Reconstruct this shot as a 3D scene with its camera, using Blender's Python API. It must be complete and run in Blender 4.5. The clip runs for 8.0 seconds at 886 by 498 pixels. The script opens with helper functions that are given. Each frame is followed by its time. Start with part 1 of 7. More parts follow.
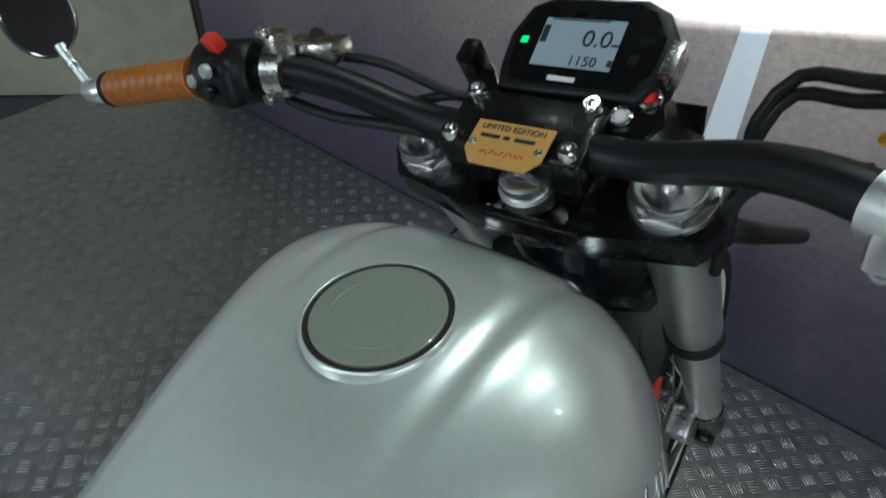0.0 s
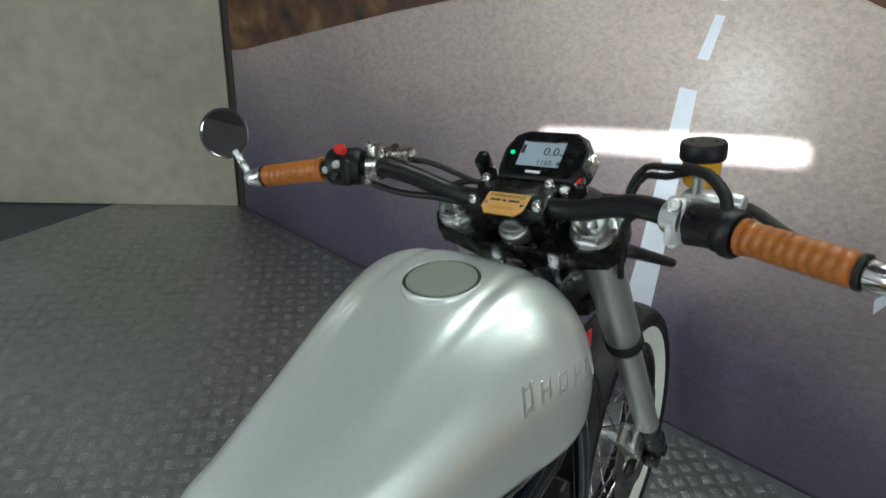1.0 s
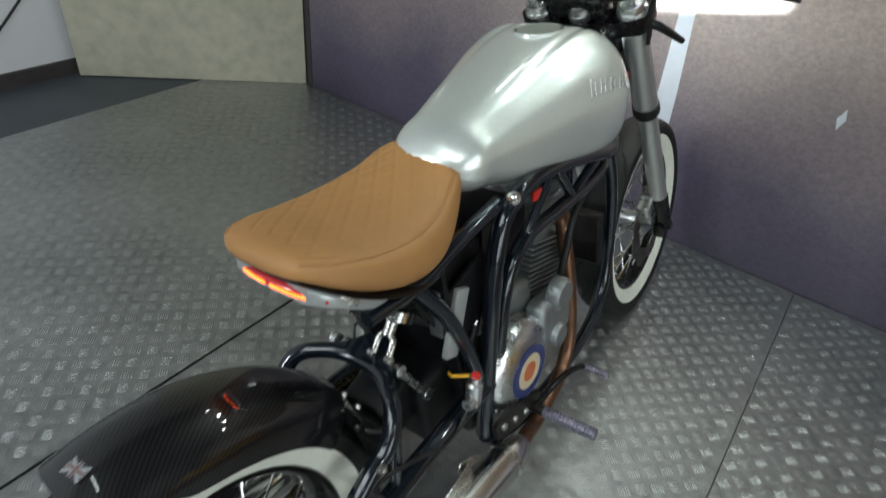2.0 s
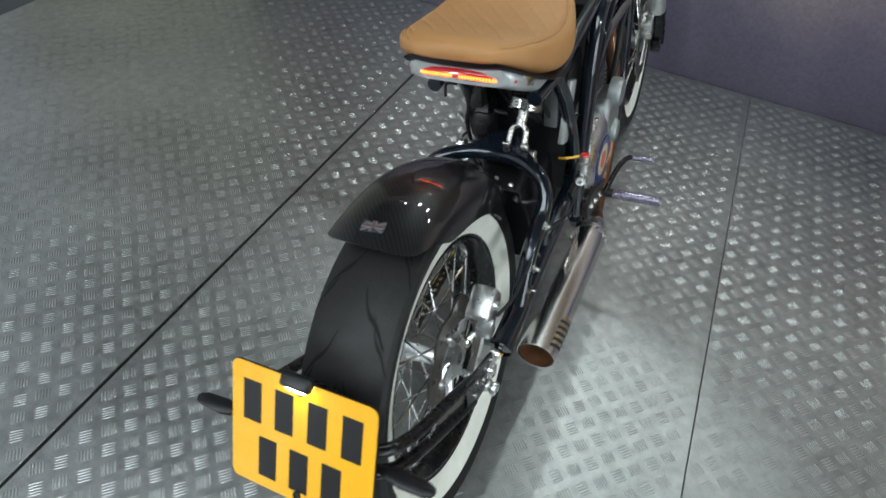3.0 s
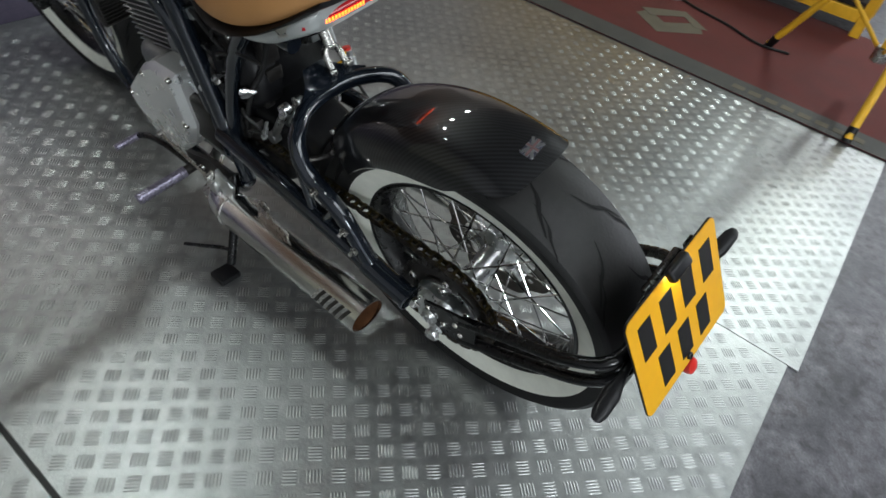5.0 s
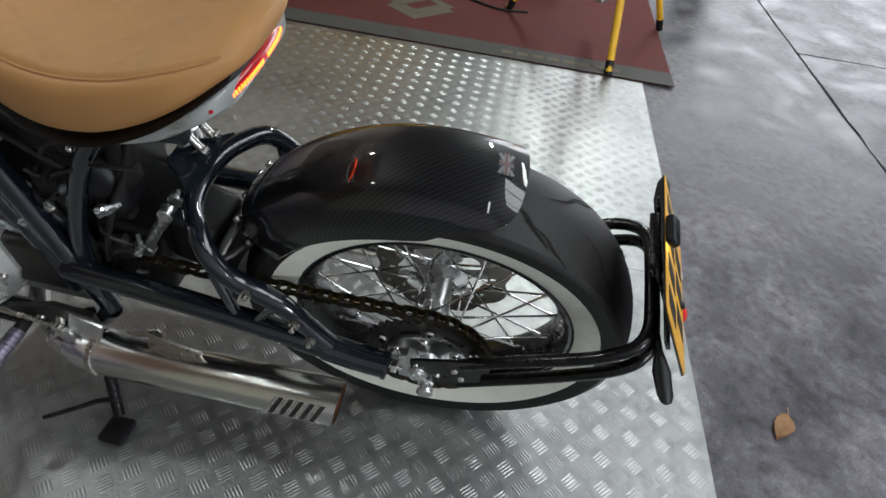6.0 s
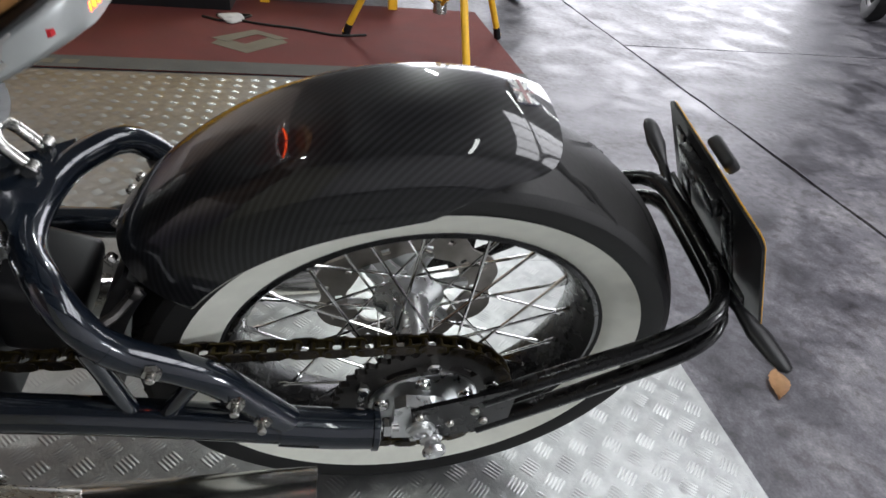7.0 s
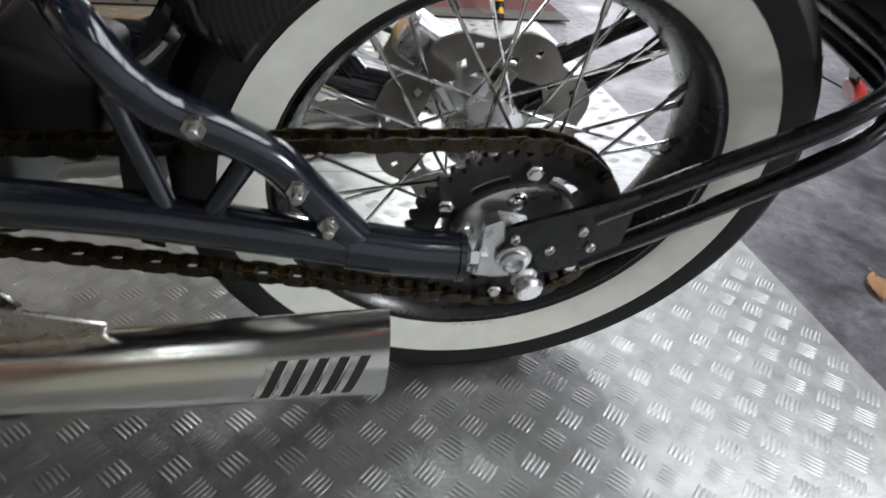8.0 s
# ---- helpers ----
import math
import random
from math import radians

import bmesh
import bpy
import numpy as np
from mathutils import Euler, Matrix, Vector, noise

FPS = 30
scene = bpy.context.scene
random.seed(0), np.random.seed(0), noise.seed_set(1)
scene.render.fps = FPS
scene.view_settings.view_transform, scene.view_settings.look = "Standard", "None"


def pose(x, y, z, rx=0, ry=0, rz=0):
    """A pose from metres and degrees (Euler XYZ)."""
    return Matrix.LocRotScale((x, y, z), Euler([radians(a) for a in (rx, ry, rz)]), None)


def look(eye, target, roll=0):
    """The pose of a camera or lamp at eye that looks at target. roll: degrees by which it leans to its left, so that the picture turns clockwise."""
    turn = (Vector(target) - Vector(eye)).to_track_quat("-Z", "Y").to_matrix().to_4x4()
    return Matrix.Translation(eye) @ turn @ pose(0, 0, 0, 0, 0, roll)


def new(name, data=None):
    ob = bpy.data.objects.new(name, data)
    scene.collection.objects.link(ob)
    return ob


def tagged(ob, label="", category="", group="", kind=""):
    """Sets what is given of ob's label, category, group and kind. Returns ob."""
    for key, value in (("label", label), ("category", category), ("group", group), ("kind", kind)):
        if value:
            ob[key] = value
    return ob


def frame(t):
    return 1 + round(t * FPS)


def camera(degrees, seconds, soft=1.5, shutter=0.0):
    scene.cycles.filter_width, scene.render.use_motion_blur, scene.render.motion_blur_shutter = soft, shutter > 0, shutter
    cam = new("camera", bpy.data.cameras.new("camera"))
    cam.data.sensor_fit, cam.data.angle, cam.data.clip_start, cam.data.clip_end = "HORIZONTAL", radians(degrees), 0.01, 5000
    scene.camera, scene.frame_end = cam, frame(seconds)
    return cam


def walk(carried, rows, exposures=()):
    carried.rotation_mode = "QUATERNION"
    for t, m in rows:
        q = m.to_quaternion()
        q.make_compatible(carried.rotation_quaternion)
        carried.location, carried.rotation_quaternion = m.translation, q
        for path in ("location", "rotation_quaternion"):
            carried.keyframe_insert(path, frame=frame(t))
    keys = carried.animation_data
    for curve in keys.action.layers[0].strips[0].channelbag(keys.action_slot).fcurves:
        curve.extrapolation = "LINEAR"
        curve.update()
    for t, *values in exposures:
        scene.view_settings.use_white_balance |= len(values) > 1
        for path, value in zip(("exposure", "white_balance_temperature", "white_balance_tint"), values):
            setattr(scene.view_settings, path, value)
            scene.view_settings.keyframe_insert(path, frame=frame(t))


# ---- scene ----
cam = camera(72.9, 8.0, shutter=0.2)
PATH = [
    (0, (0.109, 0.682, 1.231), (-0.706, 1.89, -0.139), 4.4),
    (0.5, (0.148, 0.629, 1.299), (-0.728, 1.964, 0.094), 4.2),
    (1, (0.264, 0.363, 1.346), (-0.666, 1.804, 0.316), 6.0),
    (1.5, (0.375, 0.095, 1.341), (-0.565, 1.478, 0.243), 6.0),
    (1.8, (0.445, -0.083, 1.309), (-0.477, 1.295, 0.193), 6.8),
    (2, (0.478, -0.199, 1.295), (-0.395, 1.136, 0.088), 6.4),
    (2.2, (0.492, -0.295, 1.296), (-0.325, 1.016, 0.028), 5.8),
    (3.3, (0.099, -0.678, 1.2), (-0.194, 0.629, -0.285), 7.8),
    (3.5, (-0.005, -0.664, 1.163), (-0.171, 0.637, -0.347), 7.7),
    (3.8, (-0.16, -0.619, 1.142), (-0.064, 0.609, -0.433), 6.7),
    (4, (-0.244, -0.599, 1.134), (0.06, 0.655, -0.394), 8.1),
    (4.5, (-0.5, -0.52, 1.132), (0.389, 0.529, -0.32), 11.5),
    (4.8, (-0.598, -0.436, 1.12), (0.496, 0.398, -0.332), 11.4),
    (5, (-0.66, -0.369, 1.085), (0.571, 0.362, -0.312), 11.5),
    (5.2, (-0.69, -0.314, 1.082), (0.625, 0.279, -0.303), 12.0),
    (6.3, (-0.651, -0.023, 0.993), (0.902, -0.051, -0.267), 6.3),
    (6.5, (-0.603, 0.007, 0.952), (0.974, -0.094, -0.274), 5.2),
    (7, (-0.524, 0.057, 0.82), (1.092, -0.307, -0.3), 6.4),
    (7.5, (-0.506, 0.07, 0.709), (1.105, -0.32, -0.411), 6.4),
    (8, (-0.52, 0.112, 0.597), (1.089, -0.205, -0.548), 5.1),
]
walk(cam, [(t, look(eye, target, roll)) for t, eye, target, roll in PATH],[
    (0, -0.45, 5900, 0), (0.5, -0.08, 6050, 3), (1, 0.0, 6200, 4), (2, 0.2, 6250, 4), (3.3, 0.58, 6050, 6),
    (4, 0.38, 6050, 6), (5, 0.22, 6250, 8), (6.3, 0.36, 6400, 12), (7, 0.62, 6450, 14), (8, 0.70, 6450, 14)])


# ---- world and lights ----
world = bpy.data.worlds.new("world")
scene.world = world
world.use_nodes = True
world.node_tree.nodes["Background"].inputs[0].default_value = (0.75, 0.85, 1.0, 1)
world.node_tree.nodes["Background"].inputs[1].default_value = 0.018


def area_lamp(name, loc, target, sx, sy, watts, color=(1, 1, 1), spread=180):
    data = bpy.data.lights.new(name, "AREA")
    data.shape, data.size, data.size_y = "RECTANGLE", sx, sy
    data.energy, data.color, data.spread = watts, color, radians(spread)
    ob = new(name, data)
    ob.matrix_world = look(loc, target)
    return ob


COOL = (0.93, 1.0, 0.95)
# a row of four spotlights near the mural wall, and tubes further back
SPOTS = [(-1.0, 1.58, 2.5), (-0.2, 1.58, 2.5), (0.55, 1.58, 2.5), (1.3, 1.58, 2.5)]
for (sx, sy, sz), watts in zip(SPOTS, (0.6, 6.4, 3.2, 2.2)):
    lamp = area_lamp("spotlight", (sx, sy - 0.02, sz - 0.07), (sx, sy - 0.6, 0), 0.09, 0.09, watts, COOL, 150)
    lamp.data.shape = "DISK"
TUBES = [(-1.6, -0.8), (2.5, -2.0), (4.3, -0.7), (4.0, -4.0)]
for tx, ty in TUBES:
    area_lamp("tube_light", (tx, ty, 2.93), (tx, ty + 0.001, 0), 1.45, 0.07, 3.5 if tx < 0 else 52 if tx > 4.1 else 4, COOL)
# daylight through the wide doorway on the open side
area_lamp("door_daylight", (6.32, -2.9, 1.45), (0.0, -2.0, 0.9), 4.9, 2.6, 152, (0.93, 0.95, 1.0))
# unseen fill lamp at the white wall, added to brighten the left side
area_lamp("left_fill", (-2.70, -3.9, 1.45), (0.0, -3.2, 1.2), 1.5, 0.9, 165, (0.95, 0.98, 1.0))
# daylight through the roof light
area_lamp("roof_daylight", (-0.1, -2.5, 3.22), (-0.1, -2.501, 0), 3.3, 2.3, 116, (0.95, 0.98, 1.0))


# ---- materials ----
def material(name, color, rough=0.5, metal=0.0, coat=0.0, scale=60.0, vary=0.12, bump=0.0, bump_scale=None, spots=0.0, emit=None, emit_strength=0.0, aniso=0.0):
    m = bpy.data.materials.new(name)
    m.use_nodes = True
    n, l = m.node_tree.nodes, m.node_tree.links
    b = n["Principled BSDF"]
    b.inputs["Roughness"].default_value, b.inputs["Metallic"].default_value = rough, metal
    b.inputs["Coat Weight"].default_value, b.inputs["Coat Roughness"].default_value = coat, 0.04
    b.inputs["Base Color"].default_value = (*color, 1)
    if max(color) < 0.02:
        b.inputs["Specular IOR Level"].default_value = 0.35
    if aniso:
        b.inputs["Anisotropic"].default_value = aniso
    co = n.new("ShaderNodeTexCoord")
    if vary:
        fine, big = n.new("ShaderNodeTexNoise"), n.new("ShaderNodeTexNoise")
        fine.inputs["Scale"].default_value, fine.inputs["Detail"].default_value = scale, 6
        big.inputs["Scale"].default_value, big.inputs["Detail"].default_value = scale / 14, 3
        both = n.new("ShaderNodeMath")
        both.operation = "MULTIPLY_ADD"
        both.inputs[1].default_value = 0.5
        l.new(co.outputs["Object"], fine.inputs["Vector"]), l.new(co.outputs["Object"], big.inputs["Vector"])
        half = n.new("ShaderNodeMath")
        half.operation = "MULTIPLY"
        half.inputs[1].default_value = 0.5
        l.new(big.outputs["Fac"], half.inputs[0])
        l.new(fine.outputs["Fac"], both.inputs[0]), l.new(half.outputs[0], both.inputs[2])
        ramp = n.new("ShaderNodeValToRGB")
        e = ramp.color_ramp.elements
        e[0].position, e[1].position = 0.3, 0.7
        e[0].color = (*[c * (1 - vary) for c in color], 1)
        e[1].color = (*[min(1, c * (1 + vary)) for c in color], 1)
        l.new(both.outputs[0], ramp.inputs[0]), l.new(ramp.outputs[0], b.inputs["Base Color"])
        rr = n.new("ShaderNodeMapRange")
        rr.inputs["To Min"].default_value, rr.inputs["To Max"].default_value = max(0, rough - 0.07), min(1, rough + 0.09)
        l.new(both.outputs[0], rr.inputs["Value"]), l.new(rr.outputs[0], b.inputs["Roughness"])
    if bump:
        nb, bp = n.new("ShaderNodeTexNoise"), n.new("ShaderNodeBump")
        nb.inputs["Scale"].default_value, nb.inputs["Detail"].default_value = bump_scale or scale * 3, 5
        bp.inputs["Strength"].default_value, bp.inputs["Distance"].default_value = bump, 0.002
        l.new(co.outputs["Object"], nb.inputs["Vector"]), l.new(nb.outputs["Fac"], bp.inputs["Height"]), l.new(bp.outputs[0], b.inputs["Normal"])
    if emit:
        b.inputs["Emission Color"].default_value, b.inputs["Emission Strength"].default_value = (*emit, 1), emit_strength
    return m


M = {}
M["silver_paint"] = material("silver_paint", (0.78, 0.83, 0.79), 0.33, 0.60, 1.0, 2600, 0.05)
M["cap"] = material("cap", (0.27, 0.295, 0.25), 0.36, 0.1, 0.2, 200, 0.04)
M["rubber"] = material("rubber", (0.009, 0.009, 0.009), 0.58, 0, 0, 120, 0.3, 0.15)
M["tread_rubber"] = material("tread_rubber", (0.0105, 0.010, 0.0095), 0.52, 0, 0, 60, 0.35, 0.2)
# black of the strips that paint the shade in the tyre grooves
M["groove_shade"] = material("groove_shade", (0.002, 0.002, 0.002), 0.8, 0, 0, 120, 0.1)
M["white_rubber"] = material("white_rubber", (0.80, 0.81, 0.72), 0.5, 0, 0, 40, 0.10, 0.05)
M["black_paint"] = material("black_paint", (0.003, 0.003, 0.0035), 0.26, 0, 0.1, 80, 0.3)
M["black_plastic"] = material("black_plastic", (0.004, 0.004, 0.005), 0.42, 0, 0, 200, 0.3, 0.08)
M["bar_black"] = material("bar_black", (0.005, 0.005, 0.006), 0.42, 0, 0, 150, 0.25)
M["frame_paint"] = material("frame_paint", (0.008, 0.012, 0.019), 0.17, 0.3, 1.0, 300, 0.25)
M["steel"] = material("steel", (0.52, 0.51, 0.48), 0.26, 1, 0, 120, 0.15)
M["chrome"] = material("chrome", (0.82, 0.82, 0.80), 0.10, 1, 0, 60, 0.05)
M["alloy"] = material("alloy", (0.70, 0.71, 0.71), 0.27, 1, 0, 90, 0.15, 0.08)
M["cover_alloy"] = material("cover_alloy", (0.88, 0.89, 0.88), 0.26, 0.75, 0.2, 30, 0.06)
M["cast_alloy"] = material("cast_alloy", (0.36, 0.38, 0.38), 0.45, 0.9, 0, 70, 0.22, 0.25)
M["fork_alloy"] = material("fork_alloy", (0.66, 0.67, 0.66), 0.36, 0.9, 0, 150, 0.12)
M["dark_metal"] = material("dark_metal", (0.045, 0.042, 0.04), 0.42, 0.8, 0, 120, 0.35, 0.15)
M["chain_steel"] = material("chain_steel", (0.06, 0.05, 0.042), 0.30, 0.9, 0, 300, 0.6)
M["chain_gold"] = material("chain_gold", (0.058, 0.044, 0.016), 0.36, 0.9, 0, 90, 0.9)
M["disc_steel"] = material("disc_steel", (0.27, 0.25, 0.23), 0.36, 1, 0, 40, 0.3, 0.1, 400)
M["copper"] = material("copper", (0.22, 0.12, 0.075), 0.34, 0.95, 0, 25, 0.4)
M["rust"] = material("rust", (0.20, 0.09, 0.04), 0.6, 0.5, 0, 40, 0.5)
M["tan_leather"] = material("tan_leather", (0.41, 0.205, 0.068), 0.58, 0, 0, 25, 0.10, 0.25, 900)
M["grip_leather"] = material("grip_leather", (0.36, 0.115, 0.012), 0.36, 0, 0.25, 90, 0.25, 0.25, 500)
M["grey_plastic"] = material("grey_plastic", (0.42, 0.44, 0.43), 0.35, 0.35, 0.4, 100, 0.06)
M["yellow_plate"] = material("yellow_plate", (0.82, 0.41, 0.004), 0.32, 0, 0.3, 60, 0.04)
M["plate_black"] = material("plate_black", (0.01, 0.01, 0.01), 0.4, 0, 0, 60, 0.1)
M["red_plastic"] = material("red_plastic", (0.65, 0.03, 0.02), 0.3, 0, 0.4, 90, 0.08)
M["red_lens"] = material("red_lens", (0.30, 0.01, 0.015), 0.2, 0, 0.7, 90, 0.05, emit=(1, 0.04, 0.05), emit_strength=0.08)
M["led"] = material("led", (0.9, 0.2, 0.02), 0.3, 0, 0, 60, 0, emit=(1, 0.075, 0.008), emit_strength=8.0)
M["flag_red"] = material("flag_red", (0.34, 0.22, 0.22), 0.35, 0.8, 0.3, 60, 0.1)
M["badge_silver"] = material("badge_silver", (0.62, 0.64, 0.64), 0.3, 0.9, 0.2, 60, 0.1)
M["badge_dark"] = material("badge_dark", (0.10, 0.10, 0.13), 0.35, 0.7, 0.3, 60, 0.1)
M["led_white"] = material("led_white", (1, 1, 0.9), 0.3, 0, 0, 60, 0, emit=(1, 0.93, 0.7), emit_strength=45)
M["green_lamp"] = material("green_lamp", (0.02, 0.5, 0.1), 0.3, 0, 0, 60, 0, emit=(0.03, 1, 0.25), emit_strength=1.2)
M["lcd"] = material("lcd", (0.25, 0.30, 0.34), 0.15, 0, 0.5, 60, 0.03, emit=(0.55, 0.68, 0.78), emit_strength=0.09)
M["lcd_ink"] = material("lcd_ink", (0.02, 0.025, 0.03), 0.4, 0, 0, 60, 0.05)
M["brass_plaque"] = material("brass_plaque", (0.72, 0.40, 0.12), 0.42, 0.35, 0, 250, 0.10)
M["ink"] = material("ink", (0.02, 0.018, 0.015), 0.5, 0, 0, 60, 0.1)
M["red_ink"] = material("red_ink", (0.55, 0.05, 0.02), 0.5, 0, 0, 60, 0.1)
M["brake_fluid"] = material("brake_fluid", (0.80, 0.42, 0.02), 0.25, 0, 0.5, 40, 0.1)
M["yellow_paint"] = material("yellow_paint", (0.75, 0.42, 0.02), 0.4, 0, 0.2, 30, 0.15)
M["mirror"] = material("mirror", (0.9, 0.9, 0.9), 0.015, 1, 0, 60, 0)
M["blue_enamel"] = material("blue_enamel", (0.02, 0.035, 0.16), 0.3, 0, 0.5, 60, 0.1)
M["cream_enamel"] = material("cream_enamel", (0.70, 0.58, 0.38), 0.35, 0, 0.4, 60, 0.1)
M["orange_enamel"] = material("orange_enamel", (0.62, 0.15, 0.04), 0.35, 0, 0.4, 60, 0.1)
M["white_enamel"] = material("white_enamel", (0.75, 0.72, 0.72), 0.35, 0, 0.3, 60, 0.06)
M["lilac_alloy"] = material("lilac_alloy", (0.30, 0.28, 0.36), 0.40, 0.9, 0, 120, 0.2)
M["tread_plate"] = material("tread_plate", (0.38, 0.39, 0.385), 0.385, 0.90, 0, 30, 0.36, 0.25, 160)
M["tread_bar"] = material("tread_bar", (0.41, 0.42, 0.415), 0.41, 0.9, 0, 16, 0.25)
M["silencer_steel"] = material("silencer_steel", (0.74, 0.74, 0.72), 0.22, 1, 0, 6, 0.08)
M["white_wall"] = material("white_wall", (0.72, 0.72, 0.74), 0.75, 0, 0, 5, 0.08, 0.2, 60)
M["cream_board"] = material("cream_board", (0.42, 0.40, 0.31), 0.6, 0, 0, 16, 0.26, 0.1, 40)
M["ceiling_grey"] = material("ceiling_grey", (0.12, 0.12, 0.12), 0.85, 0, 0, 3, 0.2, 0.2, 30)
M["back_wall"] = material("back_wall", (0.13, 0.125, 0.125), 0.8, 0, 0, 3, 0.2, 0.2, 30)
M["skirting"] = material("skirting", (0.05, 0.04, 0.04), 0.6, 0, 0, 20, 0.3)
M["mat_red"] = material("mat_red", (0.095, 0.015, 0.012), 0.85, 0, 0, 7, 0.30, 0.5, 500)
M["mat_border"] = material("mat_border", (0.055, 0.055, 0.05), 0.75, 0, 0, 9, 0.25, 0.5, 500)
M["mat_print"] = material("mat_print", (0.115, 0.10, 0.07), 0.85, 0, 0, 12, 0.25, 0.5, 500)
M["dry_leaf"] = material("dry_leaf", (0.50, 0.29, 0.14), 0.6, 0, 0, 60, 0.25, 0.4, 200)
M["purple_plastic"] = material("purple_plastic", (0.09, 0.04, 0.18), 0.4, 0, 0, 30, 0.2)
M["stripe"] = material("stripe", (0.72, 0.76, 0.82), 0.35, 0, 0, 40, 0.06)
M["cable"] = material("cable", (0.012, 0.012, 0.012), 0.45, 0, 0, 100, 0.2)
M["cloth"] = material("cloth", (0.45, 0.44, 0.42), 0.9, 0, 0, 40, 0.2)


def nodes_of(name, rough=0.5):
    m = bpy.data.materials.new(name)
    m.use_nodes = True
    b = m.node_tree.nodes["Principled BSDF"]
    b.inputs["Roughness"].default_value = rough
    M[name] = m
    return m.node_tree.nodes, m.node_tree.links, b


def ramp_of(n, stops):
    r = n.new("ShaderNodeValToRGB")
    e = r.color_ramp.elements
    while len(e) < len(stops):
        e.new(0.5)
    for k, (p, c) in enumerate(stops):
        e[k].position, e[k].color = p, (*c, 1)
    return r


def carbon():
    """Clear-coated twill weave: diagonal bands two tows wide."""
    n, l, b = nodes_of("carbon", 0.4)
    uv, w, mp = n.new("ShaderNodeUVMap"), n.new("ShaderNodeTexWave"), n.new("ShaderNodeMapping")
    w.wave_type, w.bands_direction = "BANDS", "DIAGONAL"
    w.inputs["Scale"].default_value, w.inputs["Distortion"].default_value = 66, 0.3
    w.inputs["Detail"].default_value, w.inputs["Detail Scale"].default_value = 1, 3
    l.new(uv.outputs[0], mp.inputs[0]), l.new(mp.outputs[0], w.inputs["Vector"])
    r = ramp_of(n, [(0.30, (0.0012, 0.0012, 0.0015)), (0.75, (0.0095, 0.0095, 0.011))])
    l.new(w.outputs["Fac"], r.inputs[0]), l.new(r.outputs[0], b.inputs["Base Color"])
    b.inputs["Specular IOR Level"].default_value = 0.2
    b.inputs["Coat Weight"].default_value, b.inputs["Coat Roughness"].default_value = 1.0, 0.02


carbon()


def concrete():
    """Worn, stained and patchily sealed concrete with a soft gloss."""
    n, l, b = nodes_of("concrete", 0.35)
    co = n.new("ShaderNodeTexCoord")
    a, c, f = (n.new("ShaderNodeTexNoise") for _ in range(3))
    for t, s, d in ((a, 4.2, 9), (c, 34, 9), (f, 190, 4)):
        t.inputs["Scale"].default_value, t.inputs["Detail"].default_value = s, d
        l.new(co.outputs["Object"], t.inputs["Vector"])
    c.inputs["Distortion"].default_value = 0.25
    a.inputs["Roughness"].default_value = 0.68
    a.inputs["Distortion"].default_value = 0.5
    r1 = ramp_of(n, [(0.36, (0.045, 0.043, 0.05)), (0.47, (0.085, 0.082, 0.095)), (0.54, (0.125, 0.12, 0.135)), (0.66, (0.18, 0.175, 0.185))])
    r2 = ramp_of(n, [(0.36, (0.58, 0.56, 0.55)), (0.47, (0.90, 0.89, 0.90)), (0.58, (1, 1, 1)), (0.66, (1.28, 1.27, 1.25))])
    r3 = ramp_of(n, [(0.3, (0.72, 0.72, 0.72)), (0.7, (1.15, 1.15, 1.15))])
    l.new(a.outputs["Fac"], r1.inputs[0]), l.new(c.outputs["Fac"], r2.inputs[0]), l.new(f.outputs["Fac"], r3.inputs[0])
    m1, m2 = n.new("ShaderNodeMix"), n.new("ShaderNodeMix")
    for m in (m1, m2):
        m.data_type, m.blend_type = "RGBA", "MULTIPLY"
        m.inputs["Factor"].default_value = 1.0
    l.new(r1.outputs[0], m1.inputs["A"]), l.new(r2.outputs[0], m1.inputs["B"])
    l.new(m1.outputs["Result"], m2.inputs["A"]), l.new(r3.outputs[0], m2.inputs["B"])
    l.new(m2.outputs["Result"], b.inputs["Base Color"])
    rr = n.new("ShaderNodeMapRange")
    rr.inputs["From Min"].default_value, rr.inputs["From Max"].default_value = 0.35, 0.65
    rr.inputs["To Min"].default_value, rr.inputs["To Max"].default_value = 0.30, 0.62
    l.new(a.outputs["Fac"], rr.inputs["Value"]), l.new(rr.outputs[0], b.inputs["Roughness"])
    bp = n.new("ShaderNodeBump")
    bp.inputs["Strength"].default_value, bp.inputs["Distance"].default_value = 0.25, 0.002
    l.new(c.outputs["Fac"], bp.inputs["Height"]), l.new(bp.outputs[0], b.inputs["Normal"])


concrete()


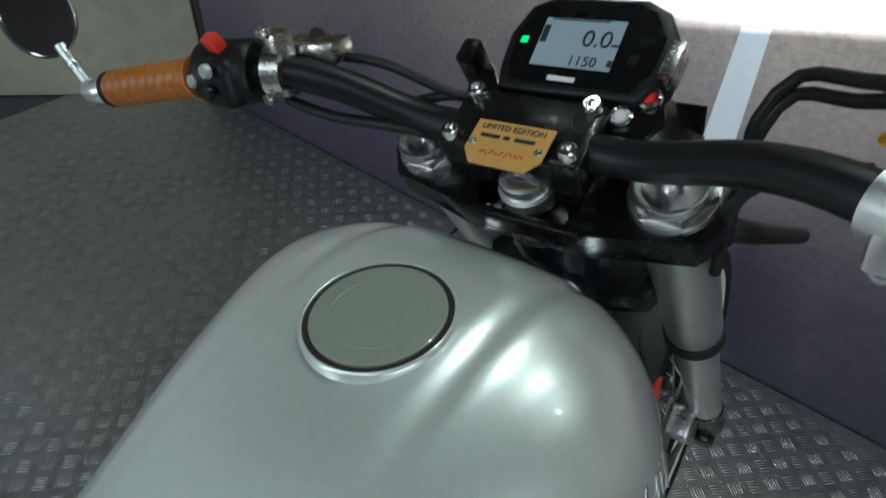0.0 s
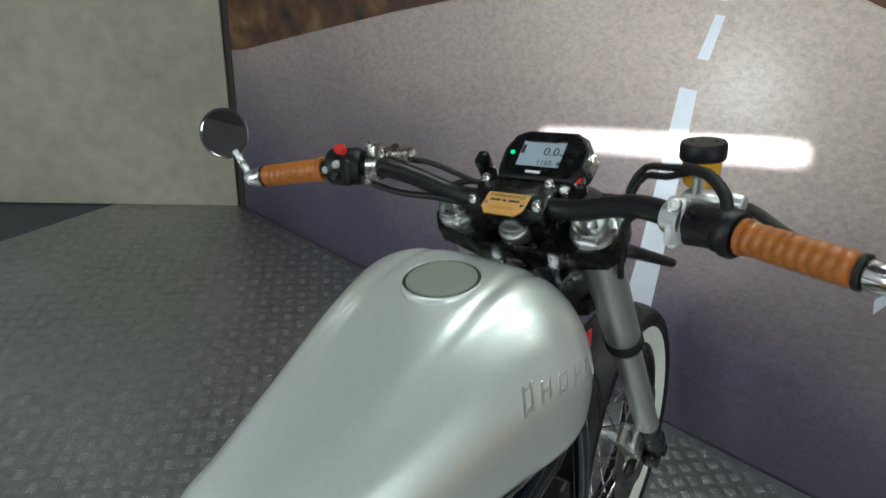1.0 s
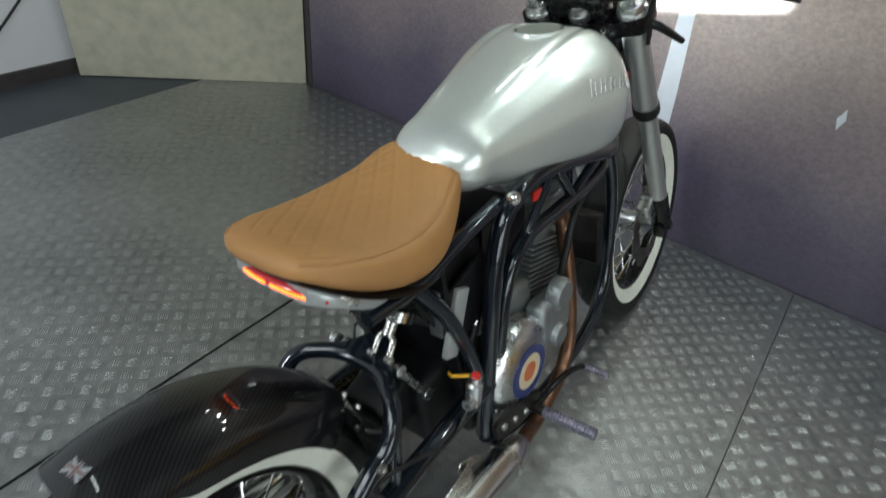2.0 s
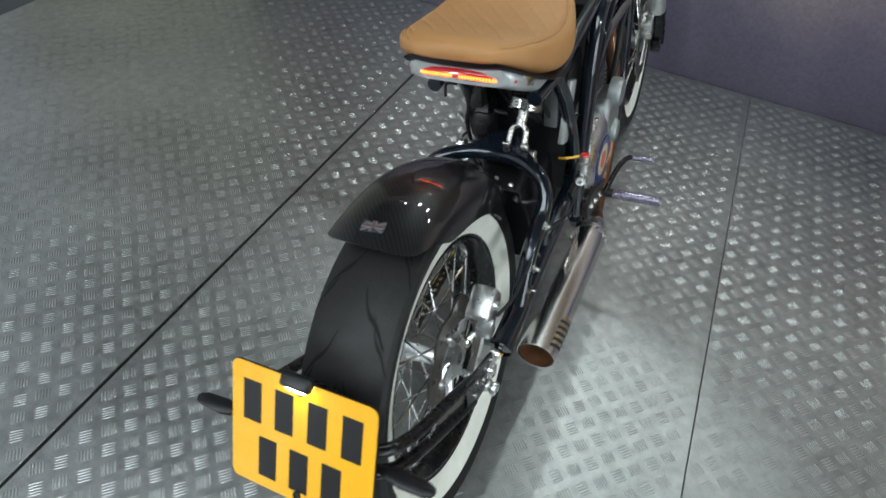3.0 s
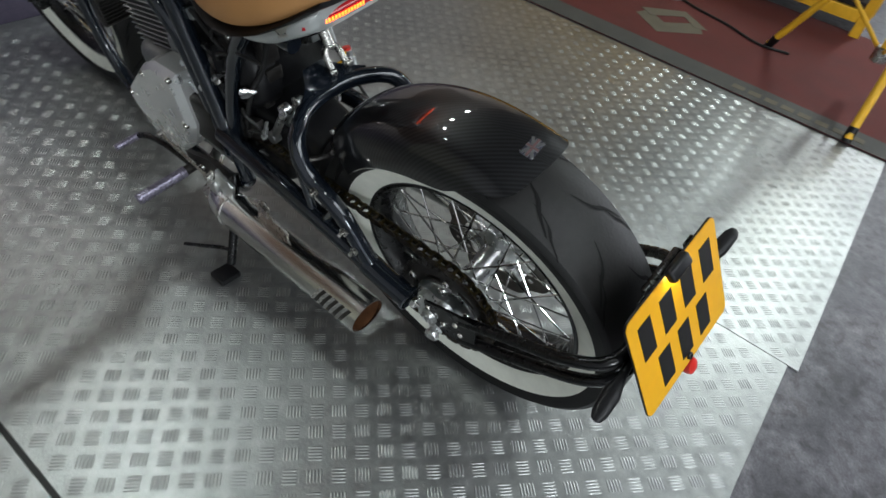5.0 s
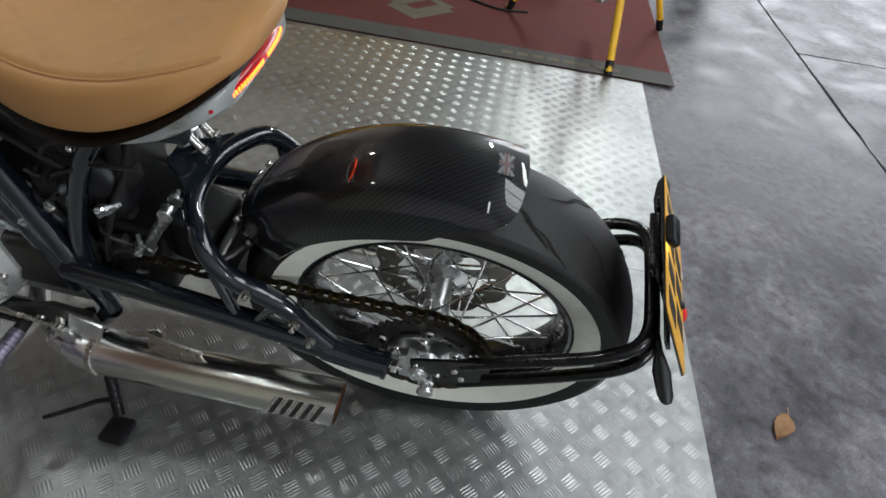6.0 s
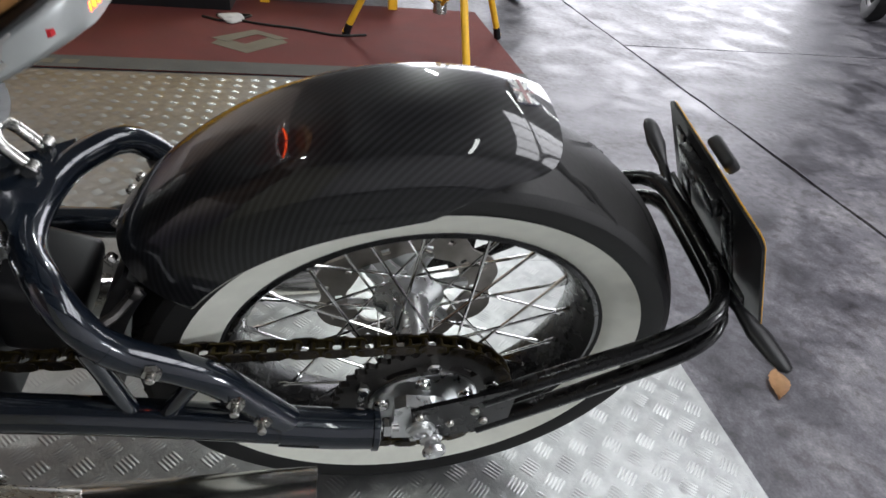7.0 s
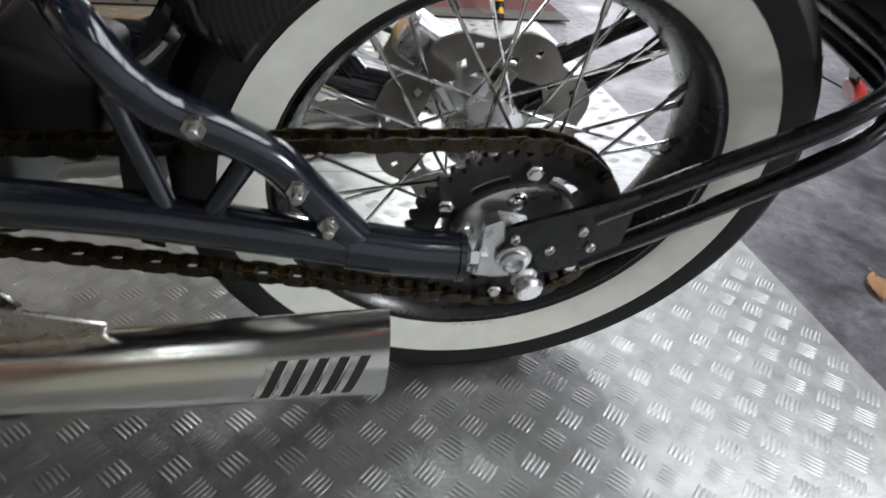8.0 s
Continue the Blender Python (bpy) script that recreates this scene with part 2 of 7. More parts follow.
def mural():
    """Printed photograph of an asphalt road: violet and coarse low down, paler and finer with height."""
    n, l, b = nodes_of("mural", 0.34)
    co, sep = n.new("ShaderNodeTexCoord"), n.new("ShaderNodeSeparateXYZ")
    l.new(co.outputs["Object"], sep.inputs[0])
    big, fine = n.new("ShaderNodeTexNoise"), n.new("ShaderNodeTexNoise")
    mp = n.new("ShaderNodeMapping")
    mp.inputs["Scale"].default_value = (1, 1, 1.25)
    l.new(co.outputs["Object"], mp.inputs[0])
    big.inputs["Scale"].default_value, big.inputs["Detail"].default_value = 2.2, 6
    fine.inputs["Scale"].default_value, fine.inputs["Detail"].default_value = 75, 5
    fine.inputs["Roughness"].default_value = 0.75
    l.new(mp.outputs[0], big.inputs["Vector"]), l.new(mp.outputs[0], fine.inputs["Vector"])
    k = n.new("ShaderNodeMath")
    k.operation = "MULTIPLY_ADD"
    k.inputs[1].default_value = 0.48
    l.new(big.outputs["Fac"], k.inputs[0]), l.new(sep.outputs["Z"], k.inputs[2])
    mr = n.new("ShaderNodeMapRange")
    mr.inputs["From Min"].default_value, mr.inputs["From Max"].default_value = 0.1, 1.5
    l.new(k.outputs[0], mr.inputs["Value"])
    r = ramp_of(n, [(0.0, (0.055, 0.048, 0.075)), (0.28, (0.115, 0.098, 0.142)), (0.5, (0.25, 0.208, 0.218)), (0.75, (0.44, 0.37, 0.325)), (1.0, (0.55, 0.47, 0.40))])
    l.new(mr.outputs[0], r.inputs[0])
    rf = ramp_of(n, [(0.36, (0.66, 0.64, 0.68)), (0.62, (1.24, 1.21, 1.24))])
    l.new(fine.outputs["Fac"], rf.inputs[0])
    m = n.new("ShaderNodeMix")
    m.data_type, m.blend_type = "RGBA", "MULTIPLY"
    m.inputs["Factor"].default_value = 0.55
    l.new(r.outputs[0], m.inputs["A"]), l.new(rf.outputs[0], m.inputs["B"]), l.new(m.outputs["Result"], b.inputs["Base Color"])


mural()


def bank():
    """Printed dry earth and scrub beside the road."""
    n, l, b = nodes_of("bank", 0.4)
    co, t = n.new("ShaderNodeTexCoord"), n.new("ShaderNodeTexNoise")
    t.inputs["Scale"].default_value, t.inputs["Detail"].default_value = 14, 8
    l.new(co.outputs["Object"], t.inputs["Vector"])
    r = ramp_of(n, [(0.3, (0.03, 0.018, 0.012)), (0.55, (0.12, 0.055, 0.025)), (0.75, (0.22, 0.13, 0.06))])
    l.new(t.outputs["Fac"], r.inputs[0]), l.new(r.outputs[0], b.inputs["Base Color"])


bank()


# ---- mesh helpers ----
def part(name, bm, mat, parent=None, label="", smooth=40):
    """Links a bmesh as one mesh object under a thing or a part."""
    bmesh.ops.recalc_face_normals(bm, faces=bm.faces)
    me = bpy.data.meshes.new(name)
    bm.to_mesh(me)
    bm.free()
    me.materials.append(M[mat] if isinstance(mat, str) else mat)
    if smooth:
        me.shade_smooth()
        me.set_sharp_from_angle(angle=radians(smooth))
    ob = new(name, me)
    if parent:
        ob.parent = parent
    if label:
        ob["label"] = label
    return ob


def thing(name, label, category, m=None, group=""):
    ob = new(name)
    ob.empty_display_size = 0.1
    if m is not None:
        ob.matrix_world = m
    return tagged(ob, label, category, group)


def box(bm, size, m=None, bevel=0.0, seg=2):
    if m is None:
        m = Matrix()
    elif not isinstance(m, Matrix):
        m = Matrix.Translation(m)
    r = bmesh.ops.create_cube(bm, size=1.0, matrix=Matrix.Diagonal((*size, 1)))
    vs = r["verts"]
    if bevel:
        es = list({e for v in vs for e in v.link_edges})
        g = bmesh.ops.bevel(bm, geom=es, offset=bevel, segments=seg, affect="EDGES", profile=0.5)
        vs = list({v for f in g["faces"] for v in f.verts} | {v for v in vs if v.is_valid})
    bmesh.ops.transform(bm, matrix=m, verts=vs)
    return bm


def aim(p, q):
    """A frame at p whose z axis points to q."""
    d = Vector(q) - Vector(p)
    return Matrix.Translation(p) @ d.to_track_quat("Z", "Y").to_matrix().to_4x4()


def lathe(bm, profile, m=None, seg=32, closed=False):
    """Turns (r, z) pairs about the z axis of m."""
    m = m or Matrix()
    rings = []
    for r, z in profile:
        if r < 1e-6:
            rings.append([bm.verts.new(m @ Vector((0, 0, z)))])
        else:
            rings.append([bm.verts.new(m @ Vector((r * math.cos(a), r * math.sin(a), z))) for a in (2 * math.pi * k / seg for k in range(seg))])
    pairs = list(zip(rings, rings[1:])) + ([(rings[-1], rings[0])] if closed else [])
    for a, b in pairs:
        for k in range(seg):
            q = (a[k % len(a)], a[(k + 1) % len(a)], b[(k + 1) % len(b)], b[k % len(b)])
            f = [v for i, v in enumerate(q) if v not in q[:i]]
            if len(f) > 2:
                bm.faces.new(f)
    return bm


def rod(bm, p, q, r, seg=16, chamfer=0.0, r2=None):
    d = (Vector(q) - Vector(p)).length
    r2 = r if r2 is None else r2
    c = min(chamfer, d / 3, r * 0.6)
    prof = [(0, 0), (r - c, 0), (r, c), (r2, d - c), (r2 - c, d), (0, d)] if c else [(0, 0), (r, 0), (r2, d), (0, d)]
    return lathe(bm, prof, aim(p, q), seg)


def spline(pts, step=0.012):
    """Points along a smooth curve through pts."""
    p = [Vector(v) for v in pts]
    p = [p[0] * 2 - p[1]] + p + [p[-1] * 2 - p[-2]]
    out = []
    for k in range(1, len(p) - 2):
        n = max(2, int((p[k + 1] - p[k]).length / step))
        for s in range(n):
            t = s / n
            a, b, c, d = p[k - 1 : k + 3]
            out.append(0.5 * ((2 * b) + (c - a) * t + (2 * a - 5 * b + 4 * c - d) * t * t + (3 * b - a - 3 * c + d) * t**3))
    return out + [p[-2]]


def tube(bm, pts, r, seg=14, smooth=True, step=0.012, closed=False, cap=True):
    """A pipe along pts; r is one radius, or one at each end of the pipe."""
    path = spline(pts, step) if smooth and len(pts) > 2 else [Vector(v) for v in pts]
    count = len(path)
    side = None
    rings = []
    for k, p in enumerate(path):
        if closed:
            d = path[(k + 1) % count] - path[k - 1]
        else:
            d = path[min(k + 1, count - 1)] - path[max(k - 1, 0)]
        d.normalize()
        if side is None:
            side = d.orthogonal()
        side = (side - d * side.dot(d)).normalized()
        up = d.cross(side)
        rad = r if isinstance(r, (int, float)) else r[0] + (r[1] - r[0]) * k / max(1, count - 1)
        rings.append([bm.verts.new(p + rad * (math.cos(a) * side + math.sin(a) * up)) for a in (2 * math.pi * j / seg for j in range(seg))])
    for a, b in list(zip(rings, rings[1:])) + ([(rings[-1], rings[0])] if closed else []):
        for j in range(seg):
            bm.faces.new((a[j], a[(j + 1) % seg], b[(j + 1) % seg], b[j]))
    if cap and not closed:
        bm.faces.new(rings[0]), bm.faces.new(rings[-1])
    return bm


def loft(bm, rings, closed=True, caps=True):
    rows = [[bm.verts.new(p) for p in ring] for ring in rings]
    for a, b in zip(rows, rows[1:]):
        n = len(a)
        for j in range(n if closed else n - 1):
            bm.faces.new((a[j], a[(j + 1) % n], b[(j + 1) % n], b[j]))
    if caps and closed:
        bm.faces.new(rows[0]), bm.faces.new(rows[-1])
    return bm


def prism(bm, outline, depth, m=None):
    """A plate: outline in the xy plane of m, thick along z."""
    m = m or Matrix()
    low = [bm.verts.new(m @ Vector((x, y, 0))) for x, y in outline]
    top = [bm.verts.new(m @ Vector((x, y, depth))) for x, y in outline]
    n = len(low)
    bm.faces.new(low[::-1]), bm.faces.new(top)
    for k in range(n):
        bm.faces.new((low[k], low[(k + 1) % n], top[(k + 1) % n], top[k]))
    return bm


def bolt(bm, at, way, r=0.007, h=0.005):
    """A domed socket screw: head, rim and a hex recess."""
    m = aim(at, Vector(at) + Vector(way))
    lathe(bm, [(r * 0.45, h * 0.45), (r * 0.5, h), (r * 0.8, h), (r, h * 0.55), (r, -h * 0.3), (0, -h * 0.3)], m, 12)
    lathe(bm, [(0, h * 0.45), (r * 0.45, h * 0.45)], m, 12)
    return bm


def lettering(text, size, m, mat, parent, name="lettering", depth=0.0004):
    cu = bpy.data.curves.new(name, "FONT")
    cu.body, cu.size, cu.extrude, cu.align_x, cu.align_y = text, size, depth, "CENTER", "CENTER"
    tmp = new("tmp", cu)
    bpy.context.view_layer.update()
    me = bpy.data.meshes.new_from_object(tmp.evaluated_get(bpy.context.evaluated_depsgraph_get()))
    bpy.data.objects.remove(tmp)
    me.transform(m)
    me.materials.clear()
    me.materials.append(M[mat])
    ob = new(name, me)
    ob.parent = parent
    return ob


def lerp(table, t):
    """Smooth value at t from rows of (t, value)."""
    if t <= table[0][0]:
        return table[0][1]
    for (a, x), (b, y) in zip(table, table[1:]):
        if t <= b:
            s = (t - a) / (b - a)
            return x + (y - x) * s * s * (3 - 2 * s) if len(table) == 2 else x + (y - x) * s
    return table[-1][1]


def curve_at(table, t):
    """Catmull-Rom value at t from rows of (t, value)."""
    ts = [a for a, _ in table]
    k = max(0, min(len(ts) - 2, sum(1 for a in ts if a <= t) - 1))
    x0, x1 = ts[k], ts[k + 1]
    y0, y1 = table[k][1], table[k + 1][1]
    s = max(0.0, min(1.0, (t - x0) / (x1 - x0)))
    pm = (table[k + 1][1] - table[k - 1][1]) / (ts[k + 1] - ts[k - 1]) if k > 0 else (y1 - y0) / (x1 - x0)
    pn = (table[k + 2][1] - table[k][1]) / (ts[k + 2] - ts[k]) if k < len(ts) - 2 else (y1 - y0) / (x1 - x0)
    h = x1 - x0
    return (2 * s**3 - 3 * s**2 + 1) * y0 + (s**3 - 2 * s**2 + s) * h * pm + (3 * s**2 - 2 * s**3) * y1 + (s**3 - s**2) * h * pn


# ---- the large structure ----
def slab(bm, x0, y0, x1, y1, z0, z1, jitter=0.004, step=0.12):
    """A cast slab whose edges are a little broken."""
    rnd = random.Random(int((x0 * 31 + y0 * 17) * 100))
    pts = []
    for (ax, ay), (bx, by) in zip(((x0, y0), (x1, y0), (x1, y1), (x0, y1)), ((x1, y0), (x1, y1), (x0, y1), (x0, y0))):
        n = max(1, int(math.hypot(bx - ax, by - ay) / step))
        for k in range(n):
            pts.append((ax + (bx - ax) * k / n + rnd.uniform(-jitter, jitter), ay + (by - ay) * k / n + rnd.uniform(-jitter, jitter)))
    return prism(bm, pts, z1 - z0, Matrix.Translation((0, 0, z0)))


floor = tagged(part("floor", box(bmesh.new(), (10.4, 11.4, 0.1), (1.7, -3.5, -0.075)), "skirting", smooth=0), "dark joint bed under the concrete floor slabs", "floor", kind="structure")
for x0, y0, x1, y1 in ((-2.245, -1.512, 6.4, 2.05), (2.60, -8.2, 6.4, -1.526), (-2.245, -8.2, 2.588, -1.526)):
    part("slab", slab(bmesh.new(), x0, y0, x1, y1, -0.06, -0.006), "concrete", floor, "worn grey concrete slab with stains and a soft sheen", 0)
M["floor_paint"] = material("floor_paint", (0.055, 0.062, 0.072), 0.5, 0, 0, 5, 0.3, 0.2, 60)
part("slab", slab(bmesh.new(), -3.5, -8.2, -2.252, 2.05, -0.06, -0.005), "floor_paint", floor, "dark blue-grey painted floor", 0)

wall_mural = tagged(part("wall_mural", box(bmesh.new(), (8.3, 0.15, 3.1), (2.25, 1.975, 1.5)), "mural", smooth=0), "wall covered by a printed mural of a violet-grey asphalt road", "wall", kind="structure")
wall_left = tagged(part("wall_left", box(bmesh.new(), (0.15, 10.4, 3.1), (-2.815, -3.0, 1.5)), "white_wall", smooth=0), "white painted plaster wall", "wall", kind="structure")
bm = bmesh.new()
box(bm, (0.15, 2.5, 3.1), (6.45, 0.75, 1.5)), box(bm, (0.15, 2.8, 3.1), (6.45, -6.8, 1.5)), box(bm, (0.15, 4.9, 0.28), (6.45, -2.95, 2.90))
wall_right = tagged(part("wall_right", bm, "back_wall", smooth=0), "grey workshop wall with a wide open doorway", "wall", kind="structure")
tagged(part("wall_back", box(bmesh.new(), (9.3, 0.15, 3.1), (1.8, -8.2, 1.5)), "back_wall", smooth=0), "grey workshop wall", "wall", kind="structure")
bm = bmesh.new()
box(bm, (10.2, 3.68, 0.12), (1.8, 0.46, 3.1)), box(bm, (10.2, 5.0, 0.12), (1.8, -6.2, 3.1))
box(bm, (1.52, 2.32, 0.12), (-2.54, -2.54, 3.1)), box(bm, (5.32, 2.32, 0.12), (4.24, -2.54, 3.1))
tagged(part("ceiling", bm, "ceiling_grey", smooth=0), "grey workshop ceiling", "ceiling", kind="structure")
tagged(part("baseboard", box(bmesh.new(), (0.02, 9.3, 0.07), (-2.728, -3.4, 0.03)), "skirting", smooth=0), "dark skirting board along the white wall", "skirting", kind="structure")

# roof light: frame, glazing bars and a lid that closes the opening
bm = bmesh.new()
for x in (-1.755, -0.93, -0.10, 0.73, 1.555):
    box(bm, (0.05, 2.32, 0.08), (x, -2.54, 3.09))
for y in (-3.66, -2.92, -2.16, -1.42):
    box(bm, (3.36, 0.04, 0.06), (-0.10, y, 3.11))
tagged(part("window_1", bm, "dark_metal", smooth=0), "roof light with dark glazing bars, bright with daylight", "roof light", kind="structure")
tagged(part("trim", box(bmesh.new(), (3.5, 2.5, 0.03), (-0.10, -2.54, 3.26)), "ceiling_grey", smooth=0), "cover above the roof light", "trim", kind="structure")

# unseen window bars added round the fill lamp; the wall has no opening
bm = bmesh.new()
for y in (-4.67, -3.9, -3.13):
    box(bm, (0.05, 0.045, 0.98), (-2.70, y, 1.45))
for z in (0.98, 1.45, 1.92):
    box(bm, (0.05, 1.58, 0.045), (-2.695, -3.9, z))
tagged(part("fill_window", bm, "dark_metal", smooth=0), "dark window frame added round an unseen fill lamp on the white wall", "window", kind="structure")

# leaning cream board across the corner
bm = bmesh.new()
p0, p1 = Vector((-1.875, 1.895, 0)), Vector((-2.68, 1.12, 0))
d = p1 - p0
m = Matrix.Translation((p0 + p1) / 2 + Vector((0, 0, 1.2))) @ Matrix.Rotation(math.atan2(d.y, d.x), 4, "Z")
box(bm, (d.length, 0.03, 2.4), m, 0.004)
tagged(part("partition_board", bm, "cream_board", smooth=0), "cream painted board standing across the corner, scuffed", "board", kind="structure")

# shadow where the mural ends behind the board, painted as a dark strip
tagged(part("trim", box(bmesh.new(), (0.040, 0.004, 2.2), (-1.853, 1.8975, 1.1), 0.001, 1), "skirting", smooth=0), "dark strip painted for the shadow between mural and board", "trim", kind="structure")
# printed marks on the mural
def print_piece(name, outline, mat, label, lift=0.0015):
    m = Matrix.Translation((0, 1.9, 0)) @ Matrix.Rotation(radians(90), 4, "X")
    return part(name, prism(bmesh.new(), outline, lift, m), mat, wall_mural, label, 0)


print_piece("road_dash", [(-0.072, 0.36), (0.004, 0.36), (-0.010, 0.55), (-0.052, 0.982), (-0.094, 0.982), (-0.074, 0.55)], "stripe", "pale printed centre line dash")
print_piece("road_dash", [(-0.074, 1.055), (-0.048, 1.055), (-0.042, 1.155), (-0.063, 1.155)], "stripe", "pale printed centre line dash")
print_piece("road_dash", [(-0.066, 1.185), (-0.048, 1.185), (-0.052, 1.25), (-0.067, 1.25)], "stripe", "pale printed centre line dash")
print_piece("road_mark", [(0.478, 0.585), (0.492, 0.62), (0.482, 0.652), (0.467, 0.62)], "stripe", "small pale lozenge on the printed road")
print_piece("printed_bank", [(-1.876, 0.70), (-1.75, 0.73), (-1.45, 0.84), (-1.0, 1.0), (-0.6, 1.13), (-0.3, 1.30), (-0.3, 2.2), (-1.876, 2.2)], "bank", "printed dry brown road bank")
print_piece("printed_bank", [(0.17, 1.24), (0.5, 1.15), (1.2, 1.02), (2.2, 0.9), (2.2, 2.2), (0.17, 2.2)], "bank", "printed dry brown road bank")


# ---- tread plate platform ----
def tread_bars(x0, y0, x1, y1, z):
    """Raised bars of five-bar tread plate: groups of five at plus and minus 45 degrees on a 62 mm grid."""
    pitch, half, wide, high, gap = 0.062, 0.0148, 0.0023, 0.0008, 0.0061
    s = math.sqrt(0.5)
    spots = []
    for kx in range(math.floor(x0 / pitch) - 1, math.ceil(x1 / pitch) + 1):
        for ky in range(math.floor(y0 / pitch) - 1, math.ceil(y1 / pitch) + 1):
            spots.append((kx * pitch + 0.006, ky * pitch + 0.026, 1))
            spots.append((kx * pitch + 0.037, ky * pitch + 0.057, -1))
    c = np.array([(x, y, w) for x, y, w in spots if x0 + 0.016 < x < x1 - 0.016 and y0 + 0.016 < y < y1 - 0.016])
    off = (np.arange(5) - 2) * gap
    # along and across each bar
    n = len(c) * 5
    cx, cy, w = (np.repeat(c[:, k], 5) for k in range(3))
    o = np.tile(off, len(c))
    ax, ay = np.full(n, -s), s * w
    px, py = ay, -ax
    cx, cy = cx + px * o, cy + py * o
    shape = np.array([(-half, 0, 0), (-half * 0.7, -wide, 0), (half * 0.7, -wide, 0), (half, 0, 0), (half * 0.7, wide, 0), (-half * 0.7, wide, 0),
                      (-half * 0.60, -wide * 0.45, high), (half * 0.60, -wide * 0.45, high), (half * 0.60, wide * 0.45, high), (-half * 0.60, wide * 0.45, high)])
    v = np.empty((n, 10, 3))
    v[:, :, 0] = cx[:, None] + shape[:, 0] * ax[:, None] + shape[:, 1] * px[:, None]
    v[:, :, 1] = cy[:, None] + shape[:, 0] * ay[:, None] + shape[:, 1] * py[:, None]
    v[:, :, 2] = z + shape[:, 2]
    quads = np.array([(1, 2, 7, 6), (4, 5, 9, 8), (6, 7, 8, 9)])
    tris = np.array([(0, 1, 6), (0, 6, 9), (2, 3, 7), (3, 8, 7), (3, 4, 8), (5, 0, 9)])
    base = np.arange(n)[:, None, None] * 10
    faces = (quads + base).reshape(-1, 4).tolist() + (tris + base).reshape(-1, 3).tolist()
    me = bpy.data.meshes.new("tread_bars")
    me.from_pydata(v.reshape(-1, 3).tolist(), [], faces)
    me.validate()
    me.polygons.foreach_set("use_smooth", [True] * len(me.polygons))
    me.materials.append(M["tread_bar"])
    return me


# black strips paint the gaps' shade over the lit concrete below
for x, wide in ((-0.6465, 0.016), (0.6053, 0.008)):
    part("joint_strip", box(bmesh.new(), (wide, 2.52, 0.0006), (x, 0.632, -0.0055)), "plate_black", floor, "black strip that darkens the gap between the tread plates", 0)
SHEETS = [(-2.250, -0.628, -0.6505, 1.895), (-0.6415, -0.628, 0.6045, 1.895), (0.6062, -0.653, 1.862, 1.895)]
for x0, y0, x1, y1 in SHEETS:
    sheet = part("tread_plate", box(bmesh.new(), (x1 - x0, y1 - y0, 0.005), ((x0 + x1) / 2, (y0 + y1) / 2, -0.0025), 0.0012, 1), "tread_plate", smooth=0)
    tagged(sheet, "worn aluminium five-bar tread plate sheet on the floor", "floor plate", "tread plate platform", "structure")
    bars = new("tread_bars", tread_bars(x0, y0, x1, y1, 0.0))
    bars.parent = sheet
    tagged(bars, "raised bars of the tread plate", kind="stuff")


# ---- the motorcycle: its own frame stands on the rear tyre's contact and leans on the side stand ----
BIKE = pose(0.09, -0.045, 0, 0, -11, -1.5)
bike = thing("motorcycle", "silver motorcycle with tan seat and whitewall tyres on its side stand", "motorcycle", BIKE)
XAX = Matrix.Rotation(radians(90), 4, "Y")
REAR = Vector((0, 0.002, 0.314))
REAR_TURN = Matrix.Rotation(radians(-3.1), 4, "Y") @ Matrix.Rotation(radians(2.8), 4, "Z")
FRONT = Vector((0.018, 1.475, 0.307))
STEM = Vector((0.018, 1.068, 0.97))
RAKE = Vector((0, math.sin(radians(29)), -math.cos(radians(29))))
STEER = Matrix.Translation(STEM) @ Matrix.Rotation(radians(3.6), 4, -RAKE) @ Matrix.Translation(-STEM)


def moved(bm, m):
    bmesh.ops.transform(bm, matrix=m, verts=bm.verts)
    return bm


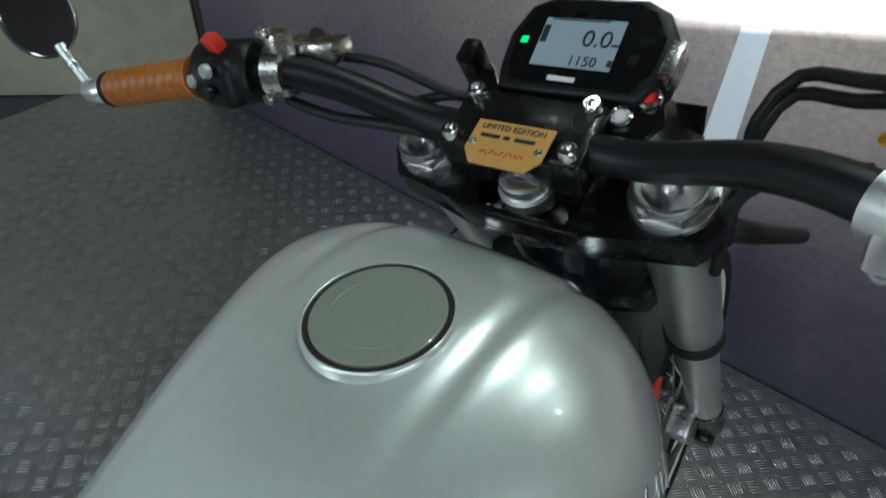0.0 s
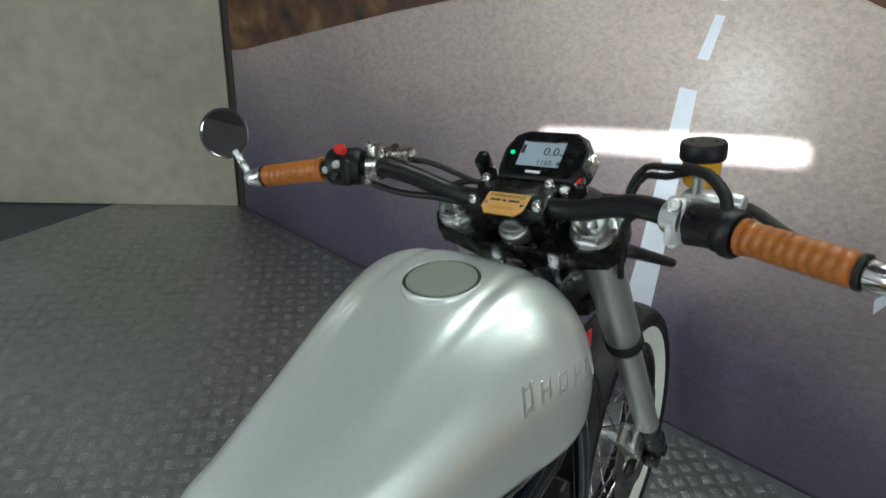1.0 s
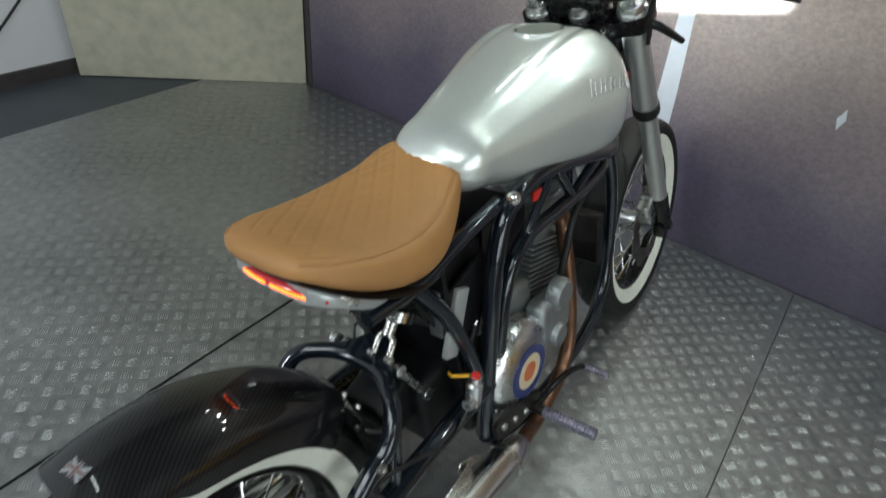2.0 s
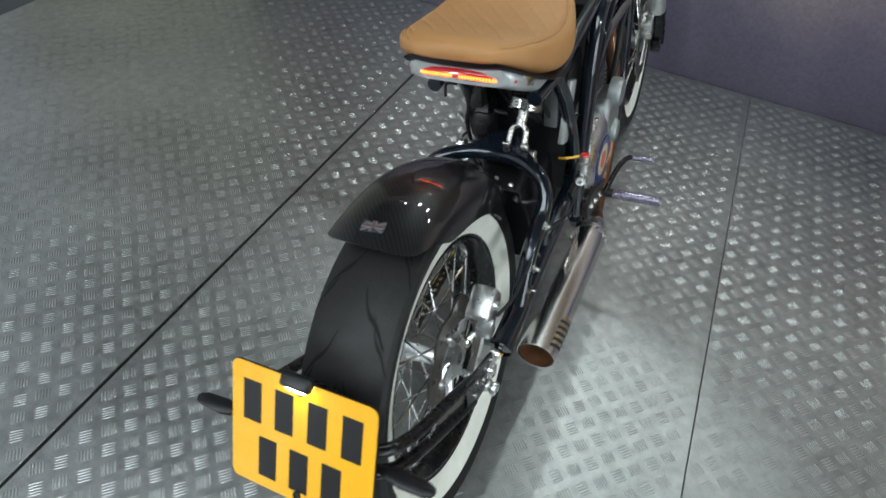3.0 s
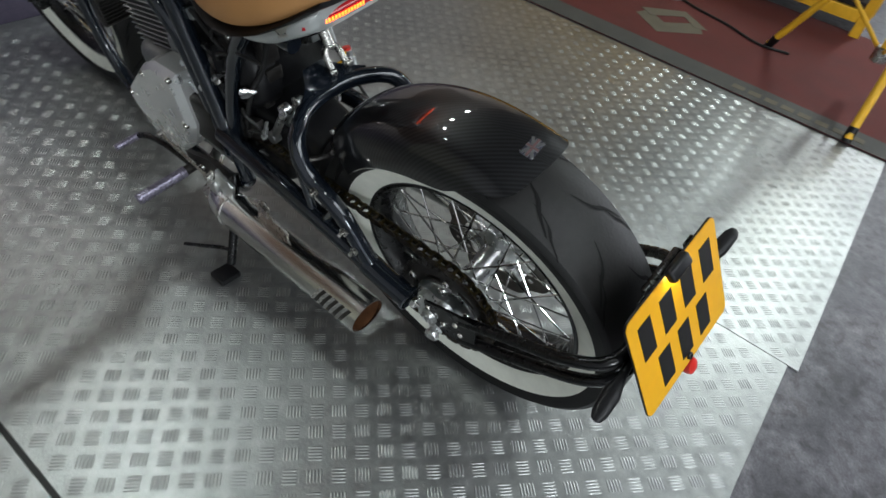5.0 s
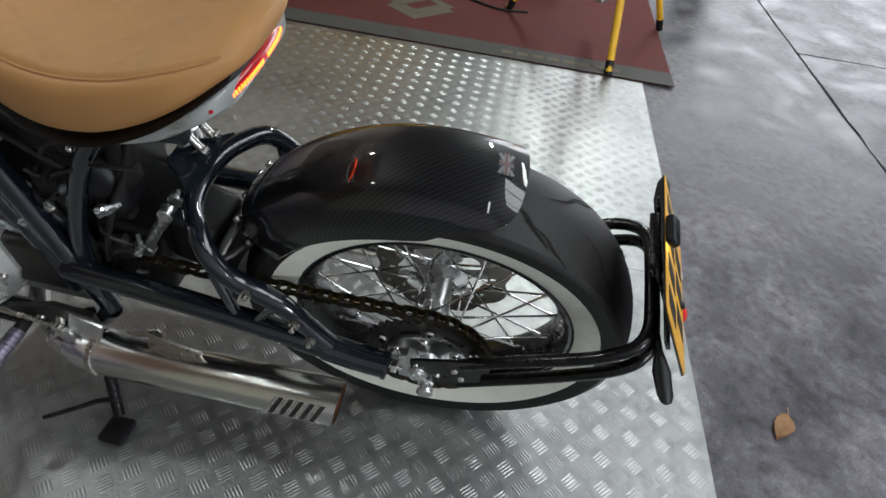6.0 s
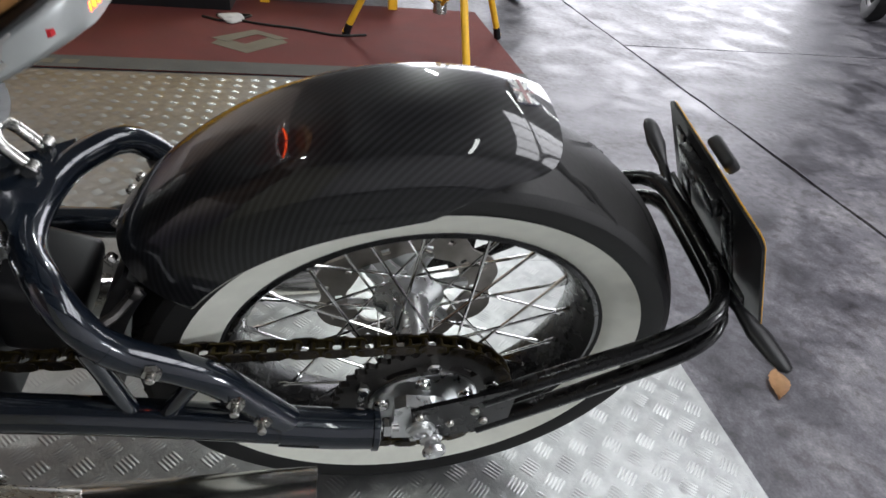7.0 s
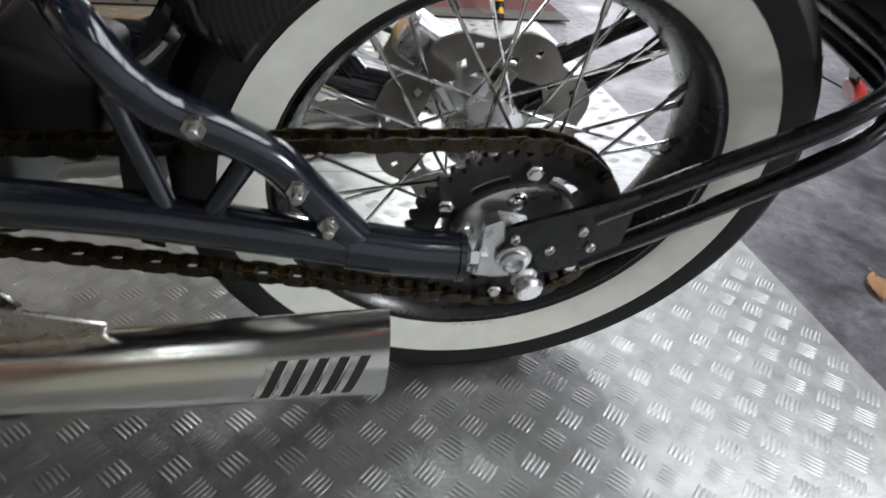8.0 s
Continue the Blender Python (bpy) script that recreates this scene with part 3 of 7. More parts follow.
# --- wheels
def make_wheel(name, label, m, wide, rim_r, teeth):
    """A spoked wheel about the x axis of m: black rim, tyre, whitewall bands, hub and spokes."""
    a = m @ XAX
    w = wide
    bm = bmesh.new()
    lathe(bm, [(rim_r + 0.004, -w * 0.62), (rim_r - 0.004, -w * 0.64), (rim_r - 0.010, -w * 0.55), (rim_r - 0.020, -w * 0.30), (rim_r - 0.024, 0), (rim_r - 0.020, w * 0.30),
               (rim_r - 0.010, w * 0.55), (rim_r - 0.004, w * 0.64), (rim_r + 0.004, w * 0.62), (rim_r - 0.006, 0)], a, 72, True)
    wheel = part(name, bm, "black_paint", bike, label)
    R = 0.316 if wide > 0.06 else 0.308
    span = R - rim_r
    prof = [(rim_r, 0.62), (rim_r + 0.09 * span, 0.68), (rim_r + 0.25 * span, 0.76), (rim_r + 0.49 * span, 0.87), (rim_r + 0.62 * span, 0.94), (rim_r + 0.74 * span, 0.97), (rim_r + 0.84 * span, 0.90),
            (rim_r + 0.92 * span, 0.68), (rim_r + 0.97 * span, 0.43), (rim_r + 0.992 * span, 0.20), (R, 0)]
    full = [(r, -x * w) for r, x in prof] + [(r, x * w) for r, x in prof[-2::-1]]
    part("tyre", lathe(bmesh.new(), full + [(rim_r - 0.004, 0)], a, 96, True), "rubber", wheel, "black rubber tyre with fine curved grooves")
    for side in (-1, 1):
        band = [(r, side * (x * w + 0.0012)) for r, x in prof if r < rim_r + 0.46 * span]
        band = [(rim_r + 0.002, side * 0.62 * w)] + band[1:] + [(rim_r + 0.485 * span, side * (0.868 * w + 0.0012))]
        part("whitewall", lathe(bmesh.new(), band, a, 96), "white_rubber", wheel, "off-white whitewall band, slightly soiled")
    crown = [(r + 0.0005, x * w) for r, x in prof if r > rim_r + 0.83 * span]
    part("tread", lathe(bmesh.new(), [(r, -x) for r, x in crown] + crown[-2::-1], a, 96), "tread_rubber", wheel, "dusty worn tread")
    # slender paired strips laid slantwise over the shoulders, black for the grooves' shaded depth
    bm = bmesh.new()
    shoulder = sorted((xx * w, rr) for rr, xx in prof if rr > rim_r + 0.7 * span)
    for k in range(15):
        for side in (-1, 1):
            for shift, u0, u1, fat in ((0.0, 0.16, 0.80, 0.0042), (0.115, 0.50, 0.92, 0.0036)):
                t0 = 2 * math.pi * (k + (0.5 if side > 0 else 0)) / 15 + shift
                row = []
                for j in range(11):
                    u = j / 10
                    x = side * w * (u0 + (u1 - u0) * u)
                    r = lerp(shoulder, abs(x)) + 0.0014
                    th = t0 + 0.34 * u - 0.10 * u * u + 0.018 * math.sin(7 * u)
                    half = fat * math.sin(math.pi * (0.10 + 0.82 * u)) ** 0.45
                    row.append([Vector((r * math.cos(th + q * half / r), r * math.sin(th + q * half / r), x)) for q in (-1, 1)])
                loft(bm, [[a @ p for p in pair] for pair in row], closed=False)
    tagged(part("tread_groove_shade", bm, "groove_shade", wheel), kind="stuff")
    # hub and spokes
    bm = bmesh.new()
    lathe(bm, [(0.012, -0.062), (0.034, -0.060), (0.047, -0.052), (0.047, -0.046), (0.026, -0.036), (0.022, 0), (0.026, 0.036), (0.047, 0.046), (0.047, 0.052), (0.034, 0.060), (0.012, 0.062)], a, 36, True)
    part("hub", bm, "alloy", wheel, "polished alloy hub")
    spoke = None
    for k in range(36):
        th = 2 * math.pi * k / 36
        side = 1 if k % 2 else -1
        lead = radians(52) * (1 if (k // 2) % 2 else -1)
        p = a @ Vector((0.043 * math.cos(th - lead), 0.043 * math.sin(th - lead), side * 0.049))
        q = a @ Vector(((rim_r - 0.020) * math.cos(th), (rim_r - 0.020) * math.sin(th), side * 0.008))
        bm = bmesh.new()
        rod(bm, p, q, 0.0019, 8)
        rod(bm, q + (p - q).normalized() * 0.018, q, 0.0034, 8)
        part("spoke", bm, "chrome", wheel)
    return wheel


rear_wheel = make_wheel("rear_wheel", "spoked rear wheel with black rim and whitewall tyre", Matrix.Translation(REAR + Vector((0.008, 0, 0))) @ REAR_TURN, 0.0735, 0.2235, 0)
front_wheel = make_wheel("front_wheel", "spoked front wheel with black rim and whitewall tyre", STEER @ Matrix.Translation(FRONT), 0.056, 0.217, 0)
# rim lettering that cannot be read
bm = bmesh.new()
for k in range(5):
    th = radians(-96 + 3 * k)
    box(bm, (0.0012, 0.007, 0.006), Matrix.Translation(REAR) @ REAR_TURN @ Matrix.Rotation(th - radians(90), 4, "X") @ Matrix.Translation((-0.0490, 0, 0.2185)))
part("rim_mark", bm, "white_enamel", rear_wheel, "small pale marks on the rim")


def polar_plate(bm, a, z, thick, radii, count, solid):
    """A flat ring of polar cells about the z axis of a: radii(k) gives the rings at step k, solid(ring, k) tells which cells stand."""
    ring_count = len(radii(0))
    grid = [[[bm.verts.new(a @ Vector((r * math.cos(2 * math.pi * k / count), r * math.sin(2 * math.pi * k / count), zz))) for r in radii(k)] for k in range(count)] for zz in (z, z + thick)]
    there = lambda i, k: 0 <= i < ring_count - 1 and solid(i, k % count)
    for k in range(count):
        q = (k + 1) % count
        for i in range(ring_count - 1):
            if not there(i, k):
                continue
            for layer in grid:
                bm.faces.new((layer[k][i], layer[k][i + 1], layer[q][i + 1], layer[q][i]))
            for open_side, (p0, i0), (p1, i1) in ((not there(i - 1, k), (k, i), (q, i)), (not there(i + 1, k), (k, i + 1), (q, i + 1)), (not there(i, k - 1), (k, i), (k, i + 1)), (not there(i, k + 1), (q, i), (q, i + 1))):
                if open_side:
                    bm.faces.new((grid[0][p0][i0], grid[0][p1][i1], grid[1][p1][i1], grid[1][p0][i0]))
    for v in [v for v in bm.verts if not v.link_faces]:
        bm.verts.remove(v)
    return bm


RW = Matrix.Translation(REAR) @ REAR_TURN @ XAX


def wavy(k):
    w = (0.5 + 0.5 * math.cos(2 * math.pi * k / 20)) ** 1.5
    return (0.074 + 0.006 * w, 0.084, 0.094, 0.103, 0.111 - 0.004 * w, 0.1235 - 0.012 * w)


part("brake_disc", polar_plate(bmesh.new(), RW, 0.064, 0.0045, wavy, 160, lambda i, k: not (i in (1, 3) and k % 16 in ((5, 6, 7) if i == 1 else (11, 12)))), "disc_steel", rear_wheel, "wavy drilled steel brake disc with a bronze tint", 30)
bm = bmesh.new()
for k in range(6):
    th = 2 * math.pi * k / 6
    rod(bm, RW @ Vector((0.036 * math.cos(th), 0.036 * math.sin(th), 0.060)), RW @ Vector((0.080 * math.cos(th + 0.28), 0.080 * math.sin(th + 0.28), 0.065)), 0.0075, 8)
    bolt(bm, RW @ Vector((0.079 * math.cos(th + 0.28), 0.079 * math.sin(th + 0.28), 0.069)), (1, 0, 0), 0.0075, 0.006)
part("disc_carrier", bm, "alloy", rear_wheel)
# sprocket on the left, lightened between its bolts
TEETH = 42


def sprocket_rings(k):
    return (0.057, 0.067, 0.076, 0.0885, 0.0955 if k % 4 in (0, 3) else 0.1030)


def sprocket_cell(i, k):
    off = (k * 360 / (TEETH * 4) - 63 + 30) % 60 - 30
    return i != 2 - 1 or abs(off) < 15


part("sprocket", polar_plate(bmesh.new(), RW, -0.092, 0.007, sprocket_rings, TEETH * 4, sprocket_cell), "dark_metal", rear_wheel, "dark toothed rear sprocket with lightening slots", 30)
bm = bmesh.new()
lathe(bm, [(0.018, -0.122), (0.0255, -0.122), (0.0275, -0.119), (0.0275, -0.1015), (0.0310, -0.0990), (0.0400, -0.0985), (0.0415, -0.0975), (0.0590, -0.0975), (0.0630, -0.0955), (0.0630, -0.060), (0.018, -0.060)], RW, 40, True)
part("sprocket_carrier", bm, "alloy", rear_wheel, "polished alloy sprocket carrier")
for k in range(6):
    th = radians(60 * k + 63)
    bm = bmesh.new()
    p = RW @ Vector((0.0825 * math.cos(th), 0.0825 * math.sin(th), -0.093))
    lathe(bm, [(0, 0.010), (0.0055, 0.010), (0.0070, 0.007), (0.0080, 0.0065), (0.0080, 0), (0, 0)], aim(p, p + Vector((-1, 0, 0))), 6)
    part("sprocket_bolt", bm, "chrome", rear_wheel)
# bolts round the carrier
for k in range(5):
    th = radians(72 * k + 30)
    bm = bmesh.new()
    p = RW @ Vector((0.050 * math.cos(th), 0.050 * math.sin(th), -0.0970))
    lathe(bm, [(0, 0.0065), (0.0045, 0.0065), (0.0055, 0.005), (0.0085, 0.0045), (0.0095, 0.003), (0.0095, 0), (0, 0)], aim(p, p + Vector((-1, 0, 0))), 12)
    part("sprocket_bolt", bm, "chrome", rear_wheel)

# --- chain
chain = part("drive_chain", rod(bmesh.new(), (-0.1, 0.64, 0.362), (-0.075, 0.64, 0.362), 0.030, 20, 0.002), "dark_metal", bike, "greasy drive chain with gold inner links round a small front sprocket")
PITCH = 0.0159


def link_mesh(gold):
    bm = bmesh.new()
    gap = 0.0058 if gold else 0.0080
    for s in (-1, 1):
        pts = []
        for c, a0 in ((PITCH / 2, -90), (-PITCH / 2, 90)):
            for k in range(5):
                th = radians(a0 + 45 * k)
                pts.append((c + 0.0066 * math.cos(th), 0.0066 * math.sin(th)))
        prism(bm, pts, 0.0018, Matrix.Translation((0, 0, s * gap - 0.0009)))
    for c in (-PITCH / 2, PITCH / 2):
        rod(bm, (c, 0, -0.0095), (c, 0, 0.0095), 0.0038, 8)
    me = bpy.data.meshes.new("link")
    bmesh.ops.recalc_face_normals(bm, faces=bm.faces)
    bm.to_mesh(me)
    bm.free()
    me.materials.append(M["chain_gold" if gold else "chain_steel"])
    return me


def chain_path():
    """Closed run round the rear and front sprockets, in (y, z)."""
    c0, r0, c1, r1 = Vector((REAR.y, REAR.z)), 0.1015, Vector((0.64, 0.362)), 0.034
    d = c1 - c0
    base, lift = math.atan2(d.y, d.x), math.acos((r0 - r1) / d.length)
    pts = []
    for k in range(41):
        a = base + lift + (2 * math.pi - 2 * lift) * k / 40
        pts.append(c0 + r0 * Vector((math.cos(a), math.sin(a))))
    for k in range(21):
        a = base - lift + 2 * lift * k / 20
        pts.append(c1 + r1 * Vector((math.cos(a), math.sin(a))))
    return pts + [pts[0]]


path = chain_path()
total = sum((b - a).length for a, b in zip(path, path[1:]))
count = int(total / PITCH)
count -= count % 2
links = [link_mesh(False), link_mesh(True)]


def along(s):
    for a, b in zip(path, path[1:]):
        h = (b - a).length
        if s <= h:
            return a + (b - a) * (s / h if h else 0)
        s -= h
    return path[-1]


for k in range(count):
    p, q = along(total * k / count), along(total * ((k + 1) % count) / count if k + 1 < count else total)
    mid, d = (p + q) / 2, q - p
    ob = new("link", links[k % 2])
    ob.parent = chain
    ob.matrix_basis = Matrix.Translation((-0.0885, mid.x, mid.y)) @ Matrix(((0, 0, 1, 0), (d.normalized().x, -d.normalized().y, 0, 0), (d.normalized().y, d.normalized().x, 0, 0), (0, 0, 0, 1)))

# --- swing arm with its hoop over the tyre
swingarm = part("swingarm", tube(bmesh.new(), [(-0.11, 0.555, 0.385), (0.11, 0.555, 0.385)], 0.021, 18), "frame_paint", bike, "dark blue-black tubular swing arm")
for s in (-1, 1):
    x = s * 0.130
    bm = tube(bmesh.new(), [(x, 0.145, 0.3335), (x, 0.247, 0.356), (x, 0.364, 0.377), (x * 0.93, 0.56, 0.385)], 0.0190, 18)
    part("arm", bm, "frame_paint", swingarm, "dark tubular arm")
    bm = tube(bmesh.new(), [(x, 0.055, 0.3195), (x, 0.10, 0.3245), (x, 0.152, 0.3355)], 0.0215, 20)
    lathe(bm, [(0.0215, 0), (0.0235, 0.001), (0.0235, 0.007), (0.0215, 0.008)], aim((x, 0.050, 0.319), (x, 0.060, 0.320)), 24, True)
    part("arm_end", bm, "frame_paint", swingarm, "thicker tube end of the swing arm")
    bm = tube(bmesh.new(), [(x, 0.138, 0.336), (x, 0.152, 0.354), (x, 0.181, 0.395), (x, 0.203, 0.425), (x, 0.234, 0.447), (x, 0.268, 0.465), (x, 0.284, 0.480)], 0.0155, 16)
    part("upper_arm", bm, "frame_paint", swingarm, "dark bent upper tube")
    part("brace", tube(bmesh.new(), [(x, 0.300, 0.478), (x, 0.286, 0.372)], 0.0085, 12), "frame_paint", swingarm)
    part("brace", tube(bmesh.new(), [(x, 0.218, 0.428), (x, 0.262, 0.362)], 0.0085, 12), "frame_paint", swingarm)
bm = bmesh.new()
side = [(0.130, 0.250, 0.456), (0.1295, 0.270, 0.467), (0.129, 0.290, 0.487), (0.119, 0.308, 0.510), (0.098, 0.326, 0.522), (0.055, 0.353, 0.523)]
tube(bm, [(-x, y, z) for x, y, z in side] + [(0, 0.362, 0.522)] + side[::-1], 0.0150, 16)
part("hoop", bm, "frame_paint", swingarm, "dark tubular hoop in front of the rear mudguard")
bm = bmesh.new()
prism(bm, [(-0.075, 0), (0.075, 0), (0.045, 0.026), (0.022, 0.058), (-0.022, 0.058), (-0.045, 0.026)], 0.005, Matrix.Translation((0.01, 0.352, 0.531)) @ Matrix.Rotation(radians(14), 4, "X"))
part("shock_mount", bm, "frame_paint", swingarm, "dark gusset plate")
for y, z, h in ((0.248, 0.461, 0.012), (0.186, 0.407, 0.016), (0.165, 0.372, 0.016)):
    for s in (-1, 1):
        bm = bmesh.new()
        p = Vector((s * 0.142, y, z))
        rod(bm, p, p + Vector((s * 0.006, 0, 0)), 0.0085, 6)
        rod(bm, p + Vector((s * 0.006, 0, 0)), p + Vector((s * h, 0, 0)), 0.0045, 10, 0.001)
        part("stud", bm, "steel", swingarm)
# axle ends
for s in (-1, 1):
    bm = bmesh.new()
    prism(bm, [(0.034, 0.290), (0.034, 0.352), (0.022, 0.358), (-0.004, 0.352), (-0.022, 0.300), (-0.012, 0.288)], 0.014, Matrix(((0, 0, 1, s * 0.120 - 0.007), (1, 0, 0, 0), (0, 1, 0, 0), (0, 0, 0, 1))))
    part("axle_block", bm, "alloy", swingarm, "bright axle adjuster block", 0)
    bm = bmesh.new()
    rod(bm, (s * 0.128, 0.028, 0.3175), (s * 0.128, 0.052, 0.3190), 0.0055, 12)
    rod(bm, (s * 0.128, 0.036, 0.3180), (s * 0.128, 0.046, 0.3186), 0.0115, 6, 0.001)
    part("adjuster_bolt", bm, "chrome", swingarm, "bright adjuster bolt")
    bm = bmesh.new()
    lathe(bm, [(0.0070, 0.003), (0.0070, 0.008), (0.0085, 0.009), (0.0125, 0.007), (0.0130, 0.003), (0.0160, 0.0025), (0.0165, 0.0)], aim((s * 0.131, 0.004, 0.3160), (s * 0.2, 0.004, 0.3160)), 24)
    lathe(bm, [(0, 0.003), (0.0070, 0.003)], aim((s * 0.131, 0.004, 0.3160), (s * 0.2, 0.004, 0.3160)), 24)
    part("axle_nut", bm, "alloy", swingarm, "hollow bright axle end")
    bm = bmesh.new()
    c = Vector((s * 0.126, -0.010, 0.290))
    lathe(bm, [(0, 0), (0.0095, 0), (0.0130, 0.002), (0.0130, 0.006), (0.0098, 0.009), (0.0098, 0.013), (0.0135, 0.016), (0.0135, 0.021), (0.0115, 0.0235), (0, 0.024)], aim(c, c + Vector((s, -0.15, -0.1))), 24)
    part("paddock_bobbin", bm, "alloy", swingarm, "bright alloy paddock stand bobbin")
    bm = bmesh.new()
    prism(bm, [(0.017, 0.352), (-0.050, 0.377), (-0.092, 0.392), (-0.092, 0.318), (-0.060, 0.305), (-0.016, 0.294), (0.006, 0.300), (0.014, 0.330)], 0.005, Matrix(((0, 0, 1, s * 0.1285 - 0.0025), (1, 0, 0, 0), (0, 1, 0, 0), (0, 0, 0, 1))))
    part("hanger_plate", bm, "black_paint", swingarm, "black bolted hanger plate", 0)
    for y, z in ((0.007, 0.341), (-0.027, 0.327), (-0.052, 0.350), (-0.064, 0.330)):
        part("screw", bolt(bmesh.new(), (s * 0.1315, y, z), (s, 0, 0), 0.005, 0.003), "steel", swingarm)

# --- number plate bracket: two hoops of tube behind the wheel
for low, back, rise in ((0.362, -0.297, (0.052, 0.086, 0.108, 0.122, 0.130, 0.134)), (0.305, -0.310, (0.055, 0.096, 0.128, 0.148, 0.158, 0.162))):
    bm = bmesh.new()
    half = [(0.124, -0.060, low), (0.124, -0.150, low + rise[0]), (0.123, -0.215, low + rise[1]), (0.120, back + 0.046, low + rise[2]), (0.108, back + 0.016, low + rise[3]), (0.083, back + 0.002, low + rise[4]), (0.04, back, low + rise[5])]
    tube(bm, [(-x, y, z) for x, y, z in half] + half[::-1], 0.0095, 12)
    part("plate_hoop", bm, "black_paint", bike, "black steel tube hoop that carries the number plate")
PLATE = Matrix.Translation((0.010, -0.326, 0.507)) @ Matrix.Rotation(radians(-1.9), 4, "Y") @ Matrix.Rotation(radians(62.5), 4, "X")
bm = bmesh.new()
box(bm, (0.2286, 0.1800, 0.0016), PLATE, 0)
es = [e for e in bm.edges if abs((e.verts[0].co - e.verts[1].co).length - 0.0016) < 1e-4]
bmesh.ops.bevel(bm, geom=es, offset=0.012, segments=5, affect="EDGES", profile=0.5)
plate = part("number_plate", bm, "yellow_plate", bike, "yellow rear number plate on a black bracket", 30)
bm = bmesh.new()
box(bm, (0.2296, 0.1810, 0.003), PLATE @ Matrix.Translation((0, 0, -0.0018)))
es = [e for e in bm.edges if abs((e.verts[0].co - e.verts[1].co).length - 0.003) < 1e-4]
bmesh.ops.bevel(bm, geom=es, offset=0.012, segments=5, affect="EDGES", profile=0.5)
part("backing", bm, "black_plastic", plate, "dark back of the number plate", 0)
for y, xs in ((0.036, (-0.079, -0.026, 0.027, 0.080)), (-0.043, (-0.052, 0.0, 0.052))):
    for x in xs:
        bm = bmesh.new()
        box(bm, (0.030, 0.060, 0.0006), PLATE @ Matrix.Translation((x, y, 0.0011)))
        part("mark", bm, "plate_black", plate, "plain black bar", 0)
for x, y in ((0, -0.078), (0.0, 0.076)):
    part("plate_screw", bolt(bmesh.new(), PLATE @ Vector((x, y, 0.002)), PLATE.to_3x3() @ Vector((0, 0, 1)), 0.006, 0.003), "plate_black", plate)
# bracket struts behind the plate
bm = bmesh.new()
for x in (-0.055, 0.062):
    box(bm, (0.022, 0.13, 0.004), PLATE @ Matrix.Translation((x, 0.02, -0.010)), 0.001)
box(bm, (0.20, 0.022, 0.006), PLATE @ Matrix.Translation((0.0, -0.025, -0.014)), 0.001)
box(bm, (0.09, 0.030, 0.014), PLATE @ Matrix.Translation((0.0, 0.070, -0.014)), 0.003)
part("plate_bracket", bm, "black_paint", bike, "black bracket behind the number plate")
# plate lamp
bm = bmesh.new()
box(bm, (0.046, 0.020, 0.014), PLATE @ Matrix.Translation((0.0, 0.094, 0.010)) @ Matrix.Rotation(radians(-20), 4, "X"), 0.005, 3)
lamp_body = part("plate_light", bm, "black_plastic", bike, "small black number plate lamp, lit")
bm = bmesh.new()
box(bm, (0.030, 0.003, 0.006), PLATE @ Matrix.Translation((0.0, 0.0825, 0.010)), 0.001)
part("lens", bm, "led_white", lamp_body, "glowing lamp lens")
# red reflector under the plate
bm = bmesh.new()
c = PLATE @ Vector((0.004, -0.106, -0.004))
way = PLATE.to_3x3() @ Vector((0, 0, 1))
lathe(bm, [(0, -0.006), (0.012, -0.006), (0.0135, 0), (0.012, 0.006), (0.006, 0.009), (0, 0.010)], aim(c, c + way), 24)
part("reflector", bm, "red_plastic", bike, "round red reflector")
bm = bmesh.new()
box(bm, (0.014, 0.05, 0.003), PLATE @ Matrix.Translation((0.004, -0.088, -0.006)))
part("reflector_bracket", bm, "black_paint", bike)


def indicator(s):
    """A slim black wedge indicator on a short stem."""
    a, b = Vector((0.009 + s * 0.110, -0.310, 0.489 + s * 0.006)), Vector((0.009 + s * 0.193, -0.316, 0.500 + s * 0.009))
    bm = bmesh.new()
    rod(bm, (0.009 + s * 0.075, -0.305, 0.487 + s * 0.004), a, 0.006, 10)
    m = aim(a, b)
    d = (b - a).length
    rings = []
    for u, w, h in ((0, 0.005, 0.005), (0.12, 0.007, 0.006), (0.45, 0.0125, 0.007), (0.85, 0.0105, 0.005), (0.97, 0.007, 0.0035), (1.0, 0.003, 0.002)):
        rings.append([m @ Vector((w * math.cos(t), h * math.sin(t), u * d)) for t in (2 * math.pi * k / 14 for k in range(14))])
    loft(bm, rings)
    return part("indicator", bm, "black_plastic", bike, "slim black indicator")


indicator(-1), indicator(1)


# --- rear mudguard
GUARD_X = -0.010


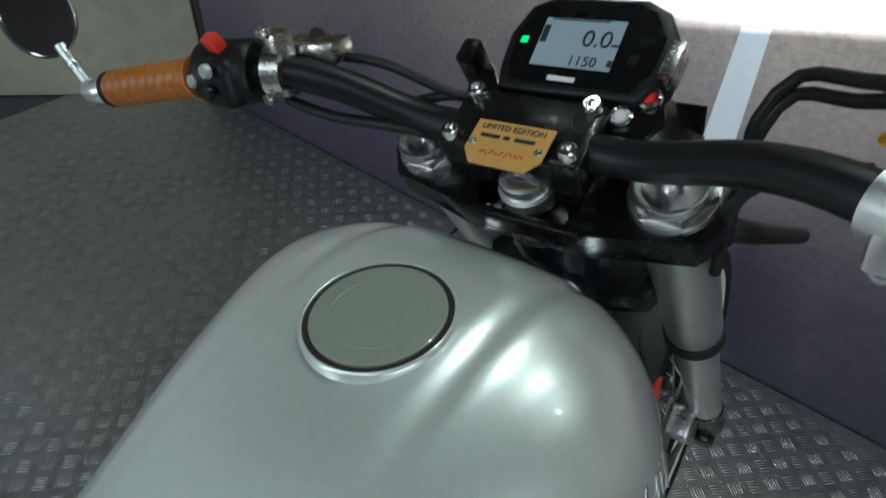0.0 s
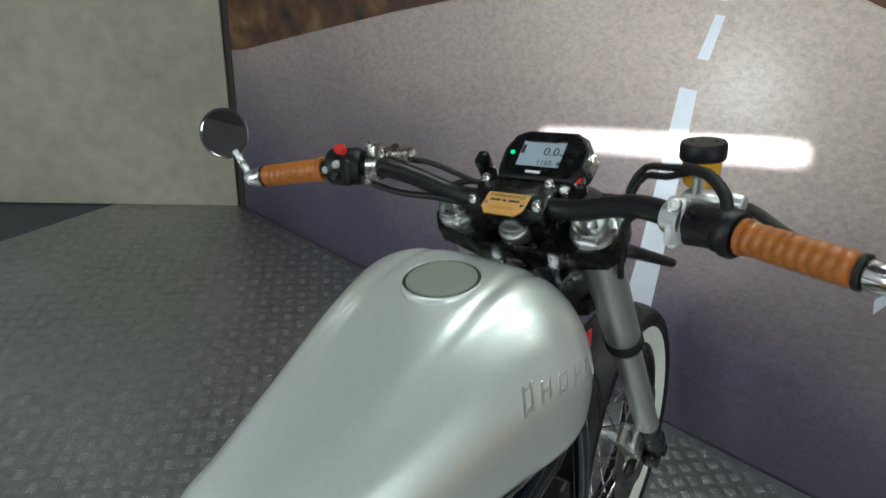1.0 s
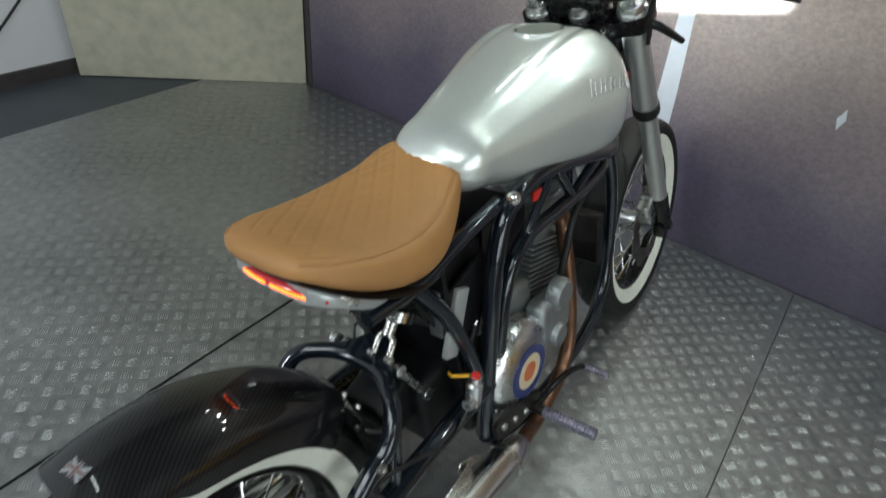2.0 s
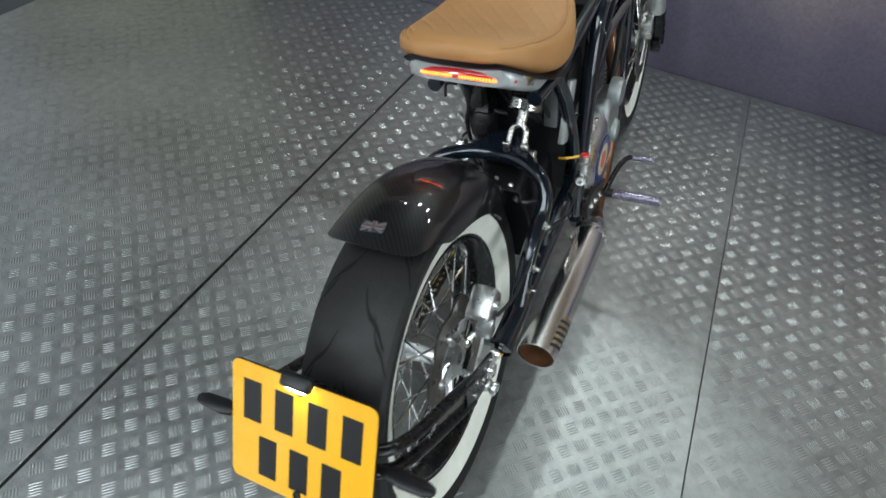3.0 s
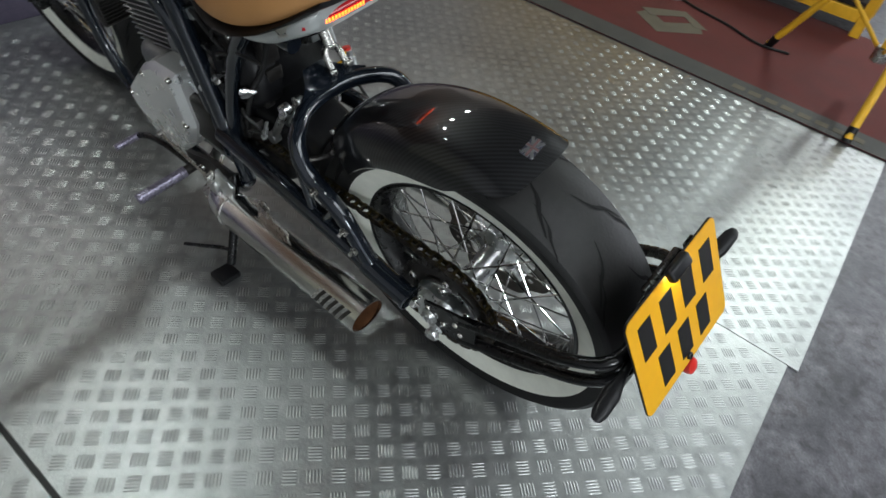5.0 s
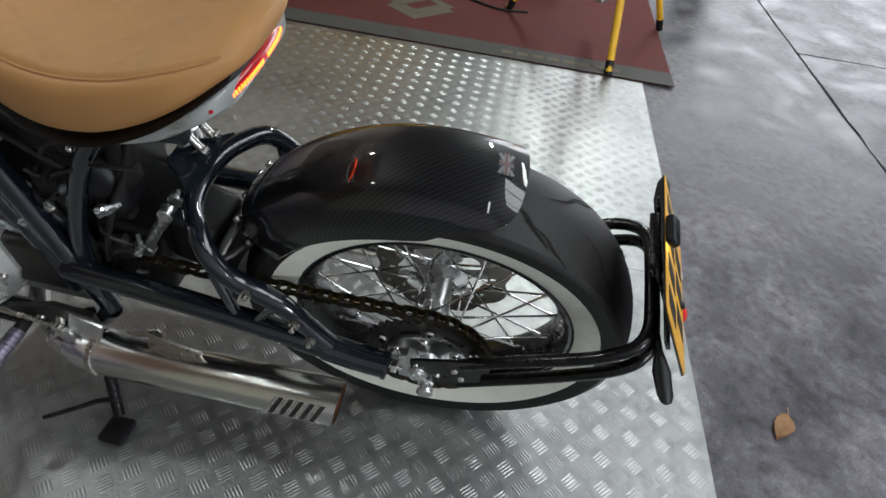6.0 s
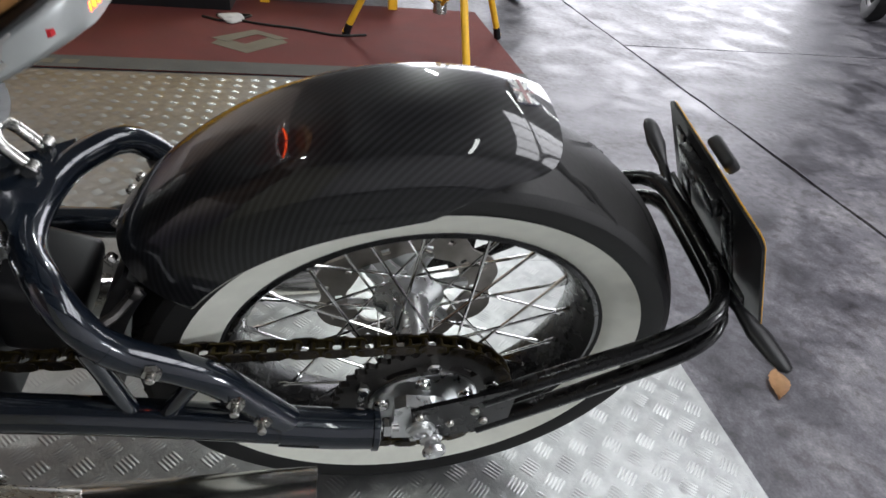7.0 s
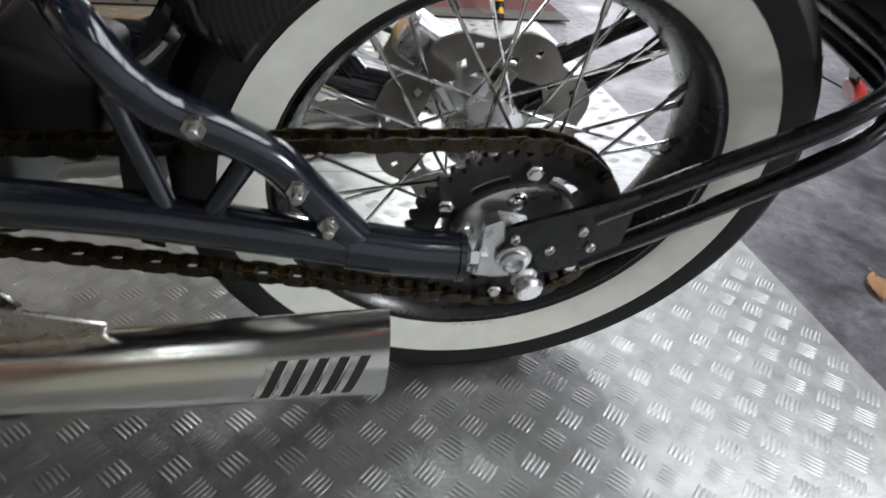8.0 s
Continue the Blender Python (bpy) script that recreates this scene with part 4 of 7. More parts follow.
def mudguard():
    t0, t1, n, k = radians(-15), radians(52), 48, 32
    drop_t = [(t0, 0.040), (radians(-11), 0.060), (radians(-5), 0.074), (radians(10), 0.080), (t1, 0.082)]
    rise_t = [(t0, 0.362), (radians(-8), 0.367), (radians(10), 0.369), (radians(35), 0.368), (t1, 0.366)]
    wide_t = [(t0, 0.081), (radians(-10), 0.085), (radians(20), 0.086), (t1, 0.078)]
    rings = []
    for i in range(n + 1):
        th = t0 + (t1 - t0) * i / n
        drop, rc, w = curve_at(drop_t, th), curve_at(rise_t, th), curve_at(wide_t, th)
        shell = []
        for inset in (0, 0.003):
            row = []
            for j in range(k + 1):
                f = math.pi * (j / k - 0.5)
                sx, cx = math.sin(f), math.cos(f)
                x = (w - inset) * math.copysign(abs(sx) ** 0.82, sx)
                r = rc - inset - drop * (1 - max(cx, 0) ** 0.72)
                # the rear lip curves forward towards the sides
                ta = th + (0.05 * (j / k * 2 - 1) ** 2 + 0.16 * (j / k * 2 - 1) ** 6) * max(0, 1 - (th - t0) / radians(36))
                row.append(Vector((GUARD_X + x, r * math.sin(ta), 0.301 + r * math.cos(ta))))
            shell.append(row)
        rings.append(shell[0] + shell[1][::-1])
    bm = loft(bmesh.new(), rings)
    uv = bm.loops.layers.uv.new("UVMap")
    for f in bm.faces:
        for lp in f.loops:
            p = lp.vert.co
            r = math.hypot(p.y, p.z - REAR.z)
            lp[uv].uv = (math.atan2(p.y, p.z - REAR.z) * 0.355, p.x + math.copysign(0.36 - r, p.x))
    return part("rear_mudguard", bm, "carbon", bike, "glossy carbon fibre rear mudguard", 35)


guard = mudguard()


def on_guard(th, x, lift):
    """A frame on the mudguard's ridge: x across, y towards the rear, z outwards."""
    r = 0.3660 + lift
    c = Vector((GUARD_X + x, r * math.sin(th), 0.301 + r * math.cos(th)))
    out = Vector((0, math.sin(th), math.cos(th)))
    back = Vector((0, -math.cos(th), math.sin(th)))
    return Matrix(((1, 0, 0, c.x), (0, -back.y, out.y, c.y), (0, -back.z, out.z, c.z), (0, 0, 0, 1)))


FLAG = on_guard(radians(-10.0), 0.004, 0.0005) @ Matrix.Rotation(radians(6), 4, "Z")
bm = bmesh.new()
box(bm, (0.036, 0.019, 0.0016), FLAG, 0.0005)
badge = part("flag_badge", bm, "badge_dark", guard, "small bare metal flag badge", 0)
bm = bmesh.new()
for ang in (27.5, -27.5):
    box(bm, (0.0385, 0.0042, 0.0008), FLAG @ Matrix.Translation((0, 0, 0.0010)) @ Matrix.Rotation(radians(ang), 4, "Z"))
box(bm, (0.036, 0.0068, 0.0009), FLAG @ Matrix.Translation((0, 0, 0.0012)))
box(bm, (0.0068, 0.019, 0.0010), FLAG @ Matrix.Translation((0, 0, 0.0013)))
part("flag_white", bm, "alloy", guard, "", 0)
bm = bmesh.new()
box(bm, (0.036, 0.0036, 0.0009), FLAG @ Matrix.Translation((0, 0, 0.0016)))
box(bm, (0.0036, 0.019, 0.0010), FLAG @ Matrix.Translation((0, 0, 0.0017)))
part("flag_red", bm, "flag_red", guard, "", 0)
for s in (-1, 1):
    bm = bmesh.new()
    tube(bm, [(s * 0.120, 0.300, 0.485), (s * 0.098, 0.285, 0.480), (s * 0.080, 0.270, 0.490)], 0.005, 8)
    bolt(bm, (s * 0.08, 0.268, 0.492), (s * 0.3, 0.6, 0.8), 0.008, 0.006)
    part("guard_bracket", bm, "dark_metal", guard, "")
for x in (-0.055, -0.02, 0.03, 0.06):
    part("guard_bolt", bolt(bmesh.new(), (x, 0.290, 0.524 - abs(x) * 0.3), (0, 0.55, 0.83), 0.006, 0.005), "steel", guard)


# --- fuel tank
CX = 0.010
TX = 0.0137
TANK_Y0, TANK_Y1 = 0.536, 1.071
TANK_W = [(0.536, 0.087), (0.560, 0.091), (0.590, 0.0965), (0.620, 0.0998), (0.720, 0.1256), (0.840, 0.1564), (0.931, 0.1765), (0.994, 0.1571), (1.041, 0.1289), (1.061, 0.0994), (1.071, 0.0620)]
TANK_TOP = [(0.536, 0.8580), (0.560, 0.8665), (0.590, 0.8785), (0.620, 0.8882), (0.720, 0.9210), (0.840, 0.9612), (0.931, 0.9733), (0.994, 0.9550), (1.041, 0.9166), (1.061, 0.8918), (1.071, 0.8725)]
TANK_LOW = [(0.536, 0.7690), (0.560, 0.7635), (0.590, 0.7570), (0.620, 0.7534), (0.720, 0.7345), (0.840, 0.7247), (0.931, 0.7158), (0.994, 0.7062), (1.041, 0.7080), (1.061, 0.7171), (1.071, 0.7329)]


def tank_point(y, f):
    """A point of the tank's skin at length y and angle f: 0 to the right, 90 degrees up."""
    w, top, low = curve_at(TANK_W, y), curve_at(TANK_TOP, y), curve_at(TANK_LOW, y)
    # the rear end closes in a round, blunt nose
    g = max(0.02, 1 - max(0, (0.602 - y) / 0.066) ** 2.5) ** (1 / 2.5)
    w, top, low = w * g, 0.816 + (top - 0.816) * g, 0.816 - (0.816 - low) * g
    mid = low + (top - low) * 0.55
    c, s = math.cos(f), math.sin(f)
    up, down = top - mid, mid - low
    # rounder towards the rear end
    k = min(1, max(0, (y - 0.535) / 0.14))
    x = w * math.copysign(abs(c) ** (0.92 - 0.35 * k if s > 0 else 0.85 - 0.30 * k), c)
    z = mid + (up * abs(s) ** (0.95 + 0.39 * k) if s > 0 else -down * abs(s) ** (0.90 - 0.15 * k))
    if s > 0:
        ax = abs(x)
        front = min(1, max(0, (y - 0.66) / 0.26))
        front *= front * (3 - 2 * front)
        # the filler sits in a shallow saddle between two creased shoulders
        z -= 0.0062 * math.exp(-(((y - 0.915) / 0.072) ** 2)) * math.exp(-((ax / 0.066) ** 4))
        z -= 0.0034 * front * math.exp(-(((ax - 0.072) / 0.009) ** 2))
    return Vector((TX + x, y, z))


bm = bmesh.new()
ny, nf = 84, 160
ys = [TANK_Y0 + (TANK_Y1 - TANK_Y0) * (0.5 - 0.5 * math.cos(math.pi * i / ny)) for i in range(ny + 1)]
tank_angles = []
for j in range(nf):
    u = 2 * j / nf
    if u < 1:
        # even steps across the top
        tank_angles.append(math.acos(math.copysign(abs(1 - 2 * u) ** (1 / 0.57), 1 - 2 * u)))
    else:
        tank_angles.append(math.pi * u)
loft(bm, [[tank_point(y, f) for f in tank_angles] for y in ys])
tank = part("fuel_tank", bm, "silver_paint", bike, "silver metallic painted fuel tank with sculpted shoulders", 60)
CAP = Matrix.Translation((0.020, 0.897, 0.9688)) @ Matrix.Rotation(radians(1.5), 4, "X")
lathe(bm := bmesh.new(), [(0.0462, -0.006), (0.0464, 0.0002), (0.0472, 0.0008), (0.0482, 0.0002), (0.0492, -0.002), (0.0496, -0.010)], CAP, 64)
part("filler_ring", bm, "silver_paint", tank, "bright lip round the filler cap")
lathe(bm := bmesh.new(), [(0.0464, -0.0008), (0.0424, -0.0012), (0.0424, -0.006)], CAP, 64)
part("filler_seal", bm, "ink", tank)
lathe(bm := bmesh.new(), [(0, 0.0016), (0.016, 0.0015), (0.0163, 0.0012), (0.0168, 0.0015), (0.030, 0.0011), (0.0303, 0.0008), (0.0308, 0.0010), (0.0415, 0.0010), (0.0424, 0.0004), (0.0426, -0.006)], CAP, 64)
part("filler_cap", bm, "cap", tank, "flush grey filler cap with fine rings", 10)
# tank badge: plain bars for the maker's mark
for s in (-1, 1):
    for k in range(6):
        y0 = 0.848 + 0.024 * k
        f0 = 24 - 2.0 * k
        base = tank_point(y0, radians(f0 if s > 0 else 180 - f0))
        nxt = tank_point(y0 + 0.01, radians(f0 if s > 0 else 180 - f0))
        up = (tank_point(y0, radians(f0 + 10 if s > 0 else 170 - f0)) - base).normalized()
        fw = (nxt - base).normalized()
        out = fw.cross(up).normalized()
        if out.x * s < 0:
            out = -out
        up = out.cross(fw) if out.cross(fw).z > 0 else -out.cross(fw)
        m = Matrix(((fw.x, up.x, out.x, base.x), (fw.y, up.y, out.y, base.y), (fw.z, up.z, out.z, base.z), (0, 0, 0, 1)))
        bm = bmesh.new()
        tall = 0.030 if k == 0 else 0.022
        lean = Matrix(((1, 0.35, 0, 0), (0, 1, 0, 0), (0, 0, 1, 0), (0, 0, 0, 1)))
        for dx in (-0.0062, 0.0052):
            box(bm, (0.0036, tall, 0.0012), m @ lean @ Matrix.Translation((dx, 0, 0)), 0.0004, 1)
        for dy in ((0,) if k % 2 else (0.35 * tall, -0.35 * tall)):
            box(bm, (0.0090, 0.0034, 0.0012), m @ lean @ Matrix.Translation((0, dy, 0)), 0.0004, 1)
        part("tank_mark", bm, "badge_silver", tank, "raised silver strokes of a mark on the tank side", 0)
    base = tank_point(1.02, radians(22 if s > 0 else 158))
    part("tank_mark", box(bmesh.new(), (0.003, 0.014, 0.026), Matrix.Translation(base), 0.001), "red_plastic", tank, "small red mark on the tank side", 0)

# --- seat
SEAT_X, TAIL_X = -0.010, -0.008
SEAT_Y0, SEAT_Y1 = 0.215, 0.590
SEAT_W = [(0.215, 0.040), (0.222, 0.072), (0.245, 0.104), (0.285, 0.128), (0.34, 0.141), (0.40, 0.143), (0.46, 0.133), (0.52, 0.110), (0.56, 0.090), (0.582, 0.068), (0.590, 0.045)]
SEAT_TOP = [(0.215, 0.800), (0.235, 0.806), (0.28, 0.802), (0.34, 0.792), (0.42, 0.789), (0.50, 0.804), (0.56, 0.830), (0.590, 0.833)]
SEAT_LOW = [(0.215, 0.786), (0.235, 0.774), (0.27, 0.750), (0.32, 0.722), (0.38, 0.700), (0.45, 0.694), (0.51, 0.712), (0.56, 0.768), (0.590, 0.800)]


def seat_point(y, f):
    w, top, low = curve_at(SEAT_W, y), curve_at(SEAT_TOP, y), curve_at(SEAT_LOW, y)
    mid = (top + low) / 2
    c, s = math.cos(f), math.sin(f)
    x = w * math.copysign(abs(c) ** 0.42, c)
    h = (top - low) / 2
    z = mid + h * math.copysign(abs(s) ** 0.50, s)
    if s < 0:
        x *= 1 - 0.10 * abs(s)
    if s > 0.3:
        # crown and diamond stitching inside the piping
        z += 0.012 * (1 - (x / max(w, 0.01)) ** 2)
        inside = min(1, max(0, (w * 0.86 - abs(x)) / 0.008)) * min(1, max(0, (y - 0.24) / 0.02))
        a, b = (y * 0.80 + x) / 0.040, (y * 0.80 - x) / 0.040
        da, db = abs(a - round(a)) * 0.040, abs(b - round(b)) * 0.040
        z -= inside * 0.0017 * max(math.exp(-((da / 0.0032) ** 2)), math.exp(-((db / 0.0032) ** 2)))
        rim = abs(abs(x) - w * 0.885)
        z -= 0.0030 * math.exp(-((rim / 0.0035) ** 2)) * min(1, max(0, (y - 0.225) / 0.02))
    return Vector((SEAT_X + x, y, z))


bm = bmesh.new()
ny, nf = 110, 200
angles = []
for j in range(nf):
    u = j / nf
    if u < 0.62:
        # even steps across the top
        xx = 1 - 2 * u / 0.62
        angles.append(math.acos(math.copysign(abs(max(-1, min(1, xx))) ** (1 / 0.42), xx)))
    else:
        angles.append(math.pi + math.pi * (u - 0.62) / 0.38)
ys = [SEAT_Y0 + (SEAT_Y1 - SEAT_Y0) * (0.5 - 0.5 * math.cos(math.pi * i / ny)) for i in range(ny + 1)]
loft(bm, [[seat_point(y, f) for f in angles] for y in ys])
seat = part("seat", bm, "tan_leather", bike, "tan leather solo seat with diamond quilting", 70)
# piping round the quilted top
edge = []
for i in range(40):
    y = 0.232 + 0.346 * i / 39
    edge.append(y)
bm = bmesh.new()
for s in (-1, 1):
    pts = []
    for y in edge:
        w = curve_at(SEAT_W, y) * 0.885
        f = math.acos((0.885) ** (1 / 0.42))
        p = seat_point(y, f if s > 0 else math.pi - f)
        pts.append((p.x, p.y, p.z + 0.0008))
    tube(bm, pts, 0.0016, 8, step=0.006)
part("piping", bm, "tan_leather", seat, "stitched seam round the seat top")
# seat pan
bm = bmesh.new()
loft(bm, [[Vector((SEAT_X + 0.97 * curve_at(SEAT_W, y) * math.cos(t), y, curve_at(SEAT_LOW, y) + 0.004 + 0.010 * math.sin(t) - 0.004)) for t in (2 * math.pi * k / 24 for k in range(24))] for y in (0.228 + 0.0145 * i for i in range(24))])
part("seat_pan", bm, "black_plastic", seat, "black seat base")

# --- tail unit with light bar
TAIL_W = [(0.236, 0.082), (0.250, 0.098), (0.28, 0.109), (0.34, 0.116), (0.40, 0.114), (0.46, 0.098)]
bm = bmesh.new()
rings = []
for i in range(27):
    y = 0.236 + 0.224 * i / 26
    w = curve_at(TAIL_W, y)
    hi = curve_at([(0.236, 0.772), (0.27, 0.752), (0.32, 0.724), (0.40, 0.702), (0.46, 0.696)], y)
    lo = curve_at([(0.236, 0.736), (0.27, 0.718), (0.32, 0.692), (0.40, 0.672), (0.46, 0.668)], y)
    ring = []
    for k in range(32):
        t = 2 * math.pi * k / 32
        ring.append(Vector((TAIL_X + w * math.copysign(abs(math.cos(t)) ** 0.35, math.cos(t)), y, (hi + lo) / 2 + (hi - lo) / 2 * math.copysign(abs(math.sin(t)) ** 0.5, math.sin(t)))))
    rings.append(ring)
tail = part("tail_unit", loft(bm, rings), "grey_plastic", bike, "silver-grey tail unit under the seat", 50)


def tail_y(x):
    return 0.236 + 0.019 * (abs(x) / 0.094) ** 2.2


bm = bmesh.new()
rings = []
for i in range(33):
    x = -0.098 + 0.196 * i / 32
    y = tail_y(x)
    z = 0.755 - 0.010 * (abs(x) / 0.098) ** 2
    k = 1 - 0.62 * (abs(x) / 0.098) ** 3
    rings.append([Vector((TAIL_X + x, y + dy, z + dz * k)) for dy, dz in ((0.006, 0.007), (-0.004, 0.007), (-0.008, 0.003), (-0.008, -0.006), (-0.004, -0.009), (0.006, -0.009))])
light = part("tail_light", loft(bm, rings), "red_lens", bike, "narrow wrap-round red tail light, lit", 50)
for i in range(36):
    x = -0.088 + 0.176 * i / 35
    if abs(x) < 0.004:
        continue
    bm = bmesh.new()
    slope = math.atan2(tail_y(abs(x) + 0.002) - tail_y(abs(x)), 0.002) * math.copysign(1, x)
    box(bm, (0.0036, 0.0016, 0.0058), Matrix.Translation((TAIL_X + x, tail_y(x) - 0.0088, 0.7525 - 0.010 * (abs(x) / 0.098) ** 2)) @ Matrix.Rotation(slope, 4, "Z"), 0.0006, 1)
    part("led", bm, "led", light)
for s in (-1, 1):
    bm = bmesh.new()
    box(bm, (0.004, 0.030, 0.020), Matrix.Translation((TAIL_X + s * 0.107, 0.278, 0.736)) @ Matrix.Rotation(radians(-s * 24), 4, "Z") @ Matrix.Rotation(radians(-22), 4, "X"), 0.002)
    part("side_vent", bm, "steel", tail, "small bright vent")

# --- frame
FRAME_X = 0.118


def mirrored(pts):
    return [[(CX * 0.6 + s * x, y, z) for x, y, z in pts] for s in (-1, 1)]


def frame_tube(pts, r, label=""):
    for side in mirrored(pts):
        part("frame_tube", tube(bmesh.new(), side, r, 14), "frame_paint", bike, label or "dark blue-black steel frame tube")


X = FRAME_X
frame_tube([(0.040, 1.105, 0.84), (0.085, 1.085, 0.745), (X, 1.03, 0.705), (X, 0.92, 0.725), (X, 0.80, 0.748), (X, 0.70, 0.753), (X, 0.628, 0.728), (X, 0.592, 0.665), (X, 0.572, 0.55), (X, 0.556, 0.42), (X, 0.535, 0.27)], 0.0165)
frame_tube([(0.060, 1.10, 0.705), (0.098, 1.04, 0.660), (X - 0.012, 0.95, 0.645), (X - 0.008, 0.80, 0.642), (X - 0.006, 0.70, 0.640), (X - 0.006, 0.636, 0.585), (X - 0.006, 0.606, 0.47), (X - 0.006, 0.582, 0.31)], 0.0150)
frame_tube([(X - 0.01, 0.612, 0.745), (X - 0.012, 0.50, 0.722), (X - 0.016, 0.40, 0.694), (X - 0.022, 0.30, 0.690)], 0.0135)
frame_tube([(X - 0.004, 0.78, 0.742), (X - 0.006, 0.70, 0.648)], 0.0105)
frame_tube([(X - 0.004, 0.80, 0.742), (X - 0.010, 0.88, 0.650)], 0.0105)
frame_tube([(X - 0.004, 1.00, 0.710), (X - 0.012, 0.90, 0.650)], 0.0105)
frame_tube([(0.050, 1.13, 0.72), (0.062, 1.185, 0.56), (0.066, 1.195, 0.36), (0.072, 1.155, 0.235), (0.085, 1.05, 0.175), (0.10, 0.85, 0.160), (0.108, 0.62, 0.185), (X, 0.54, 0.26)], 0.0160)
# uprights behind the engine and the seat's cross member
frame_tube([(X - 0.016, 0.395, 0.692), (X - 0.012, 0.46, 0.60), (X - 0.008, 0.52, 0.46), (X - 0.006, 0.545, 0.34)], 0.0140)
part("frame_tube", tube(bmesh.new(), [(CX - 0.104, 0.372, 0.684), (CX + 0.100, 0.372, 0.684)], 0.0125), "frame_paint", bike, "dark cross tube of the frame")
bm = bmesh.new()
lathe(bm, [(0, -0.085), (0.030, -0.085), (0.034, -0.075), (0.034, 0.075), (0.030, 0.085), (0, 0.085)], aim(STEM + RAKE * 0.145, STEM), 24)
part("steering_head", bm, "frame_paint", bike, "dark steering head of the frame")
for s in (-1, 1):
    bm = bmesh.new()
    bolt(bm, (CX + s * (X + 0.012), 0.618, 0.757), (s, 0, 0.4), 0.012, 0.010)
    part("frame_bolt", bm, "chrome", bike, "bright frame bolt")

# --- engine
eng = part("engine", box(box(bmesh.new(), (0.200, 0.34, 0.215), (0.008, 0.735, 0.320), 0.03, 3), (0.17, 0.20, 0.13), (0.008, 0.675, 0.44), 0.025, 3), "cast_alloy", bike, "grey alloy single cylinder engine, oily and dusty")
bm = bmesh.new()
tilt = Matrix.Translation((0.008, 0.84, 0.43)) @ Matrix.Rotation(radians(-14), 4, "X")
lathe(bm, [(0.058, -0.03), (0.058, 0.135)], tilt, 24)
part("cylinder", bm, "cast_alloy", eng, "finned cylinder barrel")
for k in range(11):
    part("fin", box(bmesh.new(), (0.150, 0.165, 0.0035), tilt @ Matrix.Translation((0, 0, 0.012 * k)), 0.001, 1), "cast_alloy", eng, "", 0)
bm = bmesh.new()
box(bm, (0.135, 0.150, 0.075), tilt @ Matrix.Translation((0, 0, 0.175)), 0.018, 3)
box(bm, (0.105, 0.10, 0.03), tilt @ Matrix.Translation((0, 0, 0.225)), 0.010, 2)
part("cylinder_head", bm, "cast_alloy", eng, "alloy cylinder head")
R_COVER = aim((0.10, 0.662, 0.352), (0.2, 0.662, 0.352))
bm = bmesh.new()
lathe(bm, [(0, 0.050), (0.066, 0.050), (0.072, 0.047), (0.090, 0.042), (0.104, 0.030), (0.110, 0.016), (0.110, 0.0), (0, 0)], R_COVER, 56)
cover = part("clutch_cover", bm, "alloy", eng, "round silver clutch cover with a blue, cream and orange roundel")
for r0, r1, z, mat in ((0.0, 0.022, 0.0530, "orange_enamel"), (0.022, 0.040, 0.0526, "cream_enamel"), (0.040, 0.060, 0.0522, "blue_enamel")):
    lathe(bm := bmesh.new(), [(r0, z), (r1, z), (r1, 0.049)] if r0 == 0 else [(r0, 0.049), (r0, z), (r1, z), (r1, 0.049)], R_COVER, 48)
    part("roundel", bm, mat, eng)
for k in range(9):
    th = radians(40 * k + 10)
    part("cover_bolt", bolt(bmesh.new(), R_COVER @ Vector((0.104 * math.cos(th), 0.104 * math.sin(th), 0.026)), (1, 0, 0), 0.006, 0.006), "steel", eng)
bm = bmesh.new()
box(bm, (0.05, 0.13, 0.12), (0.118, 0.79, 0.40), 0.02, 3)
lathe(bm, [(0, 0.03), (0.030, 0.03), (0.036, 0.022), (0.036, 0)], aim((0.125, 0.80, 0.46), (0.2, 0.80, 0.46)), 24)
lathe(bm, [(0, 0.03), (0.024, 0.03), (0.030, 0.022), (0.030, 0)], aim((0.125, 0.79, 0.36), (0.2, 0.79, 0.36)), 24)
part("side_cover", bm, "cast_alloy", eng, "cast alloy side cover")
def side_plate(outline, x0, x1, inset):
    """A cast cover on the flank: a bevelled block whose face steps in to a flat panel."""
    bm = bmesh.new()
    cy, cz = (sum(p[k] for p in outline) / len(outline) for k in (0, 1))
    rings = []
    for x, k in ((x0, 1.0), (x0 + (x1 - x0) * 0.75, 1.0), (x1, 1 - inset * 0.5), (x1, 1 - inset), (x1 + 0.003, 1 - inset * 1.4)):
        rings.append([Vector((x, cy + (y - cy) * k, cz + (z - cz) * k)) for y, z in outline])
    return loft(bm, rings)


LEFT_COVER = [(0.655, 0.480), (0.730, 0.475), (0.790, 0.440), (0.905, 0.335), (0.925, 0.300), (0.905, 0.250), (0.845, 0.200), (0.760, 0.215), (0.690, 0.280), (0.655, 0.350)]
part("side_cover", side_plate(LEFT_COVER, -0.085, -0.142, 0.22), "cover_alloy", eng, "bright alloy generator cover with bevelled edges", 25)
for y, z in ((0.670, 0.465), (0.785, 0.425), (0.895, 0.320), (0.850, 0.215), (0.765, 0.230), (0.672, 0.350)):
    part("cover_bolt", bolt(bmesh.new(), (-0.139, y, z), (-1, 0, 0), 0.0065, 0.007), "steel", eng)
bm = bmesh.new()
box(bm, (0.028, 0.12, 0.12), (-0.108, 0.645, 0.365), 0.012, 3)
part("side_cover", bm, "dark_metal", eng, "dark front sprocket cover")
